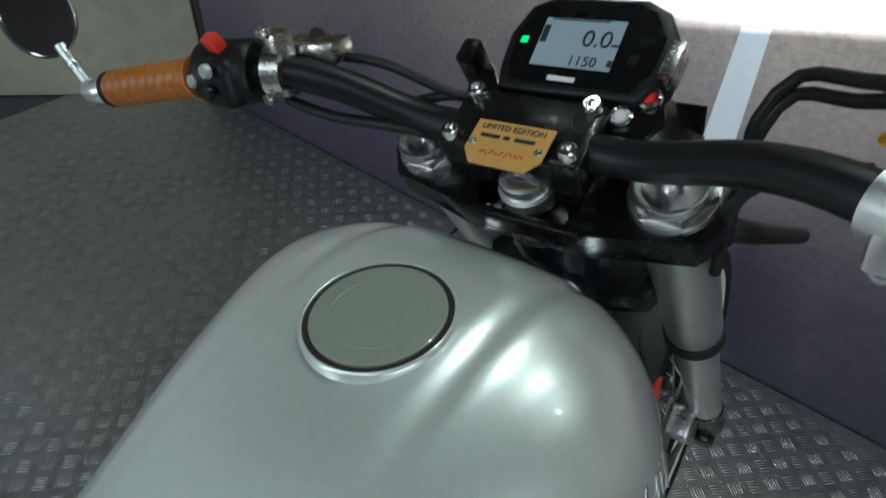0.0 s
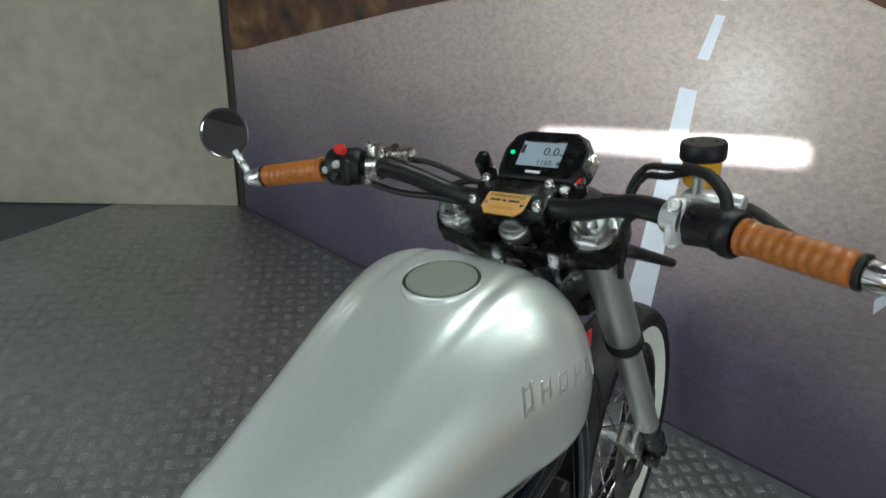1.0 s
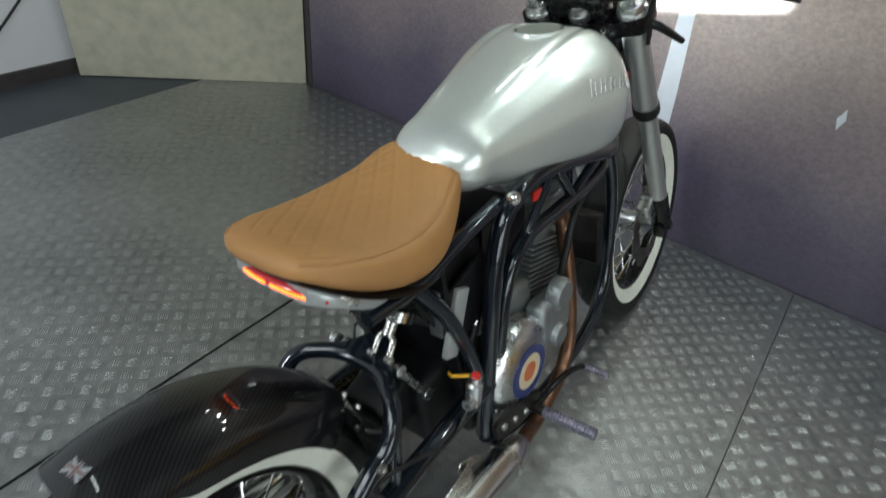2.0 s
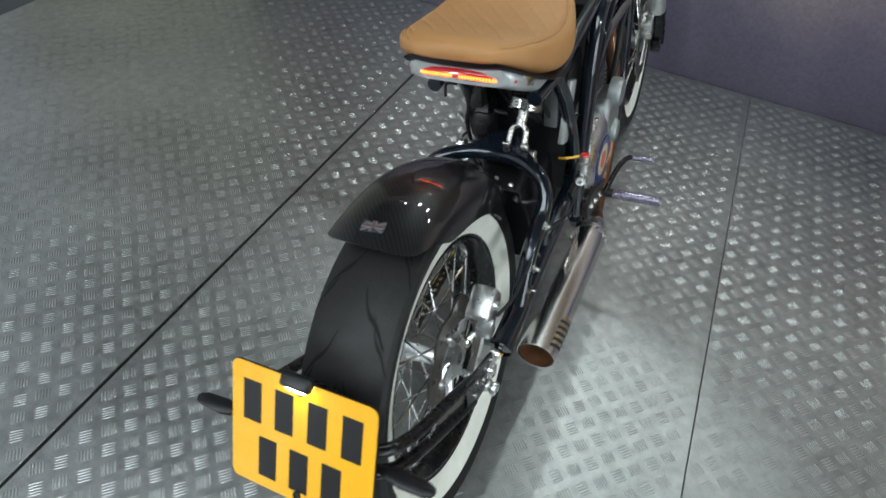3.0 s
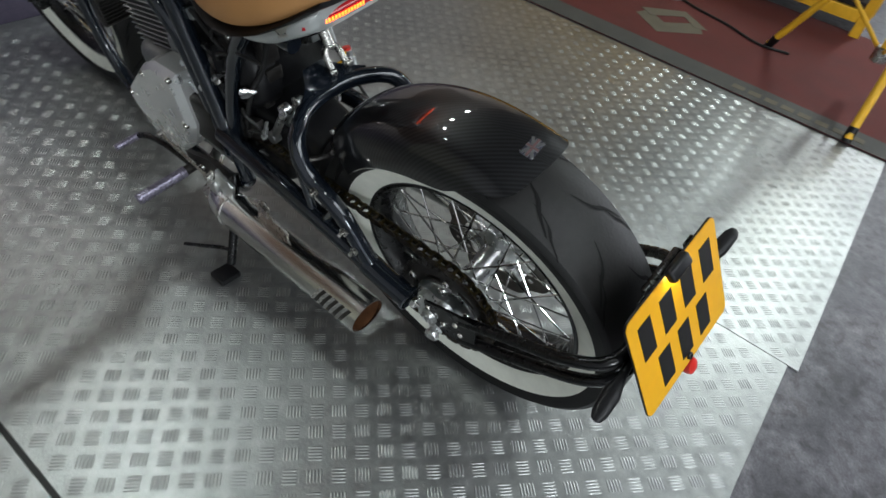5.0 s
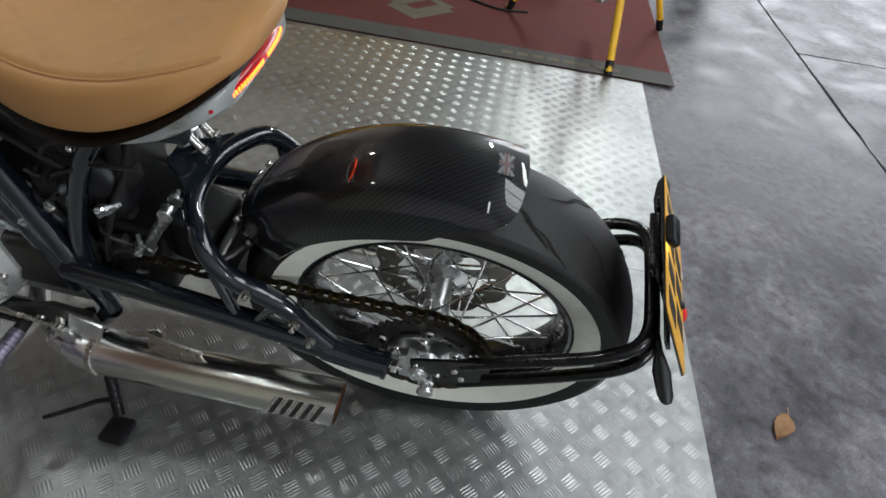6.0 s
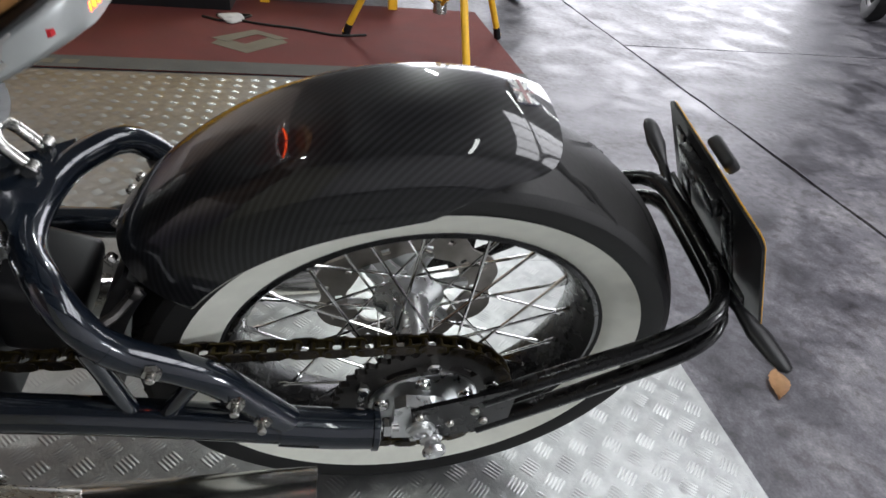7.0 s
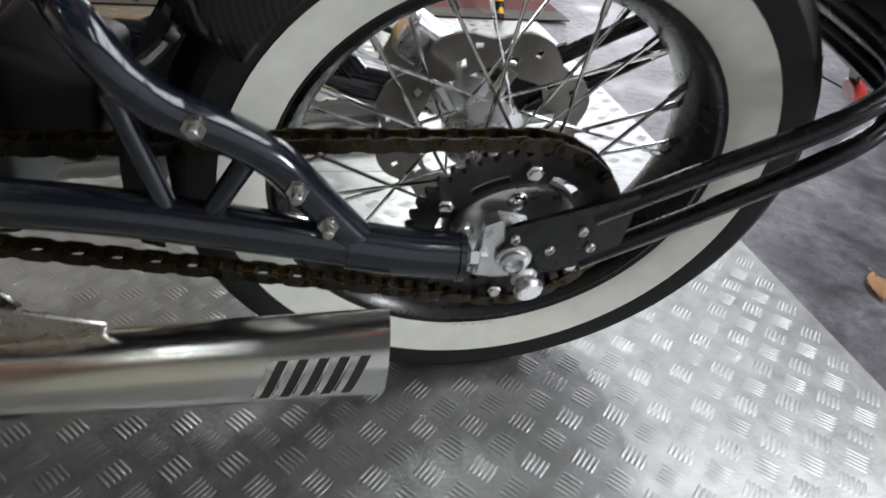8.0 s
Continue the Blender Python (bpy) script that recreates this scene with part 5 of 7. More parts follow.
# things packed under the seat
bm = bmesh.new()
box(bm, (0.15, 0.13, 0.13), (0.005, 0.545, 0.610), 0.012, 2)
part("battery_box", bm, "black_plastic", bike, "black battery box under the seat")
bm = bmesh.new()
box(bm, (0.14, 0.16, 0.12), (0.005, 0.70, 0.62), 0.02, 2)
part("air_box", bm, "black_plastic", bike, "black air box")
bm = bmesh.new()
lathe(bm, [(0.024, 0), (0.030, 0.01), (0.030, 0.09), (0.024, 0.10)], aim((0.0, 0.66, 0.53), (0.0, 0.76, 0.52)), 24)
box(bm, (0.07, 0.07, 0.07), (0.0, 0.70, 0.52), 0.01, 2)
part("carburettor", bm, "cast_alloy", bike, "alloy throttle body")
rnd = random.Random(4)
for k in range(7):
    x0 = rnd.uniform(-0.07, 0.07)
    bm = tube(bmesh.new(), [(x0, 0.40, 0.675), (x0 + rnd.uniform(-0.02, 0.02), 0.44, 0.60 + rnd.uniform(-0.03, 0.03)), (x0 + rnd.uniform(-0.03, 0.03), 0.50, 0.52 + rnd.uniform(-0.02, 0.02)), (x0 * 0.8, 0.60, 0.46)], 0.0045 + 0.002 * rnd.random(), 8)
    part("hose", bm, "cable", bike, "black hose or loom under the seat")
for x, y, z, sx, sy, sz in ((-0.062, 0.425, 0.615, 0.030, 0.03, 0.05), (-0.055, 0.440, 0.555, 0.034, 0.028, 0.028), (-0.07, 0.455, 0.50, 0.022, 0.03, 0.03), (0.078, 0.475, 0.585, 0.030, 0.012, 0.10), (-0.062, 0.478, 0.59, 0.034, 0.010, 0.10)):
    part("electrical_box", box(bmesh.new(), (sx, sy, sz), (x, y, z), 0.004, 2), "cast_alloy" if sy < 0.02 else "dark_metal", bike, "small grey component under the seat")
bm = bmesh.new()
box(bm, (0.19, 0.012, 0.34), Matrix.Translation((0.008, 0.492, 0.525)) @ Matrix.Rotation(radians(8), 4, "X"), 0.004, 2)
part("inner_guard", bm, "black_plastic", bike, "black inner guard behind the engine")
bm = bmesh.new()
box(bm, (0.16, 0.11, 0.10), (0.008, 0.56, 0.46), 0.02, 3)
part("starter_cover", bm, "dark_metal", bike, "dark cover above the gearbox")
bm = bmesh.new()
box(bm, (0.17, 0.10, 0.15), (0.008, 0.585, 0.31), 0.02, 3)
part("gearbox_case", bm, "dark_metal", bike, "dark rear of the gearbox")
for s in (-1, 1):
    part("side_panel", box(bmesh.new(), (0.010, 0.13, 0.12), Matrix.Translation((0.008 + s * 0.090, 0.545, 0.585)) @ Matrix.Rotation(radians(20), 4, "X"), 0.004, 2), "black_plastic", bike, "black side panel below the seat")
# dark linkage and cover between the gearbox and the rear wheel
bm = bmesh.new()
box(bm, (0.15, 0.15, 0.17), Matrix.Translation((0.0, 0.50, 0.375)) @ Matrix.Rotation(radians(8), 4, "X"), 0.02, 3)
box(bm, (0.10, 0.09, 0.10), Matrix.Translation((0.0, 0.395, 0.405)) @ Matrix.Rotation(radians(20), 4, "X"), 0.015, 3)
part("linkage_cover", bm, "black_plastic", bike, "black cover over the rear suspension linkage")
# ribbed drum of the air filter, starter motor and suspension links
bm = bmesh.new()
lathe(bm, [(0, 0.052), (0.020, 0.052)] + [(0.026 + 0.006 * k, 0.050 if k % 2 else 0.046) for k in range(7)] + [(0.070, 0.040), (0.074, 0.026), (0.074, 0.0), (0, 0)], aim((-0.045, 0.500, 0.540), (-0.145, 0.500, 0.540)), 40)
part("filter_drum", bm, "black_plastic", bike, "ribbed black air filter cap")
bm = bmesh.new()
lathe(bm, [(0, 0), (0.018, 0), (0.026, 0.006), (0.031, 0.010), (0.031, 0.030), (0.029, 0.032), (0.029, 0.036), (0.031, 0.038), (0.031, 0.085), (0.026, 0.092), (0, 0.092)], aim((-0.072, 0.545, 0.462), (-0.062, 0.660, 0.470)), 28)
starter = part("starter_motor", bm, "cast_alloy", bike, "grey starter motor above the gearbox")
for u in (0.25, 0.75):
    part("screw", bolt(bmesh.new(), (-0.098, 0.56 + 0.08 * u, 0.476), (-1, 0, 0.4), 0.005, 0.005), "chrome", starter)
for x in (-0.082, -0.052, 0.070):
    bm = bmesh.new()
    rod(bm, (x, 0.438, 0.425), (x, 0.378, 0.522), 0.0078, 14, 0.001)
    rod(bm, (x - 0.008, 0.438, 0.425), (x + 0.008, 0.438, 0.425), 0.0125, 16, 0.001)
    rod(bm, (x - 0.008, 0.378, 0.522), (x + 0.008, 0.378, 0.522), 0.0115, 16, 0.001)
    part("suspension_link", bm, "alloy", bike, "bright suspension link rod")
HOSES = [
    (0.0062, [(-0.098, 0.66, 0.60), (-0.108, 0.60, 0.57), (-0.100, 0.54, 0.50), (-0.094, 0.52, 0.42), (-0.090, 0.55, 0.34)]),
    (0.0085, [(-0.060, 0.70, 0.56), (-0.092, 0.62, 0.52), (-0.104, 0.56, 0.44), (-0.098, 0.60, 0.36), (-0.090, 0.66, 0.31)]),
    (0.0045, [(-0.086, 0.42, 0.66), (-0.104, 0.46, 0.60), (-0.108, 0.50, 0.62), (-0.100, 0.56, 0.64), (-0.090, 0.62, 0.62)]),
    (0.0045, [(-0.070, 0.40, 0.64), (-0.082, 0.42, 0.58), (-0.098, 0.44, 0.54), (-0.106, 0.47, 0.47), (-0.100, 0.50, 0.40)]),
    (0.0070, [(0.070, 0.64, 0.60), (0.094, 0.58, 0.55), (0.096, 0.53, 0.46), (0.092, 0.52, 0.38)]),
]
for r, pts in HOSES:
    part("hose", tube(bmesh.new(), pts, r, 10), "rubber", bike, "black rubber hose behind the engine")
for p, r in (((-0.108, 0.60, 0.565), 0.0085), ((-0.100, 0.545, 0.505), 0.0085), ((-0.103, 0.565, 0.445), 0.0105), ((-0.104, 0.46, 0.60), 0.0065), ((0.095, 0.56, 0.52), 0.0090)):
    part("hose_clip", lathe(bmesh.new(), [(r, -0.004), (r + 0.0012, -0.004), (r + 0.0012, 0.004), (r, 0.004)], aim(p, Vector(p) + Vector((0.1, 0.5, 0.7))), 16, True), "steel", bike, "bright hose clip")
for x, y, z, sx, sy, sz, mat in ((-0.094, 0.455, 0.640, 0.018, 0.046, 0.030, "black_plastic"), (-0.098, 0.585, 0.625, 0.012, 0.060, 0.022, "cast_alloy"), (-0.100, 0.640, 0.545, 0.014, 0.036, 0.050, "cast_alloy"), (-0.090, 0.480, 0.425, 0.020, 0.050, 0.040, "dark_metal"), (-0.105, 0.610, 0.405, 0.014, 0.050, 0.030, "alloy"), (0.088, 0.60, 0.50, 0.016, 0.05, 0.06, "cast_alloy"), (0.106, 0.49, 0.565, 0.014, 0.034, 0.13, "grey_plastic")):
    bm = box(bmesh.new(), (sx, sy, sz), Matrix.Translation((x, y, z)) @ Matrix.Rotation(radians(-20), 4, "X"), 0.004, 2)
    block = part("bracket_block", bm, mat, bike, "small component packed behind the engine")
    part("screw", bolt(bmesh.new(), (x + math.copysign(sx / 2, x), y, z), (math.copysign(1, x), 0, 0), 0.005, 0.004), "chrome", block)
# unions, banjo bolts and cable ends among the hoses
rnd = random.Random(11)
for k in range(26):
    y, z = rnd.uniform(0.42, 0.66), rnd.uniform(0.40, 0.63)
    p = Vector((-0.100 - rnd.uniform(0, 0.012), y, z))
    way = Vector((-1, rnd.uniform(-0.8, 0.8), rnd.uniform(-0.8, 0.8))).normalized()
    r = rnd.uniform(0.0045, 0.0085)
    bm = bmesh.new()
    if k % 3 == 0:
        lathe(bm, [(0, 0.009), (r * 0.5, 0.009), (r * 0.6, 0.005), (r, 0.0045), (r, 0), (r * 0.6, -0.001), (r * 0.6, -0.018), (0, -0.018)], aim(p, p + way), 6)
        part("banjo_bolt", bm, "alloy", bike, "bright banjo bolt")
    elif k % 3 == 1:
        along_way = Vector((0.15, rnd.uniform(-1, 1), rnd.uniform(-1, 1))).normalized()
        q = p + along_way * rnd.uniform(0.025, 0.05)
        rod(bm, p, q, r * 0.7, 12, 0.001), rod(bm, p.lerp(q, 0.3), p.lerp(q, 0.6), r, 6, 0.0008)
        part("pipe_union", bm, "cast_alloy", bike, "grey pipe union")
    else:
        q = p + Vector((0.004, rnd.uniform(-0.06, 0.06), rnd.uniform(-0.06, 0.06)))
        tube(bm, [p, p.lerp(q, 0.5) + Vector((-0.010, 0, 0.012)), q], 0.0028, 8)
        part("lead", bm, "cable", bike, "thin black lead")
# gear linkage and footrest clutter on the left flank
bm = bmesh.new()
rod(bm, (-0.168, 0.600, 0.268), (-0.168, 0.760, 0.292), 0.0042, 10)
for y, z in ((0.600, 0.268), (0.760, 0.292)):
    rod(bm, (-0.176, y, z), (-0.160, y, z), 0.0085, 12, 0.001)
part("gear_linkage", bm, "steel", bike, "bright gear linkage rod")
bm = bmesh.new()
box(bm, (0.010, 0.055, 0.075), Matrix.Translation((-0.158, 0.560, 0.262)) @ Matrix.Rotation(radians(25), 4, "X"), 0.004, 2)
box(bm, (0.014, 0.030, 0.040), (-0.164, 0.600, 0.240), 0.005, 2)
part("footrest_hanger", bm, "alloy", bike, "bright alloy footrest hanger")
# curved inner guard ahead of the rear tyre
bm = bmesh.new()
rings = []
for i in range(25):
    t = radians(-4 + 40 * i / 24)
    row = []
    for r in (0.338, 0.342):
        for x in ((-0.088, -0.080, -0.04, 0, 0.04, 0.080, 0.088) if r < 0.34 else (0.088, 0.080, 0.04, 0, -0.04, -0.080, -0.088)):
            drop = 0.020 if abs(x) > 0.085 else 0.0
            row.append(Vector((0.004 + x, (r - drop) * math.cos(t), 0.307 + (r - drop) * math.sin(t))))
    rings.append(row)
part("tyre_hugger", loft(bm, rings), "black_plastic", bike, "black inner mudguard ahead of the rear tyre")
# shock absorber
bm = bmesh.new()
lo, hi = Vector((0.041, 0.376, 0.554)), Vector((0.047, 0.440, 0.655))
for s in (-1, 1):
    tube(bm, [lo + Vector((s * 0.016, -0.006, -0.008)), lo + Vector((s * 0.016, 0.008, 0.012)), lo + Vector((s * 0.011, 0.014, 0.021)), lo + Vector((0, 0.017, 0.025))], 0.0062, 10)
    rod(bm, lo + Vector((s * 0.012, -0.008, -0.008)), lo + Vector((s * 0.026, -0.008, -0.008)), 0.0075, 10, 0.001)
rod(bm, lo + (hi - lo) * 0.22, lo + (hi - lo) * 0.50, 0.0105, 16, 0.001)
shock = part("shock_absorber", bm, "steel", bike, "steel shock absorber with clevis and spring")
bm = bmesh.new()
lathe(bm, [(0.012, 0)] + [(0.031 + 0.0035 * (k % 2), 0.002 + 0.003 * k) for k in range(8)] + [(0.012, 0.028)], aim(lo + (hi - lo) * 0.46, hi + (hi - lo)), 24)
part("collar", bm, "chrome", shock, "knurled alloy collar")
bm = bmesh.new()
ax = aim(lo + (hi - lo) * 0.62, hi + (hi - lo))
tube(bm, [ax @ Vector((0.026 * math.cos(t), 0.026 * math.sin(t), 0.010 + 0.0022 * t)) for t in (0.35 * k for k in range(100))], 0.0045, 8, smooth=False)
part("spring", bm, "black_paint", shock, "black coil spring")
# rear brake master cylinder
bm = bmesh.new()
lathe(bm, [(0, 0), (0.013, 0), (0.0155, 0.004), (0.0155, 0.045), (0.012, 0.049), (0.012, 0.060), (0, 0.060)], aim((0.150, 0.47, 0.415), (0.152, 0.485, 0.50)), 20)
lathe(bm, [(0.004, 0), (0.010, 0), (0.012, 0.004), (0.012, 0.03), (0, 0.03)], aim((0.155, 0.448, 0.43), (0.15, 0.478, 0.43)), 20)
master = part("master_cylinder", bm, "alloy", bike, "silver rear brake master cylinder")
part("cap", rod(bmesh.new(), (0.1518, 0.4805, 0.472), (0.1524, 0.4818, 0.479), 0.0085, 16, 0.001), "red_plastic", master, "red cap")
part("brake_hose", tube(bmesh.new(), [(0.15, 0.47, 0.42), (0.145, 0.40, 0.38), (0.140, 0.25, 0.43), (0.135, 0.12, 0.40), (0.118, 0.07, 0.385)], 0.0035, 8), "cable", bike, "thin black brake hose")
part("wire", tube(bmesh.new(), [(0.142, 0.475, 0.475), (0.120, 0.455, 0.478), (0.10, 0.47, 0.465)], 0.0028, 8), "yellow_paint", bike, "short yellow wire")
# rear caliper
bm = bmesh.new()
box(bm, (0.046, 0.062, 0.044), Matrix.Translation((0.092, 0.072, 0.405)) @ Matrix.Rotation(radians(35), 4, "X"), 0.008, 3)
box(bm, (0.030, 0.03, 0.03), (0.106, 0.045, 0.375), 0.006, 2)
bolt(bm, (0.116, 0.072, 0.41), (1, 0, 0), 0.009, 0.006)
caliper = part("brake_caliper", bm, "alloy", bike, "silver rear brake caliper on a bracket")
bm = bmesh.new()
prism(bm, [(0.10, 0.42), (0.02, 0.33), (-0.01, 0.30), (0.03, 0.29), (0.12, 0.38)], 0.006, Matrix(((0, 0, 1, 0.100), (1, 0, 0, 0), (0, 1, 0, 0), (0, 0, 0, 1))))
part("caliper_bracket", bm, "alloy", caliper)

# --- exhausts
def silencer(s):
    a, b = Vector((s * 0.175, 0.119, 0.241)), Vector((s * 0.1615, 0.615, 0.1885))
    m = aim(a, b)
    d = (b - a).length
    bm = bmesh.new()
    rows = []
    seg = 56
    upx = m.to_3x3().inverted() @ Vector((0, 0, 1))
    for u, r in ((0.0, 0.0385), (0.02, 0.0388), (0.12, 0.0388), (0.5, 0.0388), (0.88, 0.0384), (0.95, 0.034), (1.0, 0.024)):
        ring = []
        for k in range(seg):
            t = 2 * math.pi * k / seg
            p = Vector((r * math.cos(t), r * math.sin(t), u * d))
            # slash-cut mouth: the upper lip reaches further back
            lip = (p.x * upx.x + p.y * upx.y) / 0.043
            p.z -= 0.009 * lip * max(0, 1 - u / 0.12)
            ring.append(m @ p)
        rows.append(ring)
    inner = []
    for u, r in ((0.0, 0.0366), (0.12, 0.0362), (0.30, 0.0350)):
        ring = []
        for k in range(seg):
            t = 2 * math.pi * k / seg
            p = Vector((r * math.cos(t), r * math.sin(t), u * d))
            lip = (p.x * upx.x + p.y * upx.y) / 0.043
            p.z -= 0.009 * lip * max(0, 1 - u / 0.12)
            ring.append(m @ p)
        inner.append(ring)
    loft(bm, inner[::-1] + rows, caps=False)
    body = part("silencer", bm, "silencer_steel", bike, "brushed stainless steel silencer with slots at its mouth", 50)
    bm = bmesh.new()
    lathe(bm, [(0, 0.13), (0.0352, 0.13), (0.0356, 0.05), (0.0360, 0.010)], m, 40)
    part("mouth", bm, "rust", body, "rust-brown inside of the mouth")
    outx = m.to_3x3().inverted() @ Vector((s, 0, 0.45))
    base = math.atan2(outx.y, outx.x)
    # black strips laid on the steel paint the shade inside the slots
    for k in range(5):
        z0 = 0.020 + 0.0175 * k
        bm = bmesh.new()
        rowsl = []
        for q in range(9):
            t = base - 0.48 + 0.96 * q / 8
            skew = 0.022 * (q / 8 - 0.5) * s
            rowsl.append([m @ Vector((0.0392 * math.cos(t), 0.0392 * math.sin(t), z0 + skew + e)) for e in (0, 0.0085)])
        loft(bm, rowsl, closed=False)
        part("slot_shade", bm, "ink", body, "black strip on the silencer for the shaded inside of a slot")
        bm = bmesh.new()
        rowsl = []
        for q in range(9):
            t = base - 0.48 + 0.96 * q / 8
            skew = 0.022 * (q / 8 - 0.5) * s
            rowsl.append([m @ Vector(((0.0390 + 0.0028 * e) * math.cos(t), (0.0390 + 0.0028 * e) * math.sin(t), z0 + skew + 0.0085 + 0.007 * e)) for e in (0, 0.5, 1)])
        loft(bm, rowsl, closed=False)
        part("louvre", bm, "steel", body)
    bm = bmesh.new()
    box(bm, (0.0045, 0.090, 0.055), Matrix.Translation((s * 0.157, 0.405, 0.256)) @ Matrix.Rotation(radians(18), 4, "X"), 0.002, 1)
    box(bm, (0.0045, 0.075, 0.022), Matrix.Translation((s * 0.149, 0.455, 0.278)) @ Matrix.Rotation(radians(-25), 4, "X"), 0.002, 1)
    part("hanger", bm, "steel", body, "welded steel hanger bracket")
    bm = bmesh.new()
    lathe(bm, [(0.0383, 0), (0.0402, 0.001), (0.0402, 0.011), (0.0383, 0.012)], m @ Matrix.Translation((0, 0, d * 0.86)), 40)
    part("band", bm, "steel", body)
    bm = bmesh.new()
    if s > 0:
        tube(bm, [b, b + Vector((-s * 0.006, 0.03, -0.003)), (s * 0.142, 0.70, 0.160), (s * 0.130, 0.78, 0.162), (s * 0.120, 0.86, 0.185), (s * 0.115, 0.905, 0.26), (s * 0.112, 0.900, 0.40), (s * 0.098, 0.895, 0.52), (s * 0.070, 0.915, 0.592), (s * 0.045, 0.900, 0.605)], 0.0165, 16)
        part("header_pipe", bm, "copper", bike, "heat-browned exhaust header pipe")
    else:
        tube(bm, [b, b + Vector((0.006, 0.03, -0.003)), (-0.130, 0.68, 0.158), (-0.08, 0.74, 0.165), (0.0, 0.78, 0.175)], 0.0185, 16)
        part("link_pipe", bm, "steel", bike, "steel pipe that links the silencer under the engine")


silencer(-1), silencer(1)

# --- foot controls
def knurled(p, q, r):
    bm = bmesh.new()
    m = aim(p, q)
    d = (Vector(q) - Vector(p)).length
    prof = [(0, 0), (r, 0)]
    n = int(d / 0.008)
    for k in range(n):
        prof += [(r, d * k / n), (r, d * (k + 0.6) / n), (r - 0.0022, d * (k + 0.65) / n), (r - 0.0022, d * (k + 0.95) / n)]
    lathe(bm, prof + [(r, d), (r - 0.002, d + 0.002), (0, d + 0.002)], m, 16)
    return bm


for s in (-1, 1):
    part("footpeg", knurled((s * 0.185, 0.668, 0.252), (s * 0.298, 0.672, 0.251), 0.0125), "lilac_alloy", bike, "grooved alloy footpeg")
    bm = bmesh.new()
    prism(bm, [(0.535, 0.30), (0.60, 0.31), (0.70, 0.27), (0.69, 0.235), (0.62, 0.235), (0.54, 0.26)], 0.010, Matrix(((0, 0, 1, s * 0.150 - 0.005), (1, 0, 0, 0), (0, 1, 0, 0), (0, 0, 0, 1))))
    rod(bm, (s * 0.15, 0.668, 0.252), (s * 0.185, 0.668, 0.252), 0.011, 12)
    part("rearset", bm, "dark_metal", bike, "dark footrest plate")
    for y, z in ((0.56, 0.285), (0.60, 0.272), (0.64, 0.262)):
        part("rearset_bolt", bolt(bmesh.new(), (s * 0.156, y, z), (s, 0, 0), 0.008, 0.006), "steel", bike)
    bm = bmesh.new()
    tube(bm, [(s * 0.165, 0.66, 0.255), (s * 0.172, 0.74, 0.270), (s * 0.180, 0.80, 0.268), (s * 0.19, 0.838, 0.256)], 0.0070, 10)
    lever = part("foot_lever", bm, "black_paint", bike, "black foot lever")
    part("toe_peg", knurled((s * 0.188, 0.838, 0.256), (s * 0.246, 0.840, 0.255), 0.0085), "lilac_alloy", lever, "small grooved toe peg")
# side stand, down
bm = bmesh.new()
tube(bm, [(-0.118, 0.585, 0.250), (-0.165, 0.560, 0.160), (-0.222, 0.535, 0.070)], 0.0105, 12)
tube(bm, [(-0.262, 0.655, 0.080), (-0.236, 0.618, 0.078), (-0.208, 0.582, 0.074), (-0.204, 0.545, 0.090)], (0.0040, 0.0055), 10)
stand = part("side_stand", bm, "black_paint", bike, "black side stand, folded out")
bm = bmesh.new()
box(bm, (0.052, 0.046, 0.016), Matrix.Translation((-0.246, 0.530, 0.0565)) @ Matrix.Rotation(radians(11), 4, "Y"), 0.005, 2)
part("foot_pad", bm, "black_plastic", stand, "black stand foot on the floor")

# --- front end (in the straight-ahead position, then turned a little to the left)
def front_part(name, bm, mat, parent=None, label="", smooth=40):
    return part(name, moved(bm, STEER), mat, parent or bike, label, smooth)


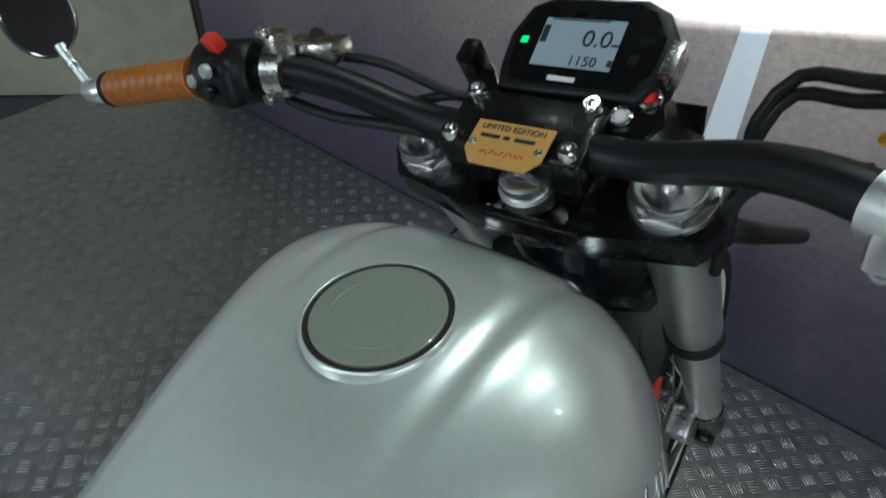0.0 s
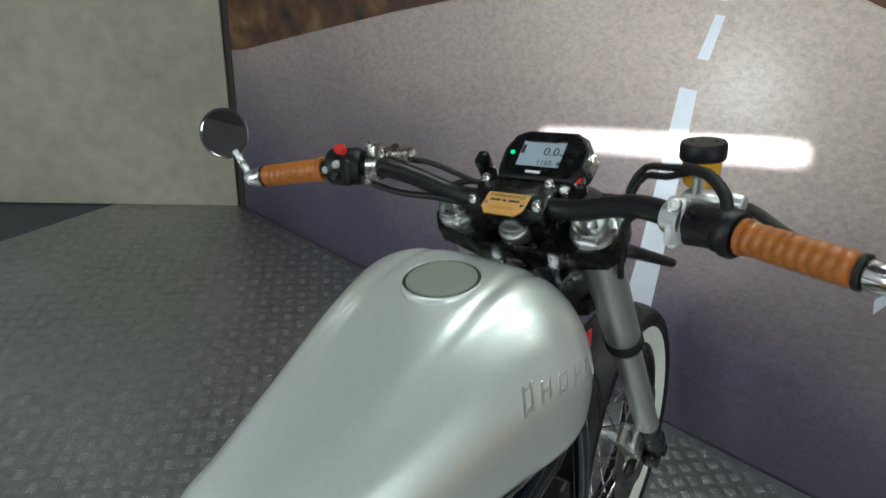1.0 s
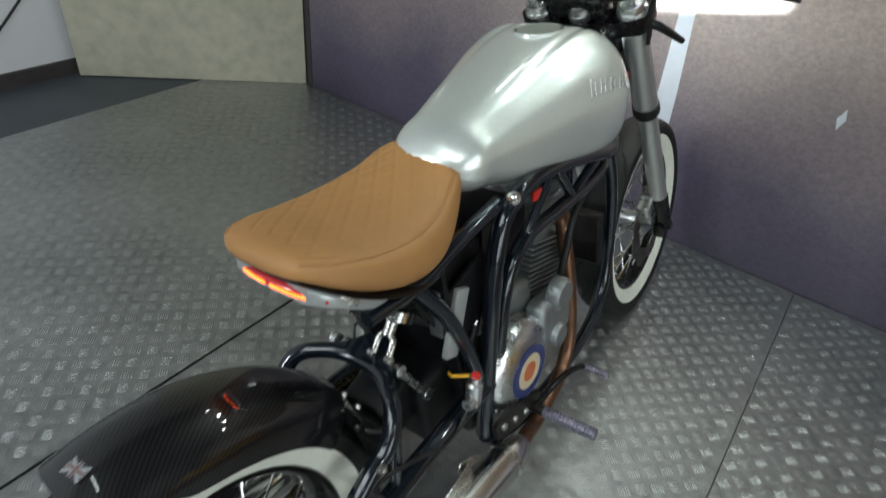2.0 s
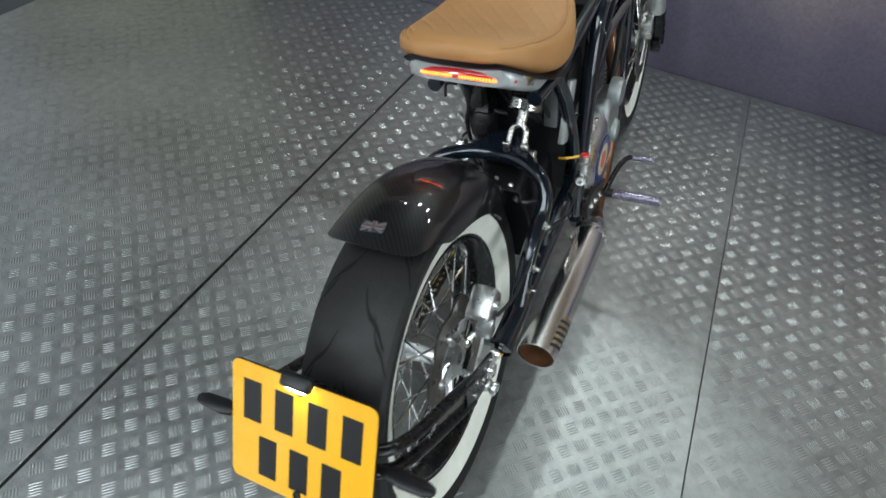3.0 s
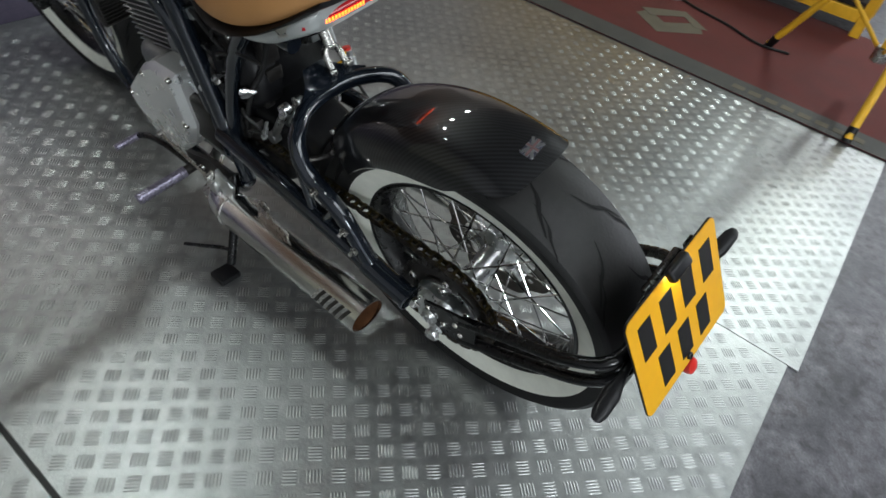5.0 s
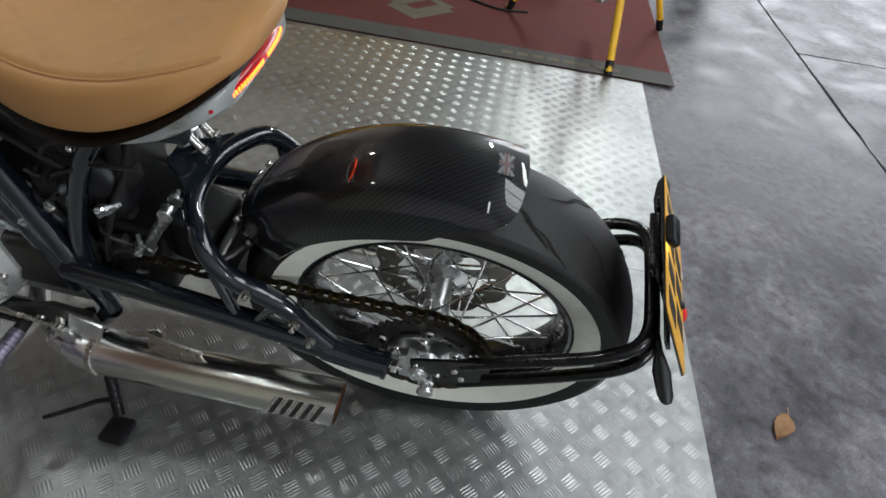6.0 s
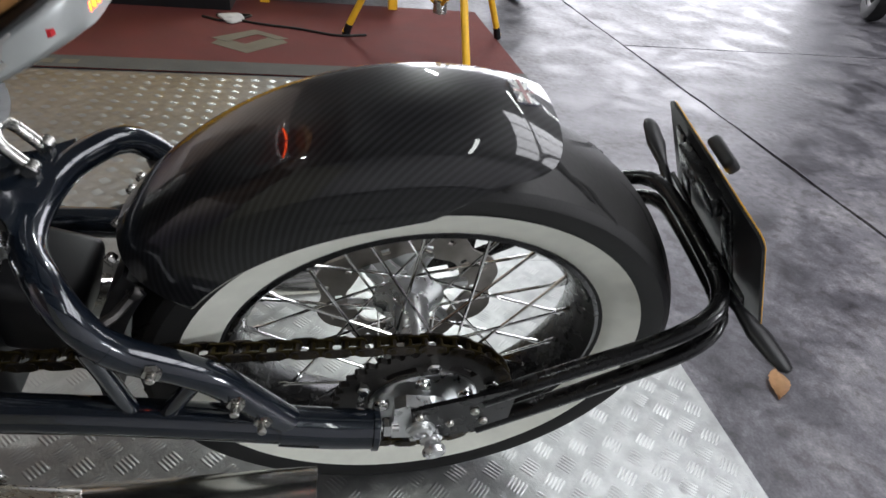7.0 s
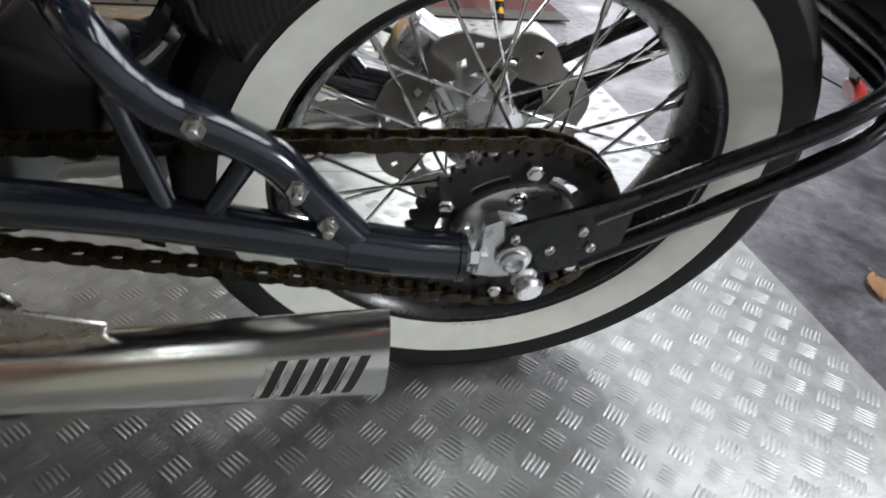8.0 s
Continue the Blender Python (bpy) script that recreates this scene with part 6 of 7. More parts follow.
for s in (-1, 1):
    top = Vector((STEM.x + s * 0.104, 1.086, 0.975))
    foot = Vector((FRONT.x + s * 0.104, FRONT.y - 0.018, FRONT.z + 0.012))
    way = (foot - top).normalized()
    at = lambda d: top + way * d
    bm = bmesh.new()
    lathe(bm, [(0, 0), (0.0285, 0), (0.0285, 0.27), (0.0270, 0.275), (0, 0.275)], aim(at(0.005), foot), 32)
    leg = front_part("fork_leg", bm, "fork_alloy", None, "brushed alloy fork leg")
    bm = bmesh.new()
    lathe(bm, [(0.020, 0.262), (0.0310, 0.266), (0.0315, 0.288), (0.0280, 0.296), (0.020, 0.298)], aim(at(0), foot), 32)
    front_part("dust_seal", bm, "rubber", leg, "black dust seal")
    bm = bmesh.new()
    rod(bm, at(0.29), at((foot - top).length - 0.10), 0.0240, 28)
    front_part("slider", bm, "fork_alloy", leg, "silver fork tube")
    bm = bmesh.new()
    rod(bm, at((foot - top).length - 0.14), at((foot - top).length - 0.02), 0.0258, 20, 0.003)
    box(bm, (0.034, 0.075, 0.060), Matrix.Translation(foot) @ Matrix.Rotation(radians(29), 4, "X"), 0.010, 2)
    rod(bm, foot + Vector((-s * 0.005, 0.018, -0.012)), foot + Vector((s * 0.022, 0.018, -0.012)), 0.014, 16, 0.002)
    front_part("axle_clamp", bm, "black_paint", leg, "black axle clamp")
    bm = bmesh.new()
    lathe(bm, [(0, 0.021), (0.0035, 0.021), (0.004, 0.024), (0.0065, 0.024), (0.0075, 0.012), (0.010, 0.011), (0.0205, 0.0125), (0.0240, 0.0185), (0.0258, 0.0185), (0.0268, 0.016), (0.0268, 0.010)], aim(at(0), top - way), 32)
    lathe(bm, [(0.0262, 0.012), (0.0295, 0.011), (0.0305, 0.008), (0.0305, 0.002)], aim(at(0), top - way), 6)
    lathe(bm, [(0.0262, 0.004), (0.0305, 0.0035), (0.0315, 0.001), (0.0315, -0.014), (0.025, -0.016)], aim(at(0), top - way), 32)
    front_part("fork_cap", bm, "alloy", leg, "bright turned fork cap")
    # lower clamp
FOOT_DIR = (Vector((0, FRONT.y - 0.018 - 1.086, FRONT.z + 0.012 - 0.982))).normalized()


def yoke(bm, drop, thick, plump, narrow=1.0):
    c = Vector((STEM.x, 1.086, 0.982)) + FOOT_DIR * drop
    m = aim(c, c - FOOT_DIR)
    pts = []
    for x, y in ((-0.145, -0.012), (-0.140, 0.030), (-0.110, 0.042), (-0.06, 0.014), (-0.04, -0.030 * plump), (0.04, -0.030 * plump), (0.06, 0.014), (0.110, 0.042), (0.140, 0.030), (0.145, -0.012), (0.128, -0.036), (0.085, -0.040), (0.05, -0.052), (-0.05, -0.052), (-0.085, -0.040), (-0.128, -0.036)):
        pts.append((x * narrow, y))
    b2 = bmesh.new()
    prism(b2, pts, thick, Matrix())
    es = [e for e in b2.edges if abs(e.verts[0].co.z - e.verts[1].co.z) < 1e-6]
    bmesh.ops.bevel(b2, geom=es, offset=0.003, segments=2, affect="EDGES", profile=0.5)
    m3 = m.to_3x3()
    flip = Matrix.Rotation(math.pi, 4, "Z") if (m3 @ Vector((0, 1, 0))).y < 0 else Matrix()
    me = bpy.data.meshes.new("tmp")
    moved(b2, m @ flip)
    b2.to_mesh(me)
    b2.free()
    bm.from_mesh(me)
    bpy.data.meshes.remove(me)
    return bm


front_part("top_yoke", yoke(bmesh.new(), 0.046, 0.036, 1.6), "black_paint", None, "gloss black top yoke")
front_part("lower_yoke", yoke(bmesh.new(), 0.175, 0.034, 1.2, 0.62), "black_paint", None, "black lower yoke")
bm = bmesh.new()
lathe(bm, [(0.007, 0.010), (0.0075, 0.016), (0.010, 0.017), (0.0195, 0.014), (0.0205, 0.009), (0.0205, 0.003), (0.024, 0.002), (0.024, -0.012)], aim(STEM, STEM - RAKE), 32)
lathe(bm, [(0, 0.010), (0.0072, 0.010)], aim(STEM, STEM - RAKE), 20)
front_part("stem_nut", bm, "alloy", None, "bright steering stem nut")
bm = bmesh.new()
lathe(bm, [(0.014, -0.030), (0.030, -0.031), (0.033, -0.034), (0.033, -0.046), (0.028, -0.049), (0.016, -0.050)], aim(STEM, STEM - RAKE), 28)
front_part("stem_race", bm, "steel", None, "steel bearing nut below the yoke")
# handlebar
BAR = [(0.030, 1.072, 1.004), (0.075, 1.070, 1.006), (0.105, 1.064, 1.014), (0.150, 1.044, 1.038), (0.190, 1.024, 1.052), (0.235, 1.004, 1.054), (0.30, 0.986, 1.046), (0.41, 0.963, 1.029)]
BAR_R = [(0.030, 1.072, 1.004), (0.075, 1.070, 1.004), (0.105, 1.064, 1.009), (0.150, 1.050, 1.025), (0.190, 1.034, 1.034), (0.235, 1.014, 1.034), (0.30, 0.986, 1.034), (0.41, 0.963, 1.025)]
pts = [(STEM.x - 0.006 - x, y, z) for x, y, z in BAR[::-1]] + [(STEM.x - 0.006 + x, y, z) for x, y, z in BAR_R]
handlebar = front_part("handlebar", tube(bmesh.new(), pts, 0.0115, 18), "bar_black", None, "matt black handlebar")
fat = [(STEM.x - 0.006 - x, y, z) for x, y, z in BAR[:6][::-1]] + [(STEM.x - 0.006 + x, y, z) for x, y, z in BAR_R[:6]]
front_part("bar_middle", tube(bmesh.new(), fat, 0.0138, 18), "bar_black", handlebar, "thick middle of the handlebar")
bm = bmesh.new()
box(bm, (0.118, 0.060, 0.036), Matrix.Translation((0.012, 1.076, 1.002)) @ Matrix.Rotation(radians(24), 4, "X"), 0.006, 3)
front_part("bar_riser", box(bmesh.new(), (0.122, 0.050, 0.056), Matrix.Translation((0.012, 1.092, 0.966)) @ Matrix.Rotation(radians(24), 4, "X"), 0.006, 2), "black_paint", None, "black riser block under the handlebar clamp")
clamp = front_part("bar_clamp", bm, "black_paint", None, "gloss black handlebar clamp")
CLAMP = Matrix.Translation((0.012, 1.076, 1.004)) @ Matrix.Rotation(radians(24), 4, "X")
for x in (-0.048, 0.048):
    for y in (-0.021, 0.021):
        front_part("clamp_screw", bolt(bmesh.new(), CLAMP @ Vector((x, y, 0.0175)), CLAMP.to_3x3() @ Vector((0, 0, 1)), 0.0075, 0.006), "chrome", clamp)
# plaque
PLAQUE = Matrix.Translation((0.016, 1.043, 1.0115)) @ Matrix.Rotation(radians(26), 4, "X")
bm = bmesh.new()
prism(bm, [(-0.031, 0.019), (-0.031, -0.008), (-0.022, -0.019), (0.022, -0.019), (0.031, -0.008), (0.031, 0.019)], 0.002, PLAQUE)
plaque = front_part("plaque", bm, "brass_plaque", None, "brass-coloured edition plaque with two screws", 0)
T = STEER @ PLAQUE
lettering("LIMITED EDITION", 0.0066, T @ Matrix.Translation((0, 0.0135, 0.0022)), "ink", plaque)
for x0, w in ((-0.0155, 0.016), (-0.002, 0.005), (0.0125, 0.016)):
    part("small_print", box(bmesh.new(), (w, 0.0030, 0.0004), T @ Matrix.Translation((x0, 0.0055, 0.0022))), "ink", plaque, "", 0)
bm = bmesh.new()
rnd = random.Random(9)
for k in range(9):
    box(bm, (0.0042, 0.0009, 0.0004), T @ Matrix.Translation((-0.016 + 0.004 * k, -0.0085 + rnd.uniform(-0.001, 0.001), 0.0022)) @ Matrix.Rotation(rnd.choice((1.1, -1.0, 0.7, -0.5)), 4, "Z"))
part("signature_bar", bm, "red_ink", plaque, "red strokes", 0)
for x in (-0.0265, 0.0265):
    part("screw", bolt(bmesh.new(), T @ Vector((x, -0.002, 0.002)), T.to_3x3() @ Vector((0, 0, 1)), 0.0032, 0.0018), "chrome", plaque)
# instrument
DASH = Matrix.Translation((0.031, 1.128, 1.053)) @ Matrix.Rotation(radians(38), 4, "X") @ Matrix.Scale(0.92, 4)
outline = [(-0.062, -0.040), (0.060, -0.040), (0.074, -0.016), (0.076, 0.016), (0.060, 0.042), (0.040, 0.052), (-0.040, 0.052), (-0.060, 0.042), (-0.070, 0.014), (-0.068, -0.018)]
bm = bmesh.new()
prism(bm, outline, 0.030, DASH @ Matrix.Translation((0, 0, -0.030)))
es = [e for e in bm.edges if all((DASH.inverted() @ v.co).z > -0.001 for v in e.verts)]
bmesh.ops.bevel(bm, geom=es, offset=0.006, segments=3, affect="EDGES", profile=0.5)
dash = front_part("instrument", bm, "black_plastic", None, "black digital instrument with a lit grey display", 35)
T = STEER @ DASH
bm = bmesh.new()
prism(bm, [(x * 0.86, y * 0.84 + 0.002) for x, y in outline], 0.0015, T @ Matrix.Translation((0, 0, -0.0005)))
part("glass", bm, "black_paint", dash, "glossy black instrument face", 0)
LCD = T @ Matrix.Translation((-0.004, 0.006, 0.0012))
part("display", box(bmesh.new(), (0.070, 0.045, 0.0008), LCD, 0.0003, 1), "lcd", dash, "pale grey-blue lit display", 0)
lettering("0.0", 0.021, LCD @ Matrix.Translation((0.016, 0.004, 0.0006)), "lcd_ink", dash, "speed_digits")
lettering("1150", 0.0125, LCD @ Matrix.Translation((0.010, -0.0165, 0.0006)), "lcd_ink", dash, "trip_digits")
for x, y, w, h in ((-0.031, 0.007, 0.0055, 0.016), (0.033, -0.016, 0.004, 0.006), (0.032, 0.000, 0.006, 0.0022), (-0.004, 0.021, 0.05, 0.0012)):
    part("display_mark", box(bmesh.new(), (w, h, 0.0004), LCD @ Matrix.Translation((x, y, 0.0006))), "lcd_ink", dash, "", 0)
part("neutral_lamp", box(bmesh.new(), (0.006, 0.006, 0.0008), T @ Matrix.Translation((-0.052, 0.006, 0.0014))), "green_lamp", dash, "lit green neutral lamp", 0)
for k in range(2):
    part("tell_tale", rod(bmesh.new(), T @ Vector((0.050 - 0.004 * k, 0.012 - 0.016 * k, 0.0005)), T @ Vector((0.050 - 0.004 * k, 0.012 - 0.016 * k, 0.0016)), 0.004, 14), "black_plastic", dash)
part("maker_mark", box(bmesh.new(), (0.024, 0.0042, 0.0006), T @ Matrix.Translation((-0.006, -0.027, 0.0014))), "white_enamel", dash, "pale bar below the display", 0)
bm = bmesh.new()
prism(bm, [(-0.078, -0.066), (0.070, -0.066), (0.082, -0.044), (0.078, -0.034), (-0.066, -0.034), (-0.076, -0.02), (-0.092, -0.02), (-0.092, -0.05)], 0.007, DASH @ Matrix.Translation((0, 0, -0.016)))
front_part("instrument_bracket", bm, "black_paint", None, "black instrument bracket", 0)
for x, y, mat in ((-0.078, -0.048, "chrome"), (0.026, -0.050, "chrome")):
    front_part("bracket_screw", bolt(bmesh.new(), DASH @ Vector((x, y, -0.007)), DASH.to_3x3() @ Vector((0, 0, 1)), 0.0072, 0.005), mat)
for x, y, inner in ((0.050, -0.048, "blue_enamel"), (0.066, -0.030, "red_plastic")):
    bm = bmesh.new()
    lathe(bm, [(0.0050, 0.003), (0.0075, 0.006), (0.0095, 0.004), (0.0098, 0)], DASH @ Matrix.Translation((x, y, -0.009)), 20)
    b = front_part("push_button", bm, "chrome", None, "small chrome push button")
    lathe(bm := bmesh.new(), [(0, 0.0050), (0.0045, 0.0045), (0.0052, 0.002)], STEER @ DASH @ Matrix.Translation((x, y, -0.009)), 16)
    part("button_face", bm, "white_enamel" if inner == "blue_enamel" else inner, b)
bm = bmesh.new()
box(bm, (0.016, 0.022, 0.055), Matrix.Translation((-0.058, 1.125, 1.030)) @ Matrix.Rotation(radians(30), 4, "X"), 0.003)
front_part("headlight_bracket", bm, "black_paint", None, "black headlight bracket ear")
bm = bmesh.new()
box(bm, (0.012, 0.03, 0.02), Matrix.Translation((0.100, 1.130, 1.048)) @ Matrix.Rotation(radians(30), 4, "X"), 0.003)
front_part("cable_clip", bm, "steel", None, "bare steel clip beside the instrument")

# headlight: black bowl, its beam thrown as a bar on the wall
HEAD = Matrix.Translation((0.018, 1.255, 0.885))
bm = bmesh.new()
lathe(bm, [(0.02, -0.075), (0.055, -0.06), (0.078, -0.02), (0.082, 0.028), (0.080, 0.034), (0.0775, 0.034), (0.0765, 0.004), (0.060, -0.040), (0.02, -0.055)], HEAD @ Matrix.Rotation(radians(-90), 4, "X"), 40, True)
headlight = front_part("headlight", bm, "black_paint", None, "round black headlight, lit through an added slit mask")
# unseen slit mask added to cut the bulb's light into that bar
bm = bmesh.new()
for sgn in (-1, 1):
    box(bm, (0.150, 0.002, 0.070), HEAD @ Matrix.Translation((-0.004, 0.030, sgn * (0.035 + 0.0011) - 0.0010)))
    box(bm, (0.056, 0.002, 0.0024), HEAD @ Matrix.Translation((sgn * 0.0445 - (0.004 if sgn > 0 else 0.0006), 0.030, -0.0010)))
front_part("mask", bm, "black_plastic", headlight, "black mask with a narrow slit, added to shape the beam")
lamp = bpy.data.lights.new("headlight_bulb", "POINT")
lamp.energy, lamp.shadow_soft_size, lamp.color = 150, 0.0010, (0.95, 0.98, 1.0)
bulb = new("headlight_bulb", lamp)
bulb.matrix_world = BIKE @ STEER @ HEAD
lamp = bpy.data.lights.new("headlight_spill", "SPOT")
lamp.energy, lamp.shadow_soft_size, lamp.color, lamp.spot_size, lamp.spot_blend = 7.0, 0.03, (0.95, 0.98, 1.0), radians(120), 1.0
spill = new("headlight_spill", lamp)
spill.matrix_world = BIKE @ STEER @ HEAD @ Matrix.Translation((0, 0.05, 0)) @ Matrix.Rotation(radians(98), 4, "X")


# grips, controls, mirrors
def bar_point(s, x):
    """A point of the bar and the way outwards along it."""
    side = [(STEM.x - 0.006 + s * a, y, z) for a, y, z in (BAR if s < 0 else BAR_R)]
    for p, q in zip(side, side[1:]):
        if abs(q[0] - STEM.x + 0.006) >= x:
            u = (x - abs(p[0] - STEM.x + 0.006)) / (abs(q[0] - STEM.x + 0.006) - abs(p[0] - STEM.x + 0.006))
            return Vector(p).lerp(Vector(q), u), (Vector(q) - Vector(p)).normalized()
    return Vector(side[-1]), (Vector(side[-1]) - Vector(side[-2])).normalized()


for s in (-1, 1):
    start = 0.272 if s < 0 else 0.300
    p, way = bar_point(s, start)
    length = 0.103 if s < 0 else 0.102
    prof = [(0.011, -0.002), (0.0185, -0.002), (0.0185, 0.002)]
    n = 9
    for k in range(n):
        z = 0.004 + (length - 0.006) * k / n
        h = (length - 0.006) / n
        prof += [(0.0151, z), (0.0168, z + 0.22 * h), (0.0172, z + 0.5 * h), (0.0168, z + 0.8 * h), (0.0151, z + 0.98 * h)]
    prof += [(0.0160, length), (0.011, length + 0.001)]
    grip = front_part("grip", lathe(bmesh.new(), prof, aim(p, p + way), 24), "grip_leather", None, "tan leather wrapped handlebar grip")
    e = p + way * length
    bm = bmesh.new()
    lathe(bm, [(0.011, 0), (0.0165, 0.001), (0.0165, 0.005), (0.014, 0.006)], aim(e, e + way), 24)
    front_part("end_ring", bm, "rubber", grip)
    bm = bmesh.new()
    lathe(bm, [(0, 0.006), (0.0125, 0.006), (0.0140, 0.010), (0.0125, 0.030), (0.0115, 0.034), (0, 0.036)], aim(e, e + way), 24)
    eye = e + way * 0.030
    head = Vector((-0.422, 0.932, 1.090)) if s < 0 else Vector((0.470, 0.965, 1.104))
    head = STEER.inverted() @ head
    tube(bm, [eye, eye + (head - eye) * 0.5, eye + (head - eye) * 0.62], 0.0055, 10)
    mirror = front_part("bar_end_mirror", bm, "chrome" if s > 0 else "alloy", None, "round chrome bar-end mirror")
    face = Vector((-0.12, -0.985, -0.10)).normalized() if s > 0 else Vector((0.507, -0.841, 0.188)).normalized()
    f = aim(head, head + face)
    lathe(bm := bmesh.new(), [(0, -0.010), (0.030, -0.008), (0.037, -0.003), (0.0390, 0.002), (0.0385, 0.0045), (0.0362, 0.0045), (0.0362, 0.002)], f, 40)
    front_part("mirror_rim", bm, "chrome", mirror, "chrome mirror rim")
    lathe(bm := bmesh.new(), [(0, 0.0026), (0.0364, 0.0026)], f, 40)
    front_part("mirror_glass", bm, "mirror", mirror, "mirror glass")

# left switch block and clutch perch
p, way = bar_point(-1, 0.234)
SW = aim(p, p + way)
bm = bmesh.new()
lathe(bm, [(0.014, -0.024), (0.024, -0.024), (0.0268, -0.020), (0.0268, 0.020), (0.024, 0.025), (0.014, 0.025)], SW, 28)
box(bm, (0.046, 0.030, 0.042), Matrix.Translation(p + Vector((0, -0.011, -0.003))), 0.010, 3)
switch = front_part("switchgear", bm, "black_plastic", None, "black left switch block with a red button")
bm = box(bmesh.new(), (0.016, 0.012, 0.014), Matrix.Translation(p + Vector((0.004, -0.012, 0.0285))) @ Matrix.Rotation(radians(25), 4, "X"), 0.003, 2)
front_part("red_button", bm, "red_plastic", switch, "red push switch")
for dx, dz in ((0.010, 0.012), (0.004, -0.006), (-0.012, 0.002)):
    bm = bmesh.new()
    c = p + Vector((dx, -0.029, dz))
    lathe(bm, [(0, 0.005), (0.005, 0.005), (0.006, 0.002), (0.006, 0)], aim(c, c + Vector((0, -1, 0.2))), 12)
    front_part("switch_knob", bm, "grey_plastic" if dx != 0.004 else "black_plastic", switch)
p, way = bar_point(-1, 0.196)
bm = bmesh.new()
lathe(bm, [(0.0145, -0.009), (0.0200, -0.008), (0.0200, 0.008), (0.0145, 0.009)], aim(p, p + way), 24)
box(bm, (0.056, 0.030, 0.018), Matrix.Translation(p + Vector((0.014, 0.032, 0.010))) @ Matrix.Rotation(radians(10), 4, "Z"), 0.004, 2)
box(bm, (0.022, 0.020, 0.052), Matrix.Translation(p + Vector((0, 0.004, 0.006))), 0.003, 2)
bolt(bm, p + Vector((0.0, -0.006, 0.033)), (0, -0.4, 1), 0.006, 0.004), bolt(bm, p + Vector((0, -0.016, -0.016)), (0, -1, -0.2), 0.006, 0.004)
perch = front_part("clutch_perch", bm, "steel", None, "bare alloy clutch lever perch")
bm = bmesh.new()
a = p + Vector((0.01, 0.040, 0.018))
tube(bm, [a, a + Vector((-0.03, 0.012, -0.014)), a + Vector((-0.09, -0.006, -0.036)), a + Vector((-0.16, -0.018, -0.046))], (0.0070, 0.0045), 10)
front_part("lever", bm, "dark_metal", perch, "dark clutch lever")
# right: brake master cylinder, reservoir, throttle housing
p, way = bar_point(1, 0.262)
bm = bmesh.new()
lathe(bm, [(0.013, -0.018), (0.0185, -0.018), (0.0205, -0.015), (0.0205, 0.012), (0.0225, 0.015), (0.0225, 0.018), (0.0205, 0.020), (0.0205, 0.023), (0.0250, 0.026), (0.0250, 0.034), (0.0225, 0.037), (0.014, 0.037)], aim(p, p + way), 32)
box(bm, (0.040, 0.036, 0.030), Matrix.Translation(p + Vector((-0.004, 0.008, -0.008))), 0.008, 3)
for dx in (-0.014, 0.004):
    bolt(bm, p + Vector((dx, -0.012, 0.014)), (0, -0.6, 0.8), 0.0045, 0.004)
front_part("throttle_housing", bm, "black_plastic", None, "black throttle housing")
bm = bmesh.new()
tube(bm, [(0.294, 0.994, 1.042), (0.288, 1.010, 1.064), (0.264, 1.036, 1.078), (0.236, 1.056, 1.076)], 0.0064, 12)
front_part("throttle_elbow", bm, "rubber", None, "black rubber cable elbow")
for dz, dx in ((0.0, 0.0), (0.011, 0.012)):
    bm = tube(bmesh.new(), [(0.240, 1.054, 1.077 - dz * 0.4), (0.212, 1.078, 1.069 - dz), (0.180, 1.104, 1.059 - dz), (0.163 + dx * 0.3, 1.098, 1.032 - dz * 0.5), (0.158, 1.108, 0.985), (0.140, 1.150, 0.90)], 0.0042, 10)
    front_part("throttle_cable", bm, "cable", None, "black throttle cable")
q, way = bar_point(1, 0.231)
bm = bmesh.new()
lathe(bm, [(0.0125, -0.012), (0.0195, -0.011), (0.0195, 0.011), (0.0125, 0.012)], aim(q, q + way), 24)
box(bm, (0.020, 0.014, 0.052), Matrix.Translation(q + Vector((0, -0.010, 0))) @ Matrix.Rotation(radians(-12), 4, "X"), 0.004, 2)
box(bm, (0.048, 0.026, 0.024), Matrix.Translation(q + Vector((0.020, 0.030, 0.010))) @ Matrix.Rotation(radians(-12), 4, "Z"), 0.006, 3)
rod(bm, q + Vector((0.010, 0.026, 0.015)), q + Vector((0.012, 0.024, 0.040)), 0.0058, 14, 0.001)
rod(bm, q + Vector((0.030, 0.032, 0.014)), q + Vector((0.058, 0.026, 0.012)), 0.0105, 16, 0.0015)
bolt(bm, q + Vector((0, -0.020, 0.022)), (0, -1, 0.2), 0.0075, 0.005), bolt(bm, q + Vector((0, -0.016, -0.022)), (0, -1, 0.2), 0.0075, 0.005)
brake = front_part("brake_master", bm, "fork_alloy", None, "silver front brake master cylinder")
bm = bmesh.new()
a = q + Vector((0.03, 0.046, 0.006))
tube(bm, [a, a + Vector((0.03, 0.020, -0.012)), a + Vector((0.08, 0.004, -0.034)), a + Vector((0.15, -0.012, -0.044))], (0.0070, 0.0045), 10)
front_part("lever", bm, "dark_metal", brake, "dark brake lever")
RES = Vector((0.243, 1.108, 1.050))
bm = bmesh.new()
lathe(bm, [(0, -0.008), (0.0160, -0.008), (0.0195, -0.004), (0.0220, 0.026), (0, 0.026)], Matrix.Translation(RES), 36)
res = front_part("brake_reservoir", bm, "brake_fluid", None, "brake fluid reservoir with amber fluid and black cap")
lathe(bm := bmesh.new(), [(0.020, 0.024), (0.0248, 0.024), (0.0260, 0.027), (0.0260, 0.040), (0.0240, 0.044), (0.0, 0.045)], Matrix.Translation(RES), 36)
front_part("cap", bm, "black_plastic", res, "black screw cap")
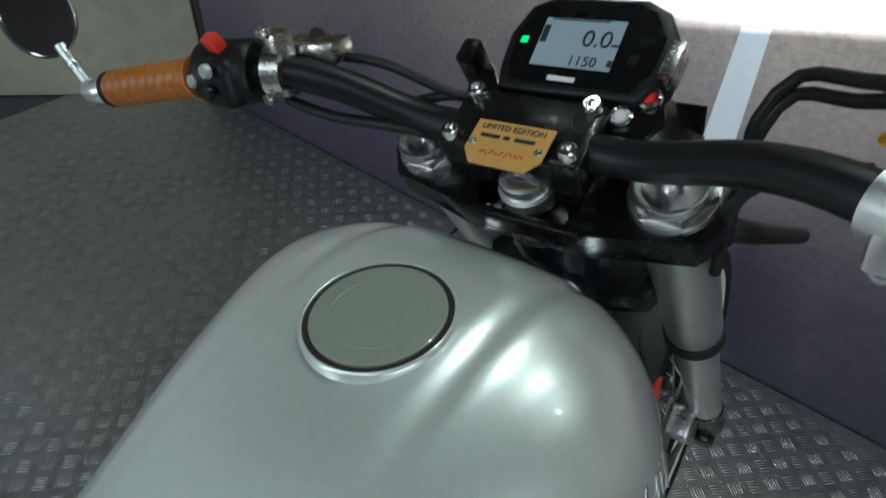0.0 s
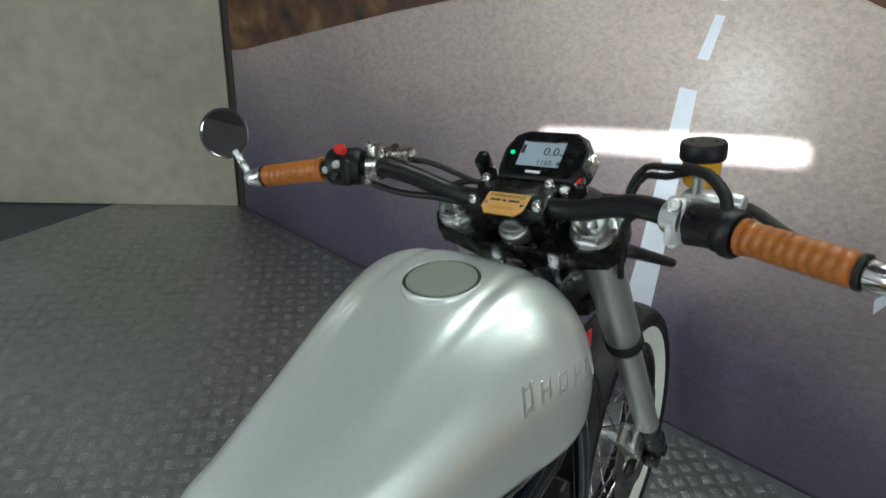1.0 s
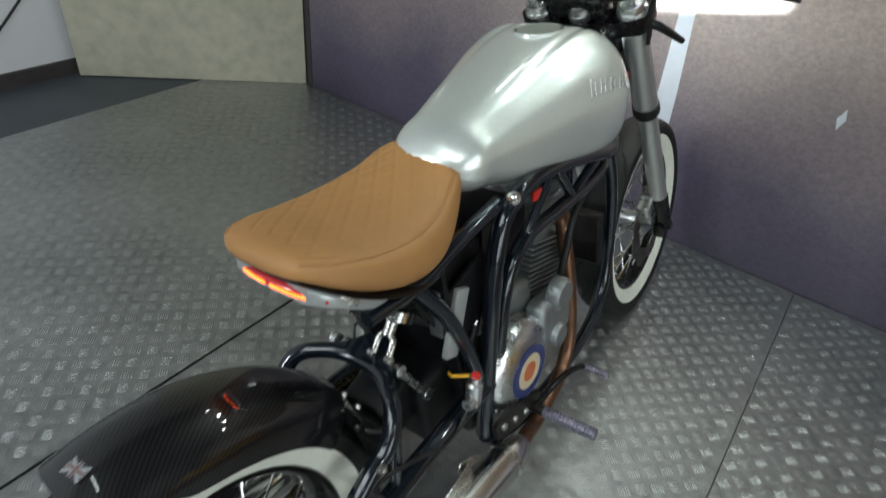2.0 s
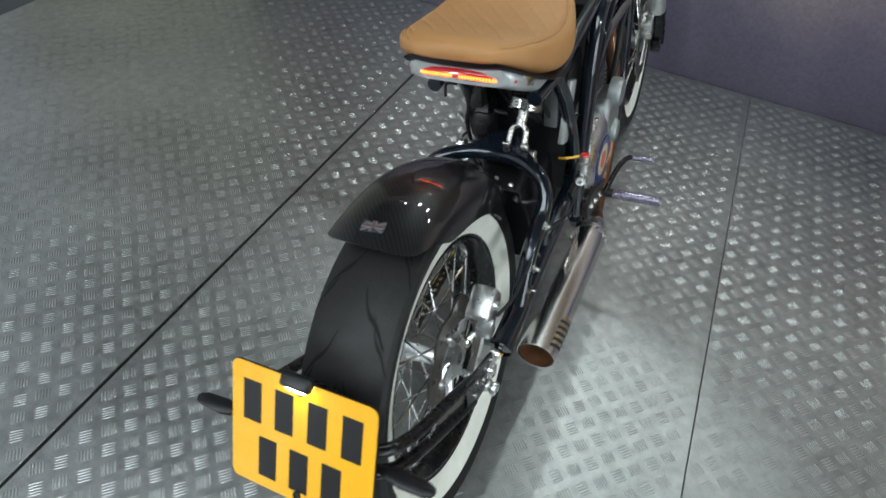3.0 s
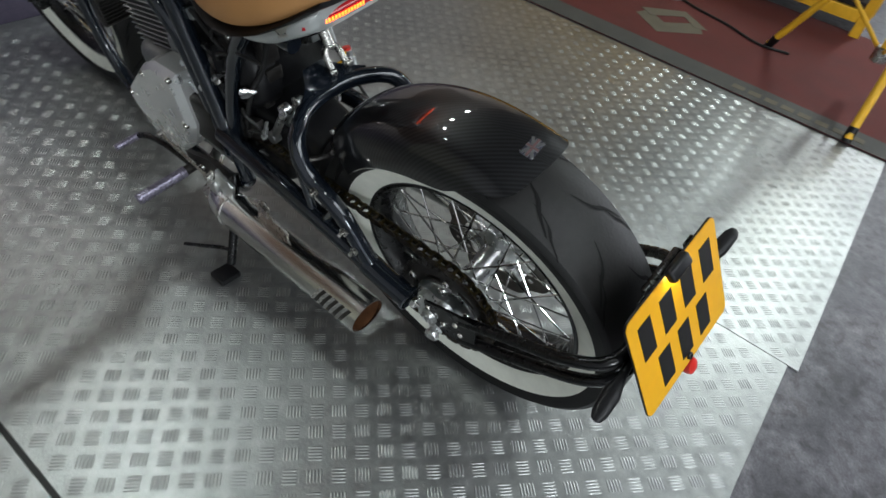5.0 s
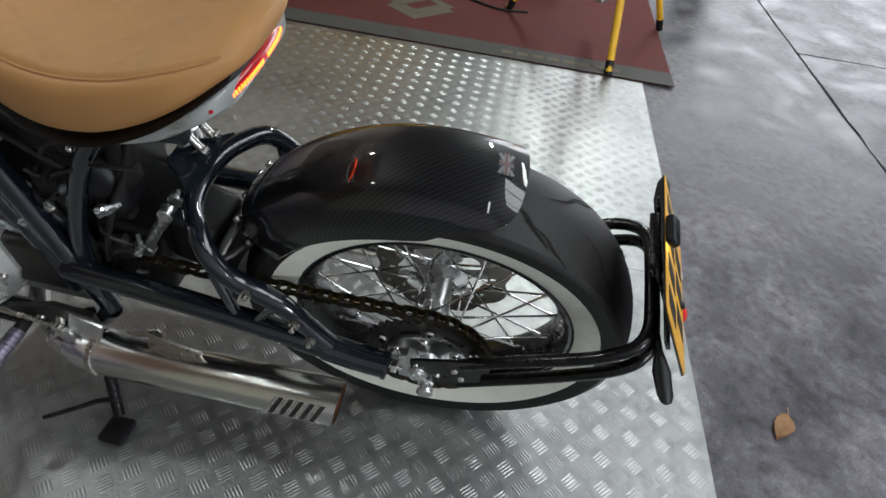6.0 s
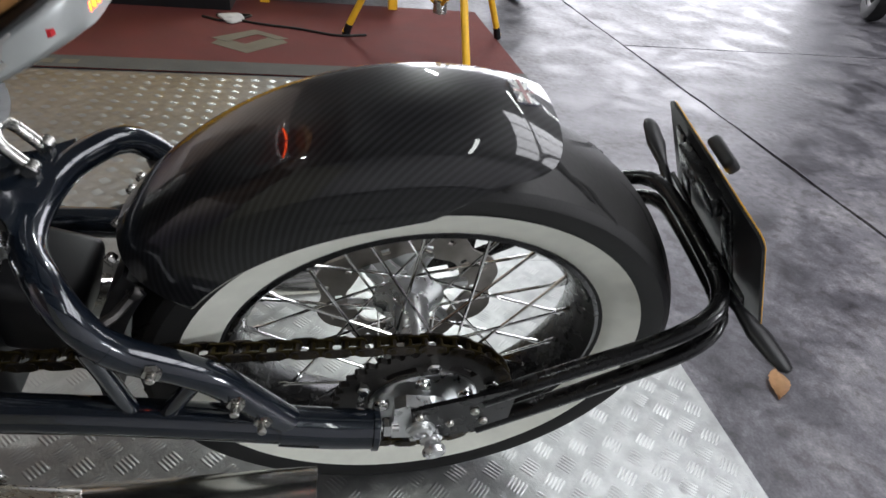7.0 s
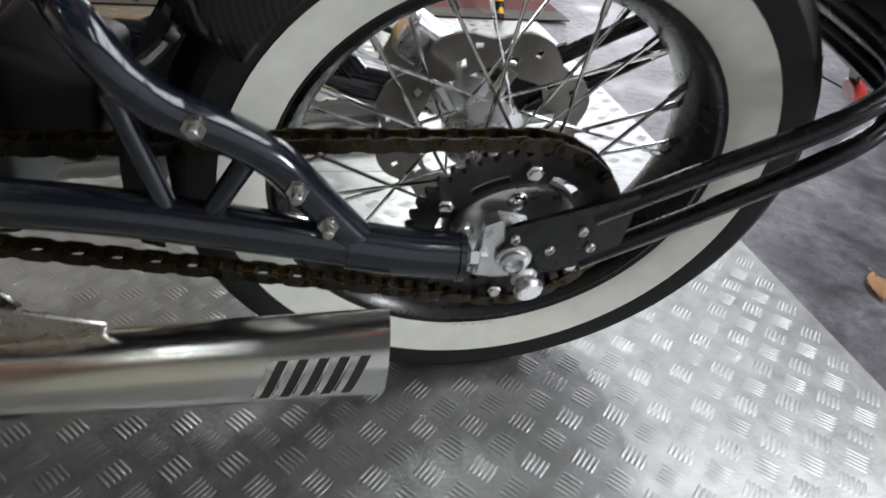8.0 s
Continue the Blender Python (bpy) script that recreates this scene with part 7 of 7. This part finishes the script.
for dx in (-0.013, 0.013):
    front_part("cap_screw", bolt(bmesh.new(), RES + Vector((dx, 0.002, 0.0445)), (0, 0, 1), 0.0025, 0.001), "dark_metal", res)
bm = tube(bmesh.new(), [RES + Vector((0.004, 0.0, -0.004)), RES + Vector((-0.002, 0.012, -0.018)), RES + Vector((-0.014, 0.020, -0.034))], 0.0050, 10)
front_part("fluid_hose", bm, "brake_fluid", res, "amber fluid hose")
# yellow tagged brake hose, clutch cable and loom
bm = tube(bmesh.new(), [q + Vector((-0.016, 0.026, 0.004)), q + Vector((-0.052, 0.040, -0.014)), q + Vector((-0.080, 0.06, -0.05)), q + Vector((-0.09, 0.09, -0.13))], 0.0045, 10)
front_part("brake_hose", bm, "cable", None, "black front brake hose")
bm = bmesh.new()
rod(bm, q + Vector((-0.020, 0.027, 0.002)), q + Vector((-0.044, 0.037, -0.010)), 0.0062, 12)
front_part("hose_tag", bm, "yellow_paint", None, "yellow sleeve on the brake hose", 40)
p, way = bar_point(-1, 0.15)
for k in range(2):
    bm = tube(bmesh.new(), [p + Vector((-0.035, 0.018, 0.016 - 0.03 * k)), p + Vector((0.02, 0.030, 0.010 - 0.036 * k)), p + Vector((0.080, 0.046, -0.016)), p + Vector((0.120, 0.080, -0.040)), p + Vector((0.13, 0.12, -0.10))], 0.0042, 10)
    front_part("cable", bm, "cable", None, "black control cable")
bm = tube(bmesh.new(), [p + Vector((-0.07, -0.004, -0.020)), p + Vector((-0.02, 0.0, -0.030)), p + Vector((0.05, 0.010, -0.034)), p + Vector((0.11, 0.05, -0.06))], 0.0050, 10)
front_part("cable", bm, "cable", None, "black switch loom")
# small lever-like arm beside the right fork cap
bm = bmesh.new()
tube(bm, [(0.150, 1.110, 0.950), (0.167, 1.128, 0.941), (0.191, 1.205, 0.900)], (0.010, 0.007), 10)
part("indicator", bm, "black_plastic", bike, "slim black front indicator")
bm = bmesh.new()
tube(bm, [(-0.120, 1.110, 0.950), (-0.137, 1.128, 0.941), (-0.161, 1.205, 0.900)], (0.010, 0.007), 10)
part("indicator", bm, "black_plastic", bike, "slim black front indicator")
# oil cooler and hoses in front of the engine
bm = bmesh.new()
box(bm, (0.150, 0.030, 0.150), Matrix.Translation((0.01, 1.118, 0.42)) @ Matrix.Rotation(radians(8), 4, "X"), 0.006, 2)
cooler = part("oil_cooler", bm, "dark_metal", bike, "dark oil cooler ahead of the engine", 0)
for k in range(14):
    part("fin", box(bmesh.new(), (0.140, 0.034, 0.0025), Matrix.Translation((0.01, 1.118, 0.36 + 0.009 * k)) @ Matrix.Rotation(radians(8), 4, "X")), "dark_metal", cooler, "", 0)
bm = tube(bmesh.new(), [(0.10, 1.03, 0.66), (0.115, 0.90, 0.60), (0.118, 0.86, 0.52), (0.112, 0.84, 0.44)], 0.008, 10)
part("breather_hose", bm, "cable", bike, "black breather hose")
bm = bmesh.new()
box(bm, (0.008, 0.03, 0.02), (0.118, 0.735, 0.712), 0.003)
part("red_connector", bm, "red_plastic", bike, "red electrical connector below the tank")
bm = bmesh.new()
box(bm, (0.11, 0.14, 0.10), (0.01, 0.98, 0.70), 0.02, 2)
part("coil_cover", bm, "black_plastic", bike, "black cover under the tank")
# front brake disc and caliper on the right
FWM = STEER @ Matrix.Translation(FRONT) @ XAX
part("brake_disc", polar_plate(bmesh.new(), FWM, 0.058, 0.004, lambda k: tuple(1.14 * r for r in wavy(k)), 160, lambda i, k: not (i in (1, 3) and k % 16 in (5, 6, 7))), "disc_steel", front_wheel, "wavy steel front brake disc")
bm = bmesh.new()
box(bm, (0.040, 0.050, 0.085), STEER @ Matrix.Translation(FRONT + Vector((0.078, -0.100, 0.085))) @ Matrix.Rotation(radians(35), 4, "X"), 0.008, 3)
part("brake_caliper", bm, "alloy", bike, "silver front brake caliper")


# ---- things round the motorcycle ----
def floor_mat():
    t = part("floor_mat", box(bmesh.new(), (1.24, 2.66, 0.004), (2.485, 0.54, 0.004), 0.0015, 1), "mat_red", smooth=0)
    tagged(t, "faded red workshop mat with a dark grey border on the floor", "mat")
    part("border", box(bmesh.new(), (0.135, 2.66, 0.0012), (1.932, 0.54, 0.0064)), "mat_border", t, "dark grey border of the mat", 0)
    # the maker's device as a plain broken lozenge
    bm = bmesh.new()
    prism(bm, [(2.12, 0.40), (2.24, 0.56), (2.33, 0.53), (2.25, 0.42), (2.40, 0.30), (2.30, 0.24)], 0.001, Matrix.Translation((0, 0, 0.0062)))
    prism(bm, [(2.48, 0.40), (2.36, 0.24), (2.33, 0.29), (2.41, 0.38), (2.27, 0.50), (2.32, 0.57)], 0.001, Matrix.Translation((0, 0, 0.0074)))
    part("device", bm, "mat_print", t, "faded pale lozenge shape", 0)
    # border lettering as plain bars
    for k in range(5):
        part("mat_mark", box(bmesh.new(), (0.050, 0.062, 0.001), (1.925, 1.36 - 0.085 * k, 0.0074)), "mat_print", t, "worn pale bar on the border", 0)
    for k in range(8):
        part("mat_mark", box(bmesh.new(), (0.038, 0.050, 0.001), (1.925, -0.06 - 0.068 * k, 0.0074)), "mat_print", t, "worn pale bar on the border", 0)
    return t


floor_mat()


def tripod():
    t = thing("tripod_stand", "yellow steel tripod stand with braced legs", "stand", Matrix.Translation((0, 0, 0)))
    hub, low = Vector((2.30, -0.44, 0.86)), Vector((2.30, -0.44, 0.20))
    bm = tube(bmesh.new(), [(2.30, -0.44, 0.18), (2.30, -0.44, 1.25)], 0.019, 16)
    part("post", bm, "yellow_paint", t, "yellow centre post")
    bm = bmesh.new()
    rod(bm, low - Vector((0, 0, 0.03)), low + Vector((0, 0, 0.03)), 0.032, 20, 0.004)
    part("collar", bm, "steel", t, "bare metal collar")
    bm = bmesh.new()
    rod(bm, hub - Vector((0, 0, 0.035)), hub + Vector((0, 0, 0.035)), 0.036, 20, 0.004)
    part("collar", bm, "black_plastic", t, "black top collar")
    for fx, fy in ((1.868, -0.502), (2.47, -0.02), (2.56, -0.80)):
        foot = Vector((fx, fy, 0.02))
        top = hub + (Vector((fx, fy, 0)) - Vector((hub.x, hub.y, 0))).normalized() * 0.03
        leg = part("leg", tube(bmesh.new(), [foot, top], 0.016, 12), "yellow_paint", t, "yellow tubular leg")
        bm = bmesh.new()
        rod(bm, Vector((fx, fy, 0.005)), foot + (top - foot) * 0.05, 0.0185, 14, 0.002)
        part("rubber_foot", bm, "black_plastic", leg, "black end cap")
        mid = foot + (top - foot) * 0.42
        part("brace", tube(bmesh.new(), [low + (mid - low) * 0.06, mid], 0.009, 8), "yellow_paint", t, "flat yellow brace")
    return t


tripod()


def cabinet():
    t = thing("tool_cabinet", "yellow steel tool cabinet on a black plinth", "cabinet", Matrix.Translation((0, 0, 0)))
    part("body", box(bmesh.new(), (0.6, 1.26, 0.70), (3.09, 1.17, 0.47), 0.012, 2), "yellow_paint", t, "yellow painted steel body")
    part("plinth", box(bmesh.new(), (0.56, 1.24, 0.115), (3.10, 1.17, 0.0585)), "black_plastic", t, "black plinth", 0)
    for k in range(4):
        d = part("drawer", box(bmesh.new(), (0.014, 1.18, 0.150), (2.786, 1.17, 0.215 + 0.165 * k), 0.004, 2), "yellow_paint", t, "yellow drawer front")
        part("handle", box(bmesh.new(), (0.016, 1.00, 0.016), (2.776, 1.17, 0.272 + 0.165 * k), 0.004, 2), "black_plastic", d, "black drawer handle")
    return t


cabinet()


def trolley():
    """Low bench with a yellow bottom rail and purple and grey odds and ends."""
    t = thing("low_bench", "low yellow-framed bench with clutter on it", "bench", Matrix.Translation((0, 0, 0)))
    for y in (-0.30, 0.40):
        for x in (3.06, 3.5):
            part("leg", box(bmesh.new(), (0.05, 0.05, 0.55), (x, y, 0.277), 0.004, 1), "yellow_paint", t, "yellow leg")
    part("rail", box(bmesh.new(), (0.05, 0.65, 0.06), (3.06, 0.05, 0.10), 0.004, 1), "yellow_paint", t, "yellow bottom rail")
    part("shelf", box(bmesh.new(), (0.48, 0.74, 0.03), (3.28, 0.05, 0.15), 0.004, 1), "dark_metal", t, "dark shelf")
    part("top", box(bmesh.new(), (0.54, 0.80, 0.03), (3.28, 0.05, 0.565), 0.004, 1), "dark_metal", t, "dark bench top")
    return t


trolley()
bm = box(bmesh.new(), (0.16, 0.2, 0.14), (3.16, -0.16, 0.235), 0.02, 3)
tagged(part("storage_box", bm, "purple_plastic"), "purple plastic storage box on the low bench shelf", "box")
bm = bmesh.new()
rod(bm, (3.15, 0.02, 0.185), (3.15, 0.22, 0.185), 0.018, 16, 0.003)
tagged(part("metal_tube", bm, "chrome"), "bright metal tube lying on the bench shelf", "tube")


def rag(x, y, r, seed):
    bm = bmesh.new()
    rnd = random.Random(seed)
    bmesh.ops.create_icosphere(bm, subdivisions=3, radius=r)
    for v in bm.verts:
        n = noise.noise(v.co * 22 + Vector((seed, 0, 0)))
        v.co *= 1 + 0.45 * n
        v.co.z = max(v.co.z * 0.5, -r * 0.2) + r * 0.2
    moved(bm, Matrix.Translation((x, y, 0.007)))
    return tagged(part("rag", bm, "cloth"), "crumpled pale rag on the red mat", "rag")


rag(2.62, 0.52, 0.055, 2)
bm = tube(bmesh.new(), [(2.66, 0.66, 0.012), (2.60, 0.55, 0.012), (2.72, 0.44, 0.012), (2.70, 0.60, 0.012), (2.58, 0.40, 0.012), (2.52, 0.20, 0.012), (2.44, 0.02, 0.012), (2.47, -0.12, 0.012)], 0.006, 8)
tagged(part("power_cable", bm, "cable"), "black power cable lying over the mat", "cable")


def dry_leaf():
    """A flat, pointed leaf with a raised midrib and curling margins."""
    bm = bmesh.new()
    rings = []
    for i in range(15):
        u = i / 14
        w = 0.0195 * math.sin(math.pi * u ** 0.8) ** 0.85 + 0.0006
        row = []
        for j in range(9):
            q = -1 + 2 * j / 8
            tooth = 1 + 0.07 * math.cos(i * 2.6) * (abs(q) == 1)
            row.append(Vector((w * q * tooth + 0.004 * u * u, -0.042 + 0.084 * u, 0.003 + 0.006 * abs(q) ** 2 * (0.4 + u) + 0.0016 * (q == 0) + 0.003 * math.sin(4 * u + q))))
        rings.append(row)
    loft(bm, rings, closed=False)
    bmesh.ops.solidify(bm, geom=bm.faces[:], thickness=0.0008)
    tube(bm, [(0, -0.040, 0.004), (0.002, -0.052, 0.003), (0.006, -0.062, 0.0035)], 0.0009, 6)
    moved(bm, Matrix.Translation((0.176, -0.807, -0.006)) @ Matrix.Rotation(radians(62), 4, "Z"))
    return tagged(part("dry_leaf", bm, "dry_leaf"), "dry curled brown leaf on the concrete", "leaf")


dry_leaf()


def parked_machine(x, y, turn, label):
    """The front end of a machine parked further off."""
    m = Matrix.Translation((x, y, 0.30)) @ Matrix.Rotation(radians(turn), 4, "Z")
    t = thing("parked_motorcycle", label, "motorcycle", m)
    lathe(bm := bmesh.new(), [(0.20, -0.05), (0.25, -0.062), (0.29, -0.045), (0.305, 0), (0.29, 0.045), (0.25, 0.062), (0.20, 0.05)], XAX, 56, True)
    part("tyre", bm, "rubber", t)
    lathe(bm := bmesh.new(), [(0.203, -0.042), (0.18, -0.03), (0.18, 0.03), (0.203, 0.042)], XAX, 56, True)
    part("rim", bm, "dark_metal", t)
    lathe(bm := bmesh.new(), [(0.0, -0.06), (0.04, -0.06), (0.04, 0.06), (0.0, 0.06)], XAX, 24)
    part("hub", bm, "alloy", t)
    for k in range(5):
        th = 2 * math.pi * k / 5
        bm = tube(bmesh.new(), [XAX @ Vector((0.03 * math.cos(th), 0.03 * math.sin(th), 0)), XAX @ Vector((0.185 * math.cos(th), 0.185 * math.sin(th), 0))], 0.013, 8)
        part("spoke", bm, "dark_metal", t)
    for s in (-1, 1):
        part("fork_leg", tube(bmesh.new(), [(s * 0.085, 0, 0), (s * 0.085, -0.32, 0.62)], 0.024, 12), "fork_alloy", t)
    part("body", box(bmesh.new(), (0.24, 0.9, 0.42), (0, -0.85, 0.42), 0.09, 4), "black_paint", t)
    lathe(bm := bmesh.new(), [(0.20, -0.06), (0.25, -0.07), (0.29, -0.05), (0.305, 0), (0.29, 0.05), (0.25, 0.07), (0.20, 0.06)], Matrix.Translation((0, -1.4, 0)) @ XAX, 48, True)
    part("tyre", bm, "rubber", t)
    return t


parked_machine(3.60, -1.15, 95, "dark motorcycle parked further back in the workshop")
parked_machine(3.62, -3.95, 60, "dark motorcycle parked on the concrete")

# ceiling battens that hold the tubes
def batten(x, y):
    t = thing("ceiling_light", "white fluorescent batten on the ceiling", "ceiling light", Matrix.Translation((x, y, 0)), "ceiling battens")
    part("body", box(bmesh.new(), (1.5, 0.07, 0.05), (0, 0, 3.0), 0.006, 2), "white_enamel", t)
    for s in (-1, 1):
        part("end_cap", box(bmesh.new(), (0.02, 0.06, 0.06), (s * 0.745, 0, 2.955), 0.004, 1), "white_enamel", t)
    return t


for tx, ty in TUBES:
    batten(tx, ty)


def spotlight(x, y, z):
    t = thing("spotlight", "small black ceiling spotlight", "spotlight", Matrix.Translation((x, y, z)), "spotlights by the mural")
    lathe(bm := bmesh.new(), [(0.020, 0.07), (0.045, 0.06), (0.058, -0.05), (0.055, -0.05), (0.042, 0.045), (0.015, 0.05)], None, 28, True)
    part("shade", bm, "black_paint", t)
    part("stem", rod(bmesh.new(), (0, 0, 0.06), (0, 0, 3.04 - z), 0.009, 10), "black_paint", t)
    return t


for sx, sy, sz in SPOTS:
    spotlight(sx, sy, sz)
# glazing bars of the wide doorway
bm = bmesh.new()
for y in (-5.3, -4.5, -3.7, -2.9, -2.1, -1.3, -0.55):
    box(bm, (0.05, 0.05, 2.7), (6.27, y, 1.35))
for z in (0.55, 1.1, 1.65, 2.2, 2.7):
    box(bm, (0.05, 4.8, 0.05), (6.27, -2.92, z))
door = tagged(part("door_1", bm, "dark_metal", smooth=0), "wide dark glazed workshop door letting in daylight", "door", kind="structure")

# loose cable down the white wall
wall_cable = part("wall_cable", tube(bmesh.new(), [(-2.732, 0.55, 0.03), (-2.730, 0.80, 0.22), (-2.730, 1.08, 0.475), (-2.730, 1.20, 0.568), (-2.731, 1.30, 0.64), (-2.732, 1.45, 0.80), (-2.732, 1.50, 1.2), (-2.732, 1.50, 2.9)], 0.006, 10), "cable")
tagged(wall_cable, "thin black cable hanging along the white plaster wall", "cable")
